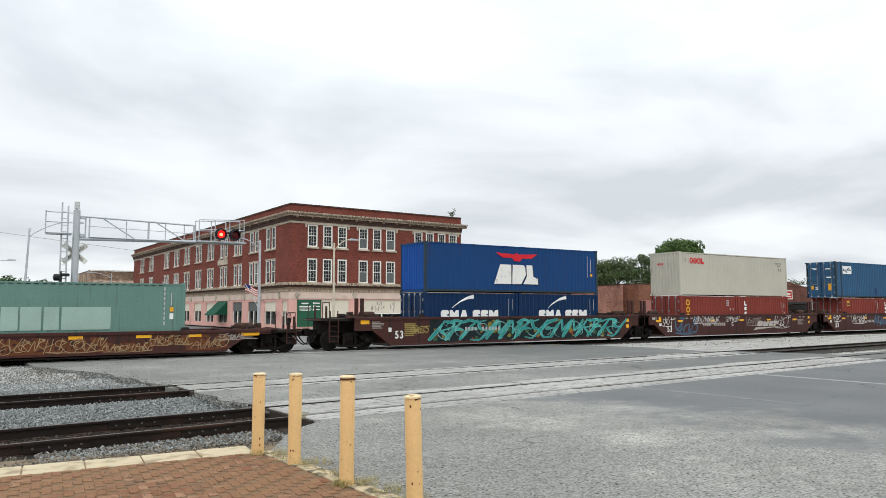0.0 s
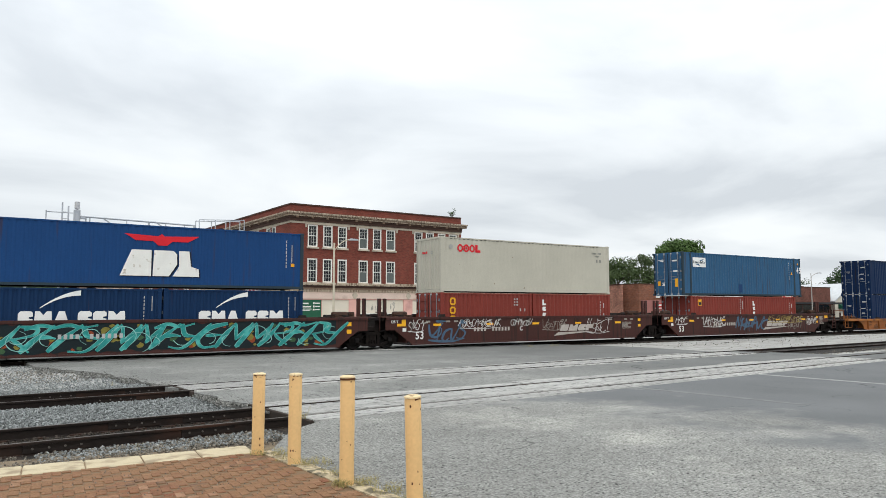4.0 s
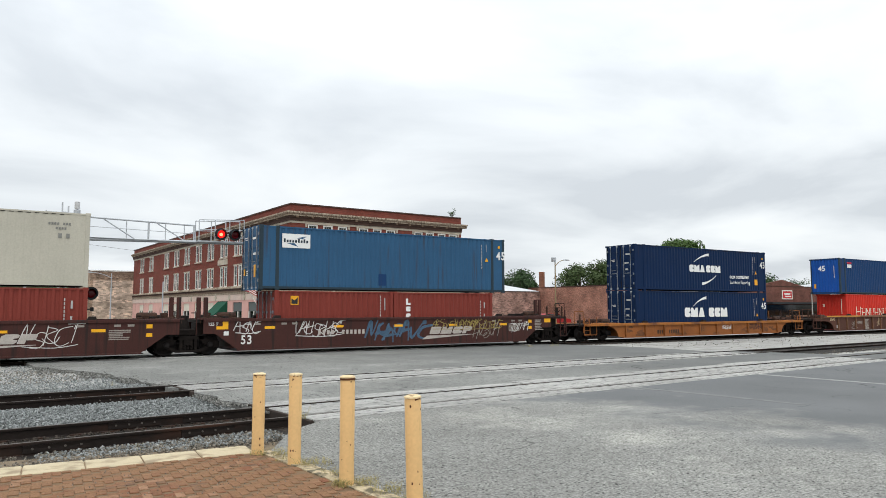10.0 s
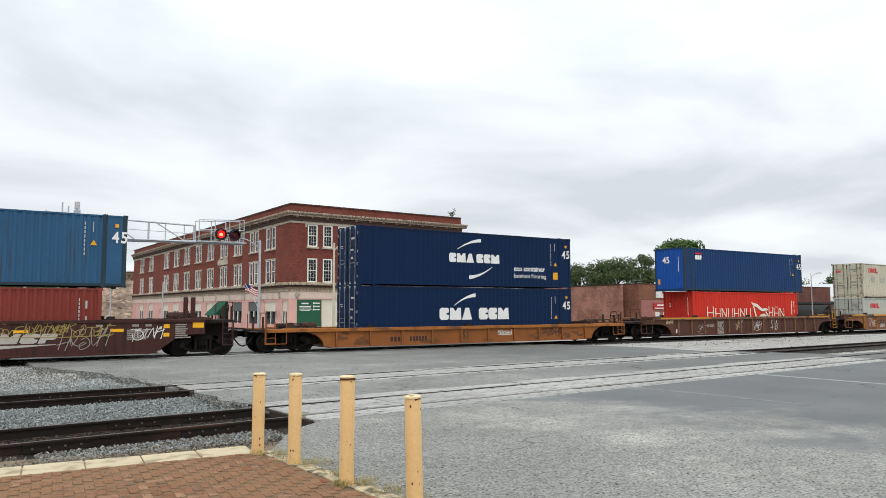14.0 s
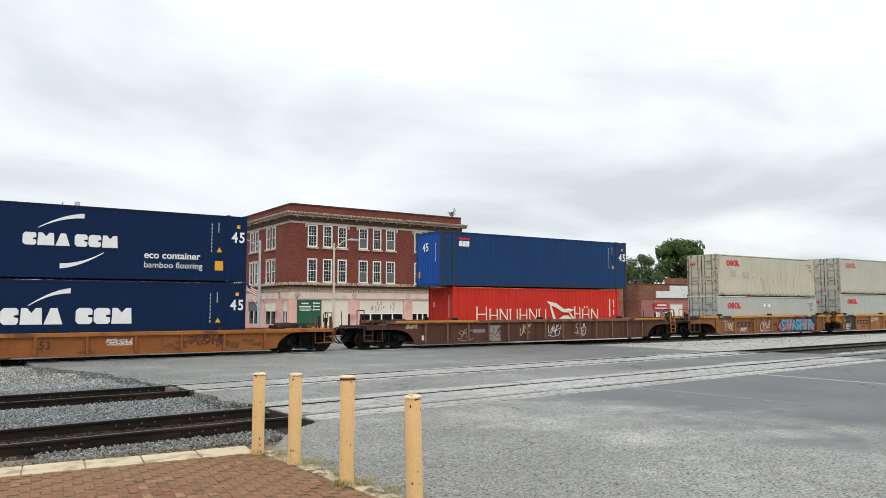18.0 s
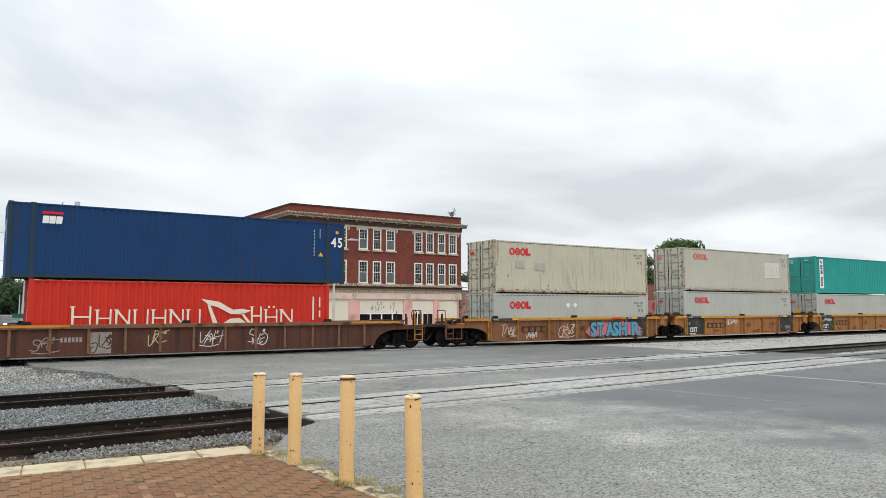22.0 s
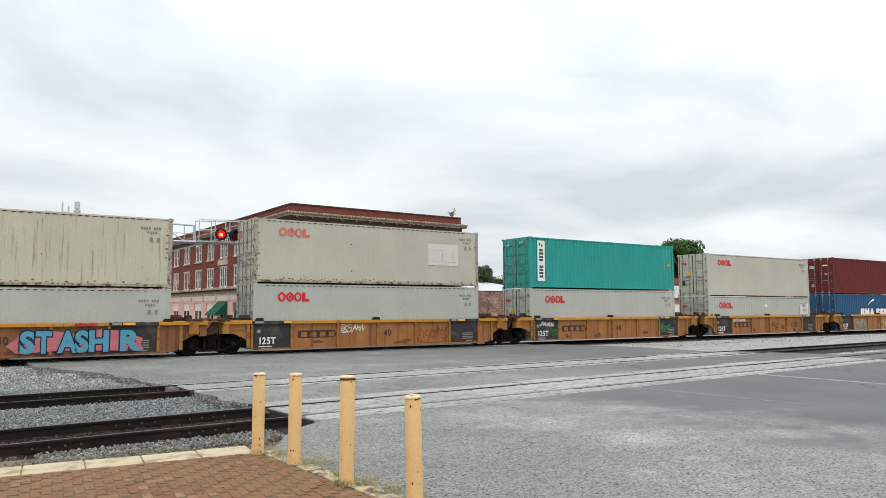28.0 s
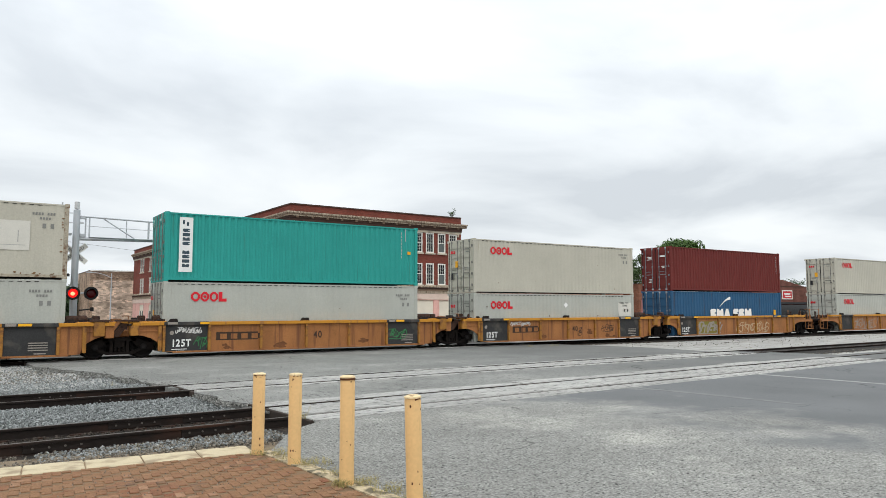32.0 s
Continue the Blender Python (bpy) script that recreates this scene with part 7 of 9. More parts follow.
def ribbon(m, pts, w, y, taper=True, clip=None):
    """A strip of width w along (x, z) points, laid flat at depth y."""
    q = smooth_line(pts, 4)
    v = []
    for i, p in enumerate(q):
        d = (q[min(i + 1, len(q) - 1)] - q[max(i - 1, 0)])
        d = d.normalized() if d.length > 1e-6 else Vector((1, 0))
        u = i / (len(q) - 1)
        ww = w * (0.45 + 0.55 * math.sin(math.pi * min(1, u * 1.15 + 0.08))) if taper else w
        nrm = Vector((-d.y, d.x)) * ww * 0.5
        for e in (p + nrm, p - nrm):
            z = e.y if clip is None else min(clip[1], max(clip[0], e.y))
            v.append((e.x, y, z))
    m.add(v, [(2 * i, 2 * i + 1, 2 * i + 3, 2 * i + 2) for i in range(len(q) - 1)])


STROKES = [[[(0.05, 0.0), (0.3, 1.0), (0.55, 0.15), (0.85, 0.95)]], [[(0.15, 1.0), (0.1, 0.1)], [(0.1, 0.95), (0.75, 0.75), (0.2, 0.5), (0.9, 0.0)]], [[(0.9, 0.95), (0.25, 0.8), (0.1, 0.3), (0.45, 0.02), (0.9, 0.2)]],
           [[(0.0, 0.15), (0.45, 1.0), (0.8, 0.0)], [(0.1, 0.45), (0.95, 0.55)]], [[(0.2, 1.0), (0.15, 0.0)], [(0.85, 1.0), (0.75, -0.05)], [(0.0, 0.42), (1.0, 0.6)]], [[(0.85, 0.85), (0.35, 1.0), (0.2, 0.65), (0.8, 0.4), (0.6, 0.0), (0.05, 0.1)]],
           [[(0.5, 0.55), (0.15, 0.4), (0.3, 0.0), (0.75, 0.1), (0.8, 0.6), (0.45, 0.95), (0.1, 0.75)]], [[(0.1, 0.9), (0.4, 0.0), (0.95, 1.1)]], [[(0.0, 0.95), (0.95, 1.0)], [(0.5, 0.98), (0.4, 0.0)]]]


def tag_strokes(x0, x1, z0, z1, seed, n):
    """Quick slanting hand strokes from x0 to x1 that overlap one another, with a slash or a tail."""
    r = random.Random(seed)
    h = z1 - z0
    out = []
    n = max(3, round((x1 - x0) / (0.40 * h)))
    step = (x1 - x0) / n
    last = -1
    for k in range(n):
        c = r.randrange(len(STROKES))
        c = (c + 1) % len(STROKES) if c == last else c
        last = c
        big, lift, wide = r.uniform(0.5, 0.95), r.uniform(0.0, 0.3), r.uniform(1.2, 2.1)
        for st in STROKES[c]:
            out.append([(x0 + step * (k + wide * p) + 0.16 * h * (q - 0.5) + r.uniform(-0.03, 0.03) * h, z0 + h * min(1.0, max(0.0, lift + big * q + r.uniform(-0.04, 0.04)))) for p, q in st])
    for k in range(max(1, n // 3)):
        cx, cz, q = r.uniform(x0 + 0.3 * h, x1 - 0.2 * h), z0 + h * r.uniform(0.35, 0.65), h * r.uniform(0.18, 0.34)
        a = r.uniform(0, 6)
        out.append([(cx + q * 1.1 * math.cos(a + 0.9 * i), cz + q * math.sin(a + 0.9 * i)) for i in range(r.randrange(4, 8))])
    if r.random() < 0.6:
        out.append([(x0 + step * 0.2, z0 + 0.10 * h), (x0 + (x1 - x0) * 0.6, z0 + 0.02 * h), (x1 + step * 0.1, z0 + 0.14 * h)])
    for k in range(r.randrange(2, 4)):
        a = x1 + 0.05 * h * k - 0.1 * h
        out.append([(a, z1 - 0.22 * h), (a + 0.05 * h, z1 - 0.05 * h)])
    return out


def tag(car, x0, x1, z0, z1, material, seed, n=7, w=0.028, y=CY_, label="scribbled spray-paint tag"):
    m = Mesh()
    for i, pts in enumerate(tag_strokes(x0, x1, z0, z1, seed, n)):
        ribbon(m, pts, w, y - 0.0002 * i, False, (z0 - 0.02, z1 + 0.02))
    return tagged(part("painted_tag", m, material, car, label), kind="stuff")


# strokes of the large sprayed piece: slanting stems, bowls, swashes and feet
STEMS = [[[(0.15, 0.0), (0.38, 0.45), (0.72, 1.0)], [(0.0, 0.86), (0.35, 1.0), (0.75, 0.9), (1.15, 1.0)], [(0.35, 0.5), (0.65, 0.58), (0.9, 0.5)]],
         [[(0.10, 0.0), (0.35, 0.5), (0.55, 1.0)], [(0.55, 0.98), (1.0, 0.9), (0.95, 0.6), (0.45, 0.5)], [(0.5, 0.5), (0.75, 0.3), (1.1, 0.0)]],
         [[(0.25, 1.0), (0.12, 0.45), (0.30, 0.06), (0.75, 0.12), (0.95, 0.6), (1.0, 1.0)]],
         [[(0.05, 0.0), (0.25, 0.55), (0.42, 1.0)], [(0.42, 0.98), (0.6, 0.5), (0.62, 0.3)], [(0.62, 0.3), (0.85, 0.7), (0.98, 1.0)], [(0.98, 1.0), (0.9, 0.5), (0.85, 0.0)]],
         [[(0.85, 0.95), (0.3, 0.85), (0.1, 0.4), (0.35, 0.04), (0.85, 0.12)], [(0.3, 0.5), (0.8, 0.55)]],
         [[(0.1, 1.0), (0.3, 0.6), (0.65, 0.5)], [(1.0, 1.0), (0.75, 0.5), (0.45, 0.0), (0.0, 0.05)]]]


def swirl_piece(car, x0, x1, z0, z1, seed, letters_n, fill, edge, light, back, w=0.17):
    """A large spray-painted piece: dark ground with coloured blots, and leaning strokes with pale edges."""
    r = random.Random(seed)
    bm_ = Mesh()
    n = 60
    top = [(x0 + (x1 - x0) * k / n, z1 - abs(r.gauss(0, 0.05))) for k in range(n + 1)]
    low = [(x0 + (x1 - x0) * k / n, z0 + abs(r.gauss(0, 0.05))) for k in range(n + 1)]
    v = [(a, CY_ - 0.001, b) for a, b in low] + [(a, CY_ - 0.001, b) for a, b in top]
    bm_.add(v, [(k, k + 1, n + 2 + k, n + 1 + k) for k in range(n)])
    part("piece_backing", bm_, back, car, "dark green sprayed backing of a large piece")
    for mt, cnt, lb in ((P_OLIVE, 30, "olive sprayed blots"), (P_EMBER, 12, "orange sprayed blots"), (P_MOSS, 16, "green sprayed blots")):
        blot = Mesh()
        for k in range(cnt):
            cx, cz, q = r.uniform(x0 + 0.2, x1 - 0.2), r.uniform(z0 + 0.12, z1 - 0.12), r.uniform(0.05, 0.15)
            blot.add([(cx + q * 1.4 * math.cos(i * 0.785) * r.uniform(0.6, 1.2), CY_ - 0.0022 - 0.0003 * (k % 3), min(z1, max(z0, cz + q * math.sin(i * 0.785) * r.uniform(0.6, 1.3)))) for i in range(8)], [tuple(range(8))])
        part("piece_blots", blot, mt, car, lb)
    A, E, B_, C_ = Mesh(), Mesh(), Mesh(), Mesh()
    step, h, k2 = (x1 - x0) / letters_n, z1 - z0, 0
    for k in range(letters_n):
        ox = x0 + step * k
        c = (k * 5 + r.randrange(3)) % len(STEMS)
        for j, st in enumerate(STEMS[c]):
            k2 += 1
            s = [(ox + step * 1.45 * p + 0.38 * h * (q - 0.5) + r.uniform(-0.03, 0.03), z0 + 0.09 + (h - 0.18) * min(1, max(0, q + r.uniform(-0.04, 0.04)))) for p, q in st]
            ww = w * (1.0 if j == 0 else 0.72)
            ribbon(A, s, ww * 1.62, CY_ - 0.004 - 0.0001 * k2, True, (z0, z1))
            ribbon(E, s, ww * 1.22, CY_ - 0.012 - 0.0001 * k2, True, (z0 + 0.005, z1 - 0.005))
            ribbon(B_, s, ww, CY_ - 0.020 - 0.0001 * k2, True, (z0 + 0.01, z1 - 0.01))
        # thin pale loops that run on from the strokes
        a0 = r.uniform(0, 6)
        cx, cz, rad = ox + step * r.uniform(0.0, 1.0), z0 + h * r.uniform(0.3, 0.6), r.uniform(0.2, 0.42)
        lp = [(cx + rad * 1.25 * math.cos(a0 + q * 0.8), cz + rad * math.sin(a0 + q * 0.8)) for q in range(r.randrange(4, 7))]
        ribbon(C_, lp, 0.03, CY_ - 0.031 - 0.0001 * k, True, (z0 + 0.01, z1))
    for nm, me_, mt, lb in (("piece_outline", A, edge, ""), ("piece_edge", E, light, "pale cyan sprayed edges"), ("piece_fill", B_, fill, "teal spray-painted strokes"), ("piece_highlight", C_, light, "")):
        tagged(part(nm, me_, mt, car, lb), kind="stuff")


P_EMBER = mat("orange_red_spray", (0.26, 0.055, 0.02), 0.7, var=0.2, bump=0)
P_MOSS = mat("moss_green_spray", (0.045, 0.10, 0.045), 0.7, var=0.2, bump=0)
P_TEAL = mat("teal_spray", (0.025, 0.26, 0.24), 0.6, var=0.25, scale=3, fine=20, bump=0, stain=(0.08, 0.42, 0.38), amount=0.2, sscale=3)
P_DKGREEN = mat("dark_green_spray", (0.007, 0.015, 0.018), 0.6, var=0.3, scale=3, fine=20, bump=0)
P_NIGHT = mat("black_spray", (0.010, 0.014, 0.017), 0.6, var=0.2, bump=0)
P_OLIVE = mat("olive_spray", (0.20, 0.17, 0.035), 0.7, var=0.3, scale=3, fine=20, bump=0)
P_ICE = mat("pale_cyan_spray", (0.25, 0.52, 0.48), 0.6, var=0.15, bump=0)
P_SPRAY = mat("white_spray", (0.58, 0.57, 0.55), 0.7, var=0.15, scale=4, fine=20, bump=0)
P_DIM = mat("dull_grey_spray", (0.28, 0.25, 0.22), 0.8, var=0.2, scale=4, fine=20, bump=0)
P_TAN = mat("cream_spray", (0.48, 0.36, 0.22), 0.7, var=0.15, bump=0)
P_DIMTAN = mat("dull_tan_spray", (0.30, 0.215, 0.115), 0.75, var=0.25, scale=4, fine=20, bump=0)
P_BURNT = mat("burnt_orange_spray", (0.125, 0.042, 0.016), 0.7, var=0.2, bump=0)
P_GHOST = mat("dull_blue_spray", (0.06, 0.11, 0.17), 0.75, var=0.3, scale=4, fine=25, bump=0)
P_LBLUE = mat("sky_blue_spray", (0.085, 0.29, 0.40), 0.6, var=0.12, scale=3, fine=20, bump=0)
P_PINKS = mat("pink_spray", (0.46, 0.14, 0.16), 0.7, var=0.2, scale=3, fine=20, bump=0)
P_GREENS = mat("green_spray", (0.04, 0.20, 0.07), 0.7, var=0.2, bump=0)
P_OCHRE = mat("ochre_spray", (0.30, 0.23, 0.07), 0.7, var=0.2, bump=0)


def red_logo(b, z0, x0=1.1, m=None, w=1.5, h=0.41):
    q = w * 0.76
    block_logo(b, x0, x0 + q, z0, z0 + h, SY, m or P_RED, (1, 1, 0.95), 0.0, notch=0.25, soft=0.32)
    plate(b, "logo_shape", [(x0 + q + 0.02 + (w - q - 0.02) * p, z0 + h * k) for p, k in FORMS["corner"]], SY, m or P_RED)
    plate(b, "logo_shape", [(x0 + q * 0.51 + 0.07 * math.cos(k * 1.2566 + 1.57), z0 + h * 0.5 + 0.07 * math.sin(k * 1.2566 + 1.57)) for k in range(5)], SY - 0.002, m or P_RED)


def codes(b, rows, m=None):
    bars(b, "code_bar", [(x0 + 0.15 * (x1 - x0), x1 - 0.15 * (x1 - x0), z0, z1) for x0, x1, z0, z1 in rows], SY, m or M_CODE)


def number_rows(b, x, z, m=None):
    """The small rows of a container's number near its right end."""
    bars(b, "code_bar", [(x + 0.1 * k, x + 0.1 * k + 0.07, z, z + 0.10) for k in range(8) if k != 4] + [(x + 0.25 + 0.1 * k, x + 0.32 + 0.1 * k, z - 0.17, z - 0.08) for k in range(4)]
         + [(x + 0.35, x + 0.47, z - 0.5, z - 0.32), (x + 0.62, x + 0.74, z - 0.5, z - 0.32)], SY, m or P_GREYINK)


def end_marks(b, rects, m, x=-0.052):
    """Labels on a container's left end: (y0, y1, z0, z1)."""
    for y0, y1, z0, z1 in rects:
        w, h = y1 - y0, z1 - z0
        if h > 2.5 * w or h < 0.12 or m in (P_YELLOW, P_INK):
            part("end_label", Mesh().box(x - 0.004, x, y0 + 0.15 * w, y1 - 0.15 * w, z0, z1), m, b)
        elif m in (P_RED, P_FADED):
            q = Mesh()
            for k in range(3):
                a = y0 + w * (0.08 + 0.3 * k)
                q.box(x - 0.004, x, a, a + 0.22 * w, z0 + 0.1 * h, z1 - 0.1 * h)
            part("end_label", q, m, b)
        else:
            q = Mesh()
            for k in range(max(2, int(h / 0.085))):
                q.box(x - 0.004, x, y0 + 0.1 * w, y1 - (0.1 + 0.25 * (k % 2)) * w, z1 - 0.085 * k - 0.045, z1 - 0.085 * k)
            part("end_label", q, m, b)


def local(key):
    return FOOT[BOX[key].name]


# heights below are above the rails: each box takes its own foot off
def Z(key, *zs):
    return [z - local(key) for z in zs]


def paint_boxes():
    def up(key, z0, z1):
        return z0 - local(key), z1 - local(key)
    # faded green
    for x0, x1 in ((5.63, 6.19), (6.25, 6.94), (7.02, 7.54), (7.62, 9.35), (3.1, 4.4), (4.5, 5.5)):
        plate(BOX["A"], "paint_patch", rect(x0, x1, *up("A", 1.18, 2.06)), SY, P_MINT, "pale overpainted patch")
    codes(BOX["A"], [(11.32, 11.40, up("A", 1.33, 0)[0] + 0.2 * k, up("A", 1.33, 0)[0] + 0.2 * k + 0.14) for k in range(8)] + [(11.6, 11.66, *up("A", 2.12, 2.63))])
    bars(BOX["A"], "label", [(11.57, 11.72, *up("A", 1.87, 2.05))], SY, P_YELLOW)
    bars(BOX["A"], "label", [(11.57, 11.72, *up("A", 1.56, 1.80))], SY, P_WHITE)
    # red wings over white blocks
    b = BOX["B3"]
    z0, z1 = up("B3", 4.56, 5.02)
    plate(b, "logo_shape", [(4.55, z1), (5.85, z1 - 0.06), (5.98, z1 + 0.04), (6.1, z1 - 0.06), (7.5, z1), (7.05, z1 - 0.26), (6.4, z1 - 0.27), (6.2, z0 + 0.02), (5.85, z0 + 0.02), (5.65, z1 - 0.27), (4.98, z1 - 0.26)], SY, P_RED, "red wing shape")
    z0, z1 = up("B3", 3.32, 4.38)
    for poly in ([(4.42, z0), (5.60, z0), (5.60, z1), (4.84, z1)], [(5.66, z0), (6.30, z0), (6.62, z0 + 0.50), (6.60, z1 - 0.14), (6.46, z1), (5.70, z1)],
                 [(6.44, z0), (7.52, z0), (7.50, z0 + 0.32), (7.18, z0 + 0.42), (7.10, z1), (6.68, z1), (6.70, z0 + 0.42)]):
        plate(b, "logo_shape", [(p + 0.055, q - 0.03) for p, q in poly], SY, P_NIGHT2, "dark edge of a painted shape")
        plate(b, "logo_shape", poly, SY - 0.004, P_WORNW, "plain white painted block")
    codes(b, [(11.33, 11.39, z0 + 0.5 + 0.16 * k, z0 + 0.61 + 0.16 * k) for k in range(8)] + [(11.6, 11.65, z0 + 0.75, z1 + 0.5)])
    bars(b, "label", [(11.58, 11.75, z0 + 0.55, z0 + 0.7)], SY, P_YELLOW)
    # navy pair
    for key, x in (("B1", 0.96), ("B2", 1.40)):
        b = BOX[key]
        z0, z1 = up(key, 1.40, 1.90)
        solid_logo(b, x, x + 1.75, z0, z1, SY, P_WHITE, (1, 1.2, 1.1), 0.0, forms=TRIO)
        solid_logo(b, x + 2.0, x + 3.75, z0, z1, SY, P_WHITE, (1, 1, 1.3), 0.0, forms=TRIO2)
        swoosh(b, x + 0.72, x + 2.1, z1 + 0.1, z1 + 0.68, SY, P_WHITE)
        codes(b, [(5.35, 5.40, z0 + 0.1 + 0.15 * k, z0 + 0.2 + 0.15 * k) for k in range(7)] + [(5.66, 5.70, z0 + 0.5, z0 + 1.1)])
    # oxide red boxes
    b = BOX["C1"]
    for za, zb in ((2.16, 2.55), (1.70, 2.08), (1.30, 1.62)):
        z0, z1 = up("C1", za, zb)
        block_logo(b, 0.54, 0.92, z0, z1, SY, P_YELLOW, (1,), 0.0, notch=0.24)
    codes(b, [(4.78 + 0.11 * k, 4.86 + 0.11 * k, *up("C1", 2.44 - 0.15 * j, 2.53 - 0.15 * j)) for k in range(3) for j in range(3)] + [(5.18, 5.27, *up("C1", 1.83, 1.98)), (5.5, 5.59, *up("C1", 1.83, 1.98))])
    for key in ("C2", "D2"):
        b = BOX[key]
        x = 0.65
        for za, zb in ((2.16, 2.48), (1.84, 2.08), (1.46, 1.74)):
            z0, z1 = up(key, za, zb)
            solid_logo(b, x + 0.02, x + 0.30, z0, z1, SY, P_WHITE, (1,), forms=("notched" if za < 2 else "corner",))
        codes(b, [(5.23, 5.29, *up(key, 1.54 + 0.15 * k, 1.64 + 0.15 * k)) for k in range(6)] + [(5.46, 5.56, *up(key, 2.0, 2.3)), (5.46, 5.56, *up(key, 1.56, 1.7))])
    plate(BOX["D1"], "badge", rect(0.75, 1.13, *up("D1", 2.16, 2.56)), SY, P_YELLOW, "small yellow badge")
    plate(BOX["D1"], "badge_shape", [(0.79, up("D1", 2.2, 0)[0]), (1.09, up("D1", 2.2, 0)[0]), (1.09, up("D1", 2.5, 0)[0]), (0.94, up("D1", 2.36, 0)[0]), (0.79, up("D1", 2.44, 0)[0])], SY - 0.002, P_INK)
    codes(BOX["D1"], [(5.31, 5.37, *up("D1", 1.6 + 0.15 * k, 1.7 + 0.15 * k)) for k in range(7)] + [(5.55, 5.62, *up("D1", 1.9, 2.5))])
    # off-white boxes with red logos
    red_logo(BOX["C3"], up("C3", 4.95, 0)[0], 1.02)
    end_marks(BOX["C3"], [(0.05, 0.65, *up("C3", 4.86, 5.02))], P_RED, -0.004)
    end_marks(BOX["C3"], [(-0.45, -0.2, *up("C3", 4.76, 4.98))], P_GREY, -0.004)
    plate(BOX["C3"], "emblem", [(0.62 + 0.13 * math.cos(q), up("C3", 5.2, 0)[0] + 0.13 * math.sin(q)) for q in (0, 0.8, 1.6, 2.4, 3.1, 3.9, 4.7, 5.5)], SY, P_GREY)
    number_rows(BOX["C3"], 10.75, up("C3", 5.2, 0)[0])
    for key, z, m in (("G2", 4.92, P_RED), ("H2", 5.24, P_FADED), ("J2", 4.91, P_RED), ("L2", 5.23, P_RED), ("G1", 1.96, P_RED), ("H1", 2.31, P_RED), ("I1", 2.29, P_RED), ("J1", 1.96, P_RED), ("L1", 2.29, P_RED)):
        red_logo(BOX[key], up(key, z, 0)[0], 1.1, m)
        number_rows(BOX[key], 10.95, up(key, z + 0.3, 0)[0])
        if key != "G1":
            end_marks(BOX[key], [(0.45, 0.95, *up(key, z + 0.05, z + 0.25))], m)
        end_marks(BOX[key], [(-0.95, -0.25, *up(key, z + 0.25, z + 0.30)), (-0.9, -0.5, *up(key, z + 0.1, z + 0.15))], P_GREYINK)
        if key in ("J2", "L2", "I1"):
            end_marks(BOX[key], [(0.15, 0.5, *up(key, z - 0.7, z - 0.35))], P_YELLOW)
            end_marks(BOX[key], [(0.6, 0.9, *up(key, z - 1.35, z - 1.0))], P_INK)
        end_marks(BOX[key], [(-0.9, -0.62, *up(key, z - 0.9, z - 0.7)), (-0.45, -0.2, *up(key, z - 0.9, z - 0.7)), (0.2, 0.45, *up(key, z - 1.25, z - 1.05))], P_GREY)
    plate(BOX["G2"], "paint_patch", rect(1.52, 2.15, *up("G2", 4.20, 4.62)), SY, P_DULL, "grey overpainted patch")
    plate(BOX["G2"], "paint_patch", rect(2.91, 3.69, *up("G2", 4.10, 4.54)), SY, P_DULL, "grey overpainted patch")
    for x in (5.4, 5.95, 6.52):
        k = "G1" if x < 6.2 else "J1"
        z = up(k, 2.17, 0)[0]
        plate(BOX[k], "placard", [(x - 0.17, z), (x, z - 0.16), (x + 0.17, z), (x, z + 0.16)], SY, P_WHITE, "white diamond placard")
    plate(BOX["H2"], "paint_patch", rect(9.05, 10.9, *up("H2", 4.18, 5.29)), SY, P_PALE, "pale overpainted patch")
    z = up("H2", 4.18, 0)[0]
    bars(BOX["H2"], "patch_lines", [(9.2, 10.75, z + 0.18, z + 0.2), (9.2, 10.0, z + 0.78, z + 0.8), (9.9, 9.93, z + 0.25, z + 0.7), (10.5, 10.53, z + 0.3, z + 0.75)], SY - 0.002, P_GREY)
    plate(BOX["J1"], "paint_patch", rect(10.83, 11.95, *up("J1", 1.5, 2.33)), SY, P_PALE, "pale overpainted patch")
    # dents and scuffs on the pale boxes
    for i, key in enumerate(("G2", "H2", "C3", "G1", "H1", "I1", "J2", "J1")):
        r = random.Random(40 + i)
        m = Mesh()
        for k in range(14 if key == "G2" else 6):
            x, zz, s = r.uniform(0.4, 11.8), r.choice((r.uniform(0.2, 0.5), r.uniform(0.3, 2.3))), r.uniform(0.012, 0.05)
            m.add([(x + s * math.cos(q) * r.uniform(0.5, 1.2), SY - 0.0005, zz + s * math.sin(q) * r.uniform(0.5, 1.6)) for q in (0, 1, 2, 3, 4, 5)], [tuple(range(6))])
        part("scuff", m, M_RUST, BOX[key], "small rusty scuffs")
    # crusted rust along the lower edge and the corner of the stained boxes
    for i, key in enumerate(("G2", "H2")):
        r = random.Random(90 + i)
        m = Mesh()
        for k in range(70):
            x, zz, q = r.uniform(0.2, 12.0), 0.16 + abs(r.gauss(0, 0.05)), r.uniform(0.01, 0.035)
            if k % 5 == 0:
                x, zz = r.choice((0.2, 11.98)) + r.uniform(-0.03, 0.03), r.uniform(0.2, 2.6)
            m.add([(x + q * 2.2 * math.cos(a) * r.uniform(0.5, 1.2), SY - 0.0006, zz + q * math.sin(a) * r.uniform(0.5, 1.4)) for a in (0, 1, 2, 3, 4, 5)], [tuple(range(6))])
        tagged(part("rust_crust", m, mat("brown_crust", (0.20, 0.11, 0.055), 0.9, var=0.3, scale=8, fine=40, bump=0.2), BOX[key]), kind="stuff")
    # thin rust runs down the stained box
    r = random.Random(71)
    m = Mesh()
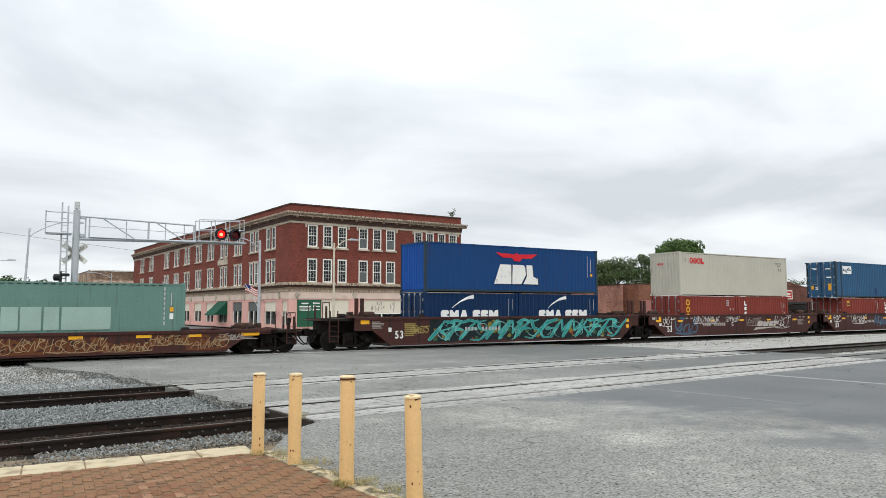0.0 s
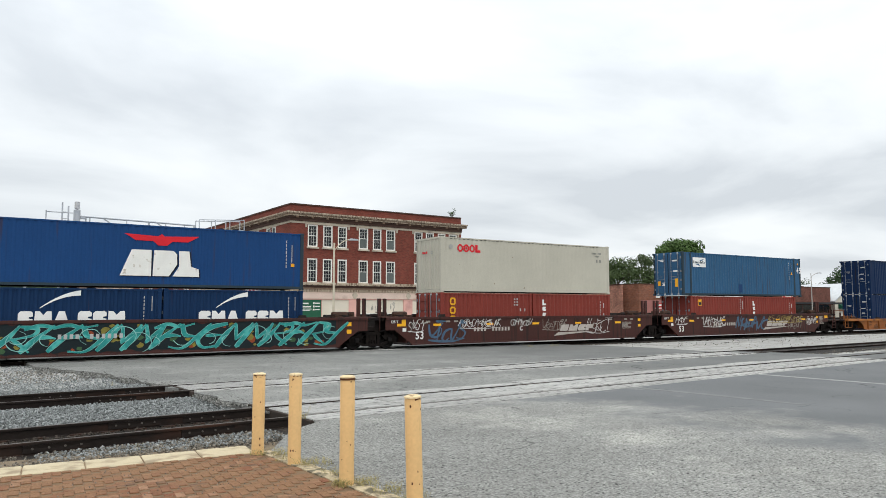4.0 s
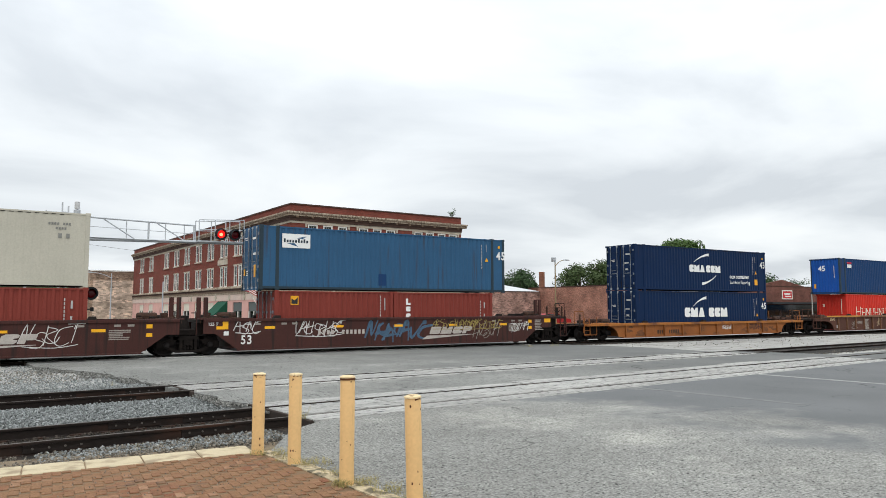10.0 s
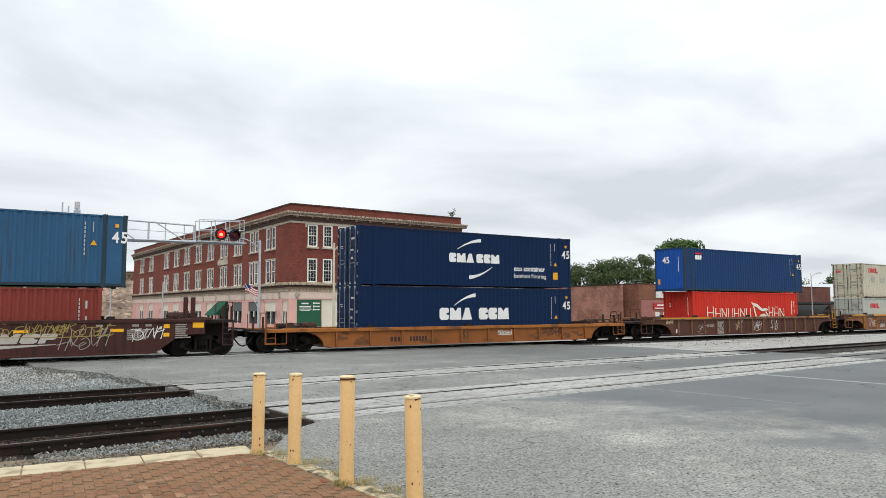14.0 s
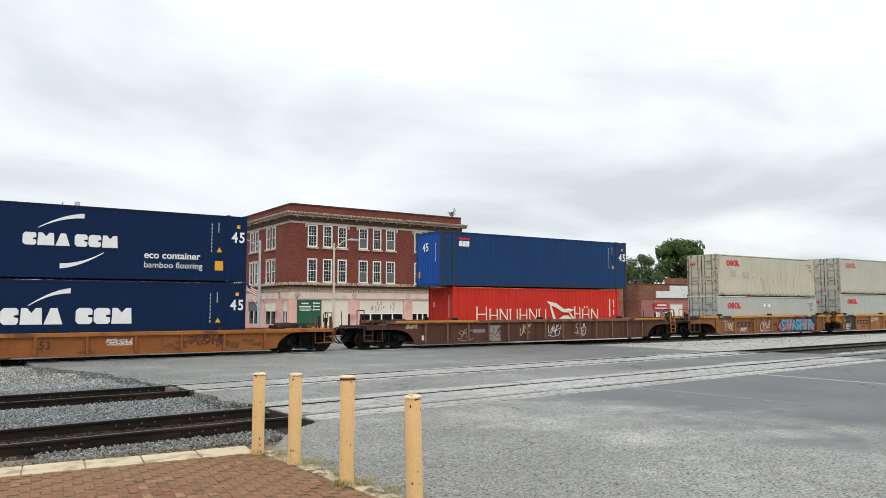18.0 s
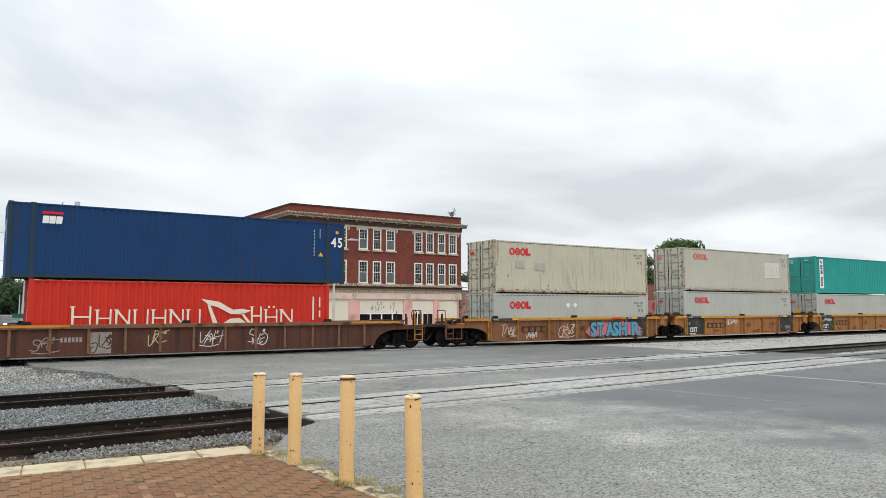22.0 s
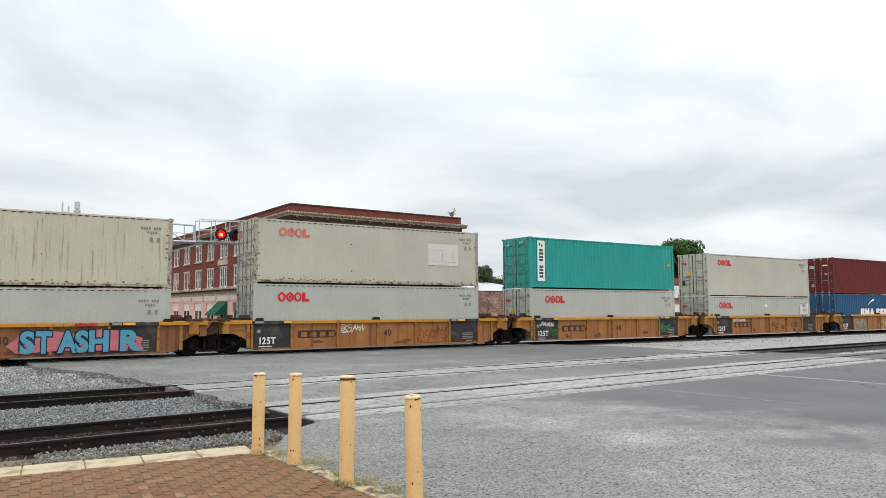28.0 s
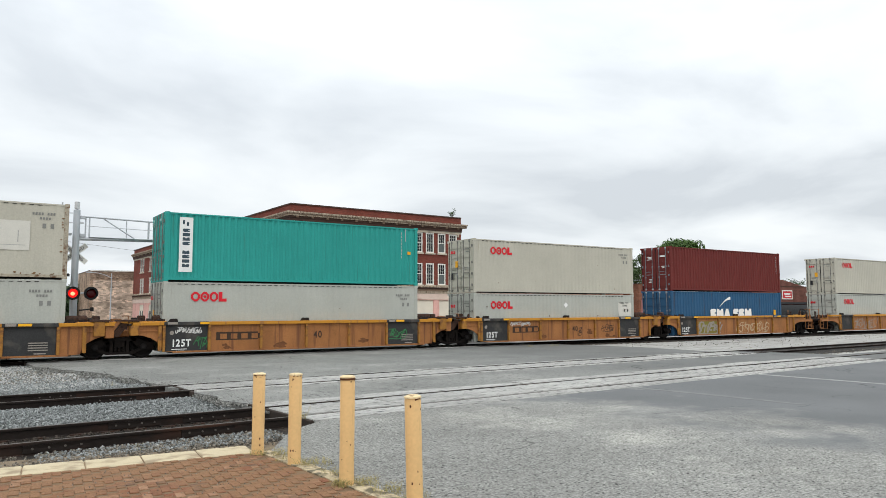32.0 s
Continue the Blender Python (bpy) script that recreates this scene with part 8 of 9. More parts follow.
    for k in range(38):
        x = r.choice((r.uniform(5.2, 11.6), r.uniform(0.4, 11.8)))
        zt, ln, w = r.uniform(0.7, 2.7), r.uniform(0.2, 1.3), r.uniform(0.006, 0.016)
        m.add([(x - w, SY - 0.0008, zt), (x + w, SY - 0.0008, zt), (x + w * 0.5, SY - 0.0008, max(0.17, zt - ln)), (x - w * 0.4, SY - 0.0008, max(0.17, zt - ln))], [(0, 1, 2, 3)])
    tagged(part("rust_run", m, mat("thin_rust_run", (0.40, 0.34, 0.235), 0.8, var=0.3, scale=4, fine=30, bump=0), BOX["G2"]), kind="stuff")
    # faded blue long box
    b = BOX["D3"]
    z0, z1 = up("D3", 4.74, 5.38)
    plate(b, "label_plate", rect(1.03, 2.38, z0, z1), SY, P_WHITE, "white label plate")
    bars(b, "label_bar", [(1.10 + 0.135 * k, 1.19 + 0.135 * k, z0 + 0.24, z0 + (0.42 if k in (0, 5, 7) else 0.36)) for k in range(9)], SY - 0.002, C_DKFRAME)
    plate(b, "label_shape", [(1.7, z0 + 0.45), (2.2, z0 + 0.55), (2.0, z0 + 0.42)], SY - 0.002, C_SKY)
    plate(b, "label_shape", [(1.25, z0 + 0.2), (1.8, z0 + 0.06), (1.6, z0 + 0.22)], SY - 0.002, C_SKY)
    plate(b, "repair_patch", rect(5.95, 6.37, *up("D3", 3.1, 3.66)), SY, C_APL, "darker blue repair patch")
    codes(b, [(12.15, 12.21, *up("D3", 4.08 + 0.17 * k, 4.20 + 0.17 * k)) for k in range(8)] + [(12.46, 12.50, *up("D3", 5.0, 5.4))])
    zz = up("D3", 4.48, 0)[0]
    plate(b, "label", [(12.38, zz), (12.62, zz), (12.5, zz + 0.21)], SY, P_YELLOW, "yellow warning triangle")
    end_marks(b, [(0.25, 0.8, *up("D3", 5.0, 5.25)), (-0.9, -0.3, *up("D3", 5.1, 5.2)), (-0.9, -0.4, *up("D3", 4.4, 4.5)), (0.2, 0.5, *up("D3", 3.4, 3.7))], P_WHITE)
    end_marks(b, [(0.55, 0.85, *up("D3", 3.5, 3.8)), (-0.9, -0.55, *up("D3", 3.4, 3.95))], P_YELLOW)
    # navy long boxes
    b = BOX["E2"]
    z0, z1 = up("E2", 4.40, 4.88)
    solid_logo(b, 5.17, 6.80, z0, z1, SY, P_WHITE, (1, 1.25, 1.1), 0.0, forms=TRIO)
    solid_logo(b, 6.92, 8.50, z0, z1, SY, P_WHITE, (1, 1, 1.25), 0.0, forms=TRIO2)
    swoosh(b, 5.68, 7.25, *up("E2", 5.05, 5.58), SY, P_WHITE)
    swoosh(b, 6.46, 7.99, *up("E2", 3.65, 4.22), SY, P_WHITE, True)
    part("lettering", text_mesh("eco container", 0.40, 0.008), P_WHITE, b, at=pose(10.6, SY, up("E2", 4.17, 0)[0]))
    part("lettering", text_mesh("bamboo flooring", 0.35), P_WHITE, b, at=pose(10.65, SY, up("E2", 3.77, 0)[0]))
    plate(b, "label", rect(12.34, 12.69, *up("E2", 3.62, 4.02)), SY, P_YELLOW, "yellow label")
    b = BOX["E1"]
    z0, z1 = up("E1", 1.40, 2.02)
    solid_logo(b, 4.57, 6.66, z0, z1, SY, P_WHITE, (1, 1.25, 1.1), 0.0, forms=TRIO)
    solid_logo(b, 7.05, 9.12, z0, z1, SY, P_WHITE, (1, 1, 1.25), 0.0, forms=TRIO2)
    swoosh(b, 5.48, 6.87, *up("E1", 2.1, 2.66), SY, P_WHITE)
    for key, z in (("E2", 4.4), ("E1", 1.4), ("F2", 4.4)):
        codes(BOX[key], [(12.16, 12.22, *up(key, z + 0.16 * k, z + 0.11 + 0.16 * k)) for k in range(8)] + [(12.45, 12.50, *up(key, z + 0.85, z + 1.28))])
        zz = up(key, z, 0)[0]
        plate(BOX[key], "label", [(12.40, zz), (12.64, zz), (12.52, zz + 0.21)], SY, P_YELLOW, "yellow warning triangle")
    for key, z in (("D3", 4.80), ("E2", 5.05), ("E1", 2.12), ("F2", 5.06)):
        letters(BOX[key], "45", 13.45 if key == "D3" else 13.33, SY - 0.012, up(key, z, 0)[0], 0.62, P_WHITE, 0.014)
        bars(BOX[key], "label", [(13.26, 13.40, *up(key, z + 0.42, z + 0.56))], SY - 0.012, P_YELLOW)
    for key, z in (("E2", 4.6), ("E1", 1.7)):
        end_marks(BOX[key], [(0.4, 0.8, *up(key, z + 0.3, z + 0.5)), (-0.9, -0.4, *up(key, z + 0.75, z + 0.85)), (-0.8, -0.3, *up(key, z + 0.2, z + 0.28)), (-0.7, -0.4, *up(key, z - 0.2, z - 0.1))], M_CODE)
    # deep blue long box, red box below it
    b = BOX["F2"]
    bars(b, "logo_shape", [(1.12, 1.83, *up("F2", 5.60, 5.70))], SY, P_RED)
    solid_logo(b, 1.12, 1.80, *up("F2", 5.24, 5.53), SY, P_WHITE, (1, 1, 1), 0.1)
    t = part("lettering", text_mesh("45", 0.6, 0.012), P_WHITE, b, at=pose(-0.004, 0.25, up("F2", 5.2, 0)[0], 0, 0, -90))
    end_marks(b, [(-0.78, -0.73, *up("F2", 4.4, 5.4))], P_WHITE, -0.004)
    end_marks(b, [(0.75, 0.98, *up("F2", 3.6, 3.95))], P_YELLOW, -0.004)
    b = BOX["F1"]
    z0, z1 = up("F1", 1.38, 2.1)
    stroke_row(b, 1.40, 2.26, z0 - 0.1, z1 - 0.02, SY, P_CREAMW, 1, 3)
    stroke_row(b, 2.28, 6.42, z0 - 0.1, z0 + 0.58, SY, P_CREAMW, 6, 4)
    stroke_row(b, 8.45, 9.05, z0 - 0.1, z1 - 0.02, SY, P_CREAMW, 1, 5)
    stroke_row(b, 9.07, 10.5, z0 - 0.1, z0 + 0.58, SY, P_CREAMW, 2, 6)
    for q in (9.3, 9.52):
        plate(b, "logo_shape", [(q + 0.05 * math.cos(k * 1.05), z0 + 0.68 + 0.05 * math.sin(k * 1.05)) for k in range(6)], SY, P_CREAMW)
    plate(b, "logo_shape", [(6.35, z1 + 0.30), (7.1, z1 + 0.18), (7.7, z1 - 0.16), (8.1, z1 - 0.12), (8.5, z1 - 0.2), (8.1, z1 - 0.36), (7.6, z1 - 0.34), (7.05, z1 - 0.05), (6.65, z1 + 0.06)], SY, P_CREAMW, "white bird shape")
    plate(b, "logo_shape", [(6.6, z1 + 0.05), (6.72, z1 + 0.05), (7.05, z0), (6.85, z0)], SY, P_CREAMW)
    plate(b, "logo_shape", [(7.3, z0), (7.6, z0 + 0.18), (8.0, z0 + 0.2), (8.3, z0)], SY, P_CREAMW)
    plate(b, "logo_shape", [(8.02, z1 - 0.3), (8.12, z1 - 0.28), (8.5, z0), (8.35, z0)], SY, P_CREAMW)
    bars(b, "code_bar", [(11.36, 11.44, *up("F1", 1.48, 2.54)), (11.68, 11.75, *up("F1", 2.05, 2.5)), (11.68, 11.75, *up("F1", 1.6, 1.9))], SY, P_CREAMW)
    end_marks(b, [(-0.85, -0.78, *up("F1", 1.5, 2.7)), (0.55, 0.75, *up("F1", 2.0, 2.3))], P_CREAMW, -0.004)
    # teal box with an upright label
    b = BOX["I2"]
    z0, z1 = up("I2", 3.52, 5.82)
    plate(b, "label_plate", rect(0.57, 1.12, z0, z1), SY, P_WHITE, "upright white label plate")
    for k in range(9):
        if k != 4:
            solid_logo(b, 0.69, 1.01, z1 - 0.62 - 0.185 * k, z1 - 0.48 - 0.185 * k, SY - 0.002, P_SLATE, (1,), name="label_bar", forms=(("notched", "block", "cleft")[k % 3],))
    bars(b, "label_bar", [(0.7, 0.78, z1 - 0.3, z1 - 0.12), (0.86, 0.95, z1 - 0.36, z1 - 0.2)], SY - 0.002, P_SLATE)
    codes(b, [(11.24, 11.29, z0 + 0.95 + 0.17 * k, z0 + 1.06 + 0.17 * k) for k in range(8)] + [(11.47, 11.51, z0 + 1.8, z1 + 0.12)])
    bars(b, "label", [(11.6, 11.78, z0 + 1.15, z0 + 1.3)], SY, P_YELLOW)
    end_marks(b, [(0.5, 0.9, z1 - 0.4, z1 + 0.0), (-0.8, -0.3, z1 - 0.15, z1 - 0.05)], P_ICE)
    # blue box, maroon box
    b = BOX["K1"]
    z0, z1 = up("K1", 1.38, 1.94)
    solid_logo(b, 3.9, 6.1, z0, z1, SY, P_WHITE, (1, 1.2, 1.1), 0.0, forms=TRIO)
    solid_logo(b, 6.4, 8.55, z0, z1, SY, P_WHITE, (1, 1, 1.3), 0.0, forms=TRIO2)
    swoosh(b, 4.95, 6.15, *up("K1", 2.05, 2.65), SY, P_WHITE)
    bars(b, "label", [(11.2, 11.5, *up("K1", 1.5, 1.85))], SY, P_YELLOW)
    b = BOX["K2"]
    codes(b, [(11.69, 11.75, *up("K2", 4.48 + 0.16 * k, 4.58 + 0.16 * k)) for k in range(8)])
    end_marks(b, [(0.25, 0.75, *up("K2", 5.1, 5.4)), (-0.9, -0.3, *up("K2", 5.35, 5.45)), (-0.8, -0.45, *up("K2", 4.6, 4.75)), (0.3, 0.6, *up("K2", 3.6, 3.9))], M_STENCIL)


P_CREAMW = mat("warm_white_paint", (0.74, 0.68, 0.55), 0.5, var=0.05, scale=3, fine=30, bump=0)
paint_boxes()


def stencil_lines(car, x0, x1, z0, z1, n, m, seed=1):
    r = random.Random(seed)
    bars(car, "stencil_bar", [(x0, x0 + (x1 - x0) * r.uniform(0.6, 1.0), z1 - (z1 - z0) * (k + 0.6) / n, z1 - (z1 - z0) * k / n) for k in range(n)], CY_, m)


def reflectors(car, rects):
    for r in rects:
        plate(car, "reflector", rect(*r), CY_, M_REFLECT, "yellow reflective patch")


def paint_cars():
    c = CARS["A"]
    reflectors(c, [(4.31, 4.9, 0.82, 0.94), (6.35, 6.86, 0.82, 0.94), (8.54, 9.34, 0.83, 0.95), (1.9, 2.4, 0.82, 0.94)])
    for i, (x0, x1, z0, z1) in enumerate(((4.8, 5.7, 0.5, 0.93), (5.76, 6.35, 0.5, 0.9), (6.2, 7.85, 0.28, 0.93), (-0.6, 1.1, 0.28, 0.9), (1.1, 3.1, 0.3, 0.9), (3.1, 4.9, 0.28, 0.65), (-3, -1, 0.3, 0.9))):
        m = Mesh()
        for k, s in enumerate(tag_strokes(x0, x1, z0, z1, 60 + i, 3)):
            ribbon(m, s, 0.15, CY_ - 0.0002 * k, True, (z0, z1))
        tagged(part("painted_tag", m, P_BURNT, c, "burnt orange bubble tag"), kind="stuff")
        tag(c, x0, x1, z0, z1, P_DIMTAN, 80 + i, 4, 0.026, CY_ - 0.003, "cream outlined bubble tag")
    tag(c, 7.5, 8.6, 0.66, 0.93, P_DIM, 90, 7, 0.03)
    stencil_lines(c, 8.58, 9.3, 0.66, 0.78, 2, P_DIM)
    c = CARS["B"]
    swirl_piece(c, -5.75, 7.85, 0.27, 1.46, 5, 15, P_TEAL, P_NIGHT, P_ICE, P_DKGREEN, 0.175)
    bars(c, "stencil_bar", [(-3.6 + 0.2 * k, -3.48 + 0.2 * k, 0.84, 1.02) for k in range(4)] + [(-2.5 + 0.21 * k, -2.38 + 0.21 * k, 0.84, 1.02) for k in range(6)], CY_ - 0.045, M_CODE)
    reflectors(c, [(8.39, 8.63, 1.16, 1.34), (8.39, 8.63, 0.81, 1.0), (-9.6, -9.14, 1.24, 1.45)])
    plate(c, "card_plate", rect(-8.1, -7.93, 0.86, 1.06), CY_, M_STENCIL)
    letters(c, "53", -7.5, CY_, 0.69, 0.52, M_STENCIL, 0.012)
    stencil_lines(c, -9.0, -8.3, 1.0, 1.36, 5, P_DIM)
    stencil_lines(c, -7.2, -6.3, 0.6, 1.25, 7, P_OCHRE, 3)
    tag(c, -6.9, -5.9, 0.7, 1.1, P_OCHRE, 33, 4, 0.04)
    c = CARS["C"]
    tag(c, -5.2, -2.5, 0.92, 1.46, P_SPRAY, 101, 9, 0.032)
    tag(c, -1.8, -0.4, 1.0, 1.46, P_SPRAY, 102, 7, 0.028)
    tag(c, 0.4, 2.25, 0.74, 1.38, P_DIM, 103, 8, 0.028)
    tag(c, 3.8, 5.7, 0.5, 1.42, P_SPRAY, 104, 10, 0.028)
    tag(c, -8.25, -7.35, 0.8, 1.42, P_SPRAY, 105, 6, 0.035)
    m = Mesh()
    for k, s in enumerate(tag_strokes(-7.15, -4.9, 0.28, 1.46, 106, 5)):
        ribbon(m, s, 0.13, CY_ + 0.0012 - 0.0002 * k, True, (0.25, 1.46))
    tagged(part("painted_tag", m, P_GHOST, c, "dull blue spray-painted tag"), kind="stuff")
    for key in ("C", "D"):
        c = CARS[key]
        bars(c, "stencil_bar", [(-4.25 + 0.22 * k, -4.12 + 0.22 * k, 0.80, 1.0) for k in range(4)] + [(-3.05 + 0.21 * k, -2.93 + 0.21 * k, 0.80, 1.0) for k in range(6)], CY_ - 0.003, M_FADEW)
        solid_logo(c, 1.72, 4.30, 0.70, 1.06, CY_ - 0.003, M_FADEW, (1, 1.1, 0.95, 0.9), 0.42, forms=("block", "cleft", "notched", "stepped"))
        plate(c, "logo_stroke", [(1.30, 0.44), (1.62, 0.63), (4.35, 0.66), (4.35, 0.64)], CY_ - 0.003, M_FADEW, "tapering white stripe")
        reflectors(c, [(-3.45, -2.97, 1.11, 1.22), (-0.26, 0.21, 1.10, 1.21), (2.95, 3.42, 1.10, 1.20), (6.2, 6.7, 1.08, 1.2), (8.2, 8.43, 1.2, 1.36), (8.2, 8.43, 0.86, 1.01), (-6.76, -6.29, 1.1, 1.22)])
        plate(c, "reflector", [(-8.86, 1.11), (-8.36, 1.11), (-8.36, 1.44), (-8.6, 1.44), (-8.6, 1.24), (-8.86, 1.24)], CY_, M_REFLECT, "yellow reflective patch")
        plate(c, "card_plate", rect(-8.55, -8.34, 0.85, 1.02), CY_, M_STENCIL)
        letters(c, "53", -7.57, CY_ - 0.006, 0.63, 0.52, M_STENCIL, 0.012)
        letters(c, "125 T", -9.0, CY_, 1.33, 0.18, M_STENCIL, 0.004)
        stencil_lines(c, 6.82, 7.63, 0.74, 1.16, 6, P_DIM, 2)
        bars(c, "stencil_bar", [(x, x + 0.25, z, z + 0.09) for x in (5.7, 7.0, 7.5, -7.2, -6.0, -5.5) for z in (1.28,)], CY_, P_DIM)
    letters(CARS["C"], "C", -1.06, CY_, 0.89, 0.34, M_STENCIL, 0.006)
    c = CARS["D"]
    tag(c, -8.1, -7.05, 0.9, 1.5, P_SPRAY, 111, 5, 0.035)
    tag(c, -5.4, -3.1, 0.7, 1.46, P_SPRAY, 112, 9, 0.035)
    m = Mesh()
    for k, s in enumerate(tag_strokes(-1.8, 1.5, 0.35, 1.45, 113, 6)):
        ribbon(m, s, 0.15, CY_ + 0.0012 - 0.0002 * k, True, (0.3, 1.46))
    tagged(part("painted_tag", m, P_GHOST, c, "dull blue spray-painted tag"), kind="stuff")
    tag(c, 1.9, 6.2, 0.9, 1.44, P_OCHRE, 114, 16, 0.03)
    tag(c, 4.4, 6.1, 0.4, 1.3, P_DIM, 115, 9, 0.03, CY_ - 0.005)
    tag(c, 6.9, 8.1, 0.68, 1.3, P_SPRAY, 116, 7, 0.035)
    stencil_lines(c, 8.66, 9.3, 0.75, 1.36, 7, P_DIM, 4)
    reflectors(c, [(9.35, 9.8, 1.2, 1.42)])
    c = CARS["E"]
    bars(c, "stencil_bar", [(-5.0 + 0.2 * k, -4.86 + 0.2 * k, 0.38, 0.62) for k in range(4)] + [(-3.9 + 0.17 * k, -3.78 + 0.17 * k, 0.38, 0.62) for k in range(6)], CY_, M_DSTENCIL)
    letters(c, "53", -0.55, CY_, 0.6, 0.42, M_DSTENCIL, 0.006)
    tag(c, 1.55, 2.5, 0.56, 0.85, P_SPRAY, 121, 5, 0.03)
    tag(c, 4.6, 6.0, 0.4, 0.9, M_RUSTCAR, 122, 6, 0.05)
    c = CARS["F"]
    bars(c, "chord_edge", [(-9.6, -4.6, 1.29, 1.375), (7.2, 9.8, 1.29, 1.375)], -1.564, M_BRIGHT)
    tag(c, -5.9, -5.1, 0.3, 0.95, P_DIM, 131, 5, 0.035)
    bars(c, "stencil_bar", [(-4.9 + 0.13 * k, -4.81 + 0.13 * k, 0.72, 0.9) for k in range(6)], CY_, P_DIM)
    plate(c, "paint_patch", rect(-3.93, -3.12, 0.24, 1.08), CY_, P_DIM, "grey sprayed patch")
    tag(c, -3.9, -3.15, 0.3, 1.0, M_RUSTCAR, 132, 5, 0.04, CY_ - 0.003)
    tag(c, -1.85, -1.1, 0.4, 1.12, P_TAN, 133, 5, 0.04)
    tag(c, 0.2, 1.03, 0.4, 1.1, P_SPRAY, 134, 7, 0.032)
    tag(c, 2.3, 3.03, 0.42, 1.14, P_SPRAY, 135, 8, 0.036)
    tag(c, -9.0, -8.35, 0.95, 1.2, P_TAN, 136, 4, 0.035)
    plate(c, "card_plate", rect(-8.07, -7.84, 0.4, 0.64), CY_, M_STENCIL)
    # yellow cars
    for key in "GHIJK":
        c = CARS[key]
        if key != "G":
            letters(c, "125T", -5.72, CY_ - 0.012, 0.57, 0.40, M_STENCIL, 0.012)
            bars(c, "stencil_bar", [(-6.1, -5.5, 0.32, 0.35), (-5.95, -5.6, 0.24, 0.27)], CY_ - 0.012, M_STENCIL)
            plate(c, "stencil_ring", [(-6.1 + 0.09 * math.cos(q * 0.628), 1.0 + 0.09 * math.sin(q * 0.628)) for q in range(10)], CY_ - 0.012, P_DIM)
        if key != "K":
            bars(c, "stencil_bar", [(4.7, 5.35, 0.70 - 0.09 * k, 0.74 - 0.09 * k) for k in range(4)] + [(4.9, 5.3, 0.3, 0.34)], CY_ - 0.012, P_DIM)
            bars(c, "stencil_bar", [(-4.3, -2.5, 0.93, 1.0), (-4.3, -2.5, 0.66, 0.71)] + [(-4.3 + 0.45 * k, -4.13 + 0.45 * k, 0.71, 0.93) for k in range(5)], CY_, M_DSTENCIL)
            letters(c, "40", 0.3, CY_, 0.80, 0.42, M_DSTENCIL, 0.010)
        bars(c, "chord_edge", [(-6.3, -5.9, 1.345, 1.44), (3.95, 4.3, 1.345, 1.44)], -1.564, P_DIM)
        bars(c, "chord_edge", [(-5.0, -4.62, 1.345, 1.44), (4.35, 4.8, 1.345, 1.44)], -1.564, M_REFLECT)
    c = CARS["G"]
    tag(c, -5.75, -4.6, 0.45, 1.1, P_SPRAY, 141, 7, 0.03)
    tag(c, -4.0, -3.2, 0.3, 0.72, P_SPRAY, 142, 5, 0.03)
    tag(c, -1.6, -0.35, 0.32, 1.08, P_SPRAY, 143, 6, 0.035)
    plate(c, "piece_backing", [(0.42, 0.62), (0.75, 0.34), (2.2, 0.42), (4.3, 0.36), (5.15, 0.34), (5.02, 0.6), (5.1, 0.82), (4.4, 1.12), (3.6, 1.20), (2.6, 1.02), (1.9, 1.18), (1.2, 1.02), (0.8, 0.98)], CY_ - 0.101, P_PINKS, "pink sprayed backing of a block piece")
    for ch, x in (("S", 1.08), ("T", 1.62), ("A", 2.42), ("S", 2.90), ("H", 3.50), ("R", 4.58)):
        at = pose(x, CY_ - 0.105, 0.70) @ Matrix.Diagonal(({"T": 0.66, "A": 0.70, "H": 0.86, "R": 0.98}.get(ch, 0.80), 1, 0.88, 1))
        o = part("letter_outline", text_mesh(ch, 1.22, 0.115), P_DKBLUE, c, "dark outline of a sprayed letter", at=at)
        part("letter", text_mesh(ch, 1.22, 0.055), P_LBLUE, o, "sky blue spray-painted letter", at=pose(0, -0.004, 0))
    tag(c, 2.6, 3.4, 1.34, 1.44, P_RED, 144, 4, 0.02, -1.564)
    c = CARS["H"]
    tag(c, -2.2, -1.05, 0.84, 1.25, P_SPRAY, 151, 6, 0.035)
    tag(c, 1.95, 3.7, 0.25, 1.08, P_REDBR, 152, 8, 0.035)
    c = CARS["I"]
    tag(c, -6.0, -4.95, 0.95, 1.22, P_SPRAY, 153, 6, 0.035, CY_ - 0.013)
    tag(c, -5.2, -4.7, 0.3, 0.85, P_GREENS, 154, 5, 0.025, CY_ - 0.014)
    tag(c, 3.95, 4.9, 0.5, 1.0, P_GREENS, 155, 6, 0.03, CY_ - 0.013)
    c = CARS["J"]
    tag(c, -4.5, -3.1, 1.03, 1.25, P_SPRAY, 156, 6, 0.03)
    tag(c, 0.5, 0.8, 0.4, 0.9, M_DSTENCIL, 157, 1, 0.03)
    tag(c, 2.4, 3.4, 0.6, 1.0, M_DSTENCIL, 158, 5, 0.03)
    c = CARS["K"]
    plate(c, "paint_patch", rect(-4.5, -2.5, 0.2, 1.1), CY_, P_OLIVE, "dull olive sprayed patch")
    tag(c, -4.75, -2.15, 0.22, 1.1, P_DIM, 159, 9, 0.11, CY_ - 0.003)
    tag(c, -0.4, 3.2, 0.2, 1.05, P_TAN, 160, 9, 0.05)
    c = CARS["L"]
    tag(c, -4.4, -1.0, 0.3, 1.2, P_DIM, 161, 9, 0.05)


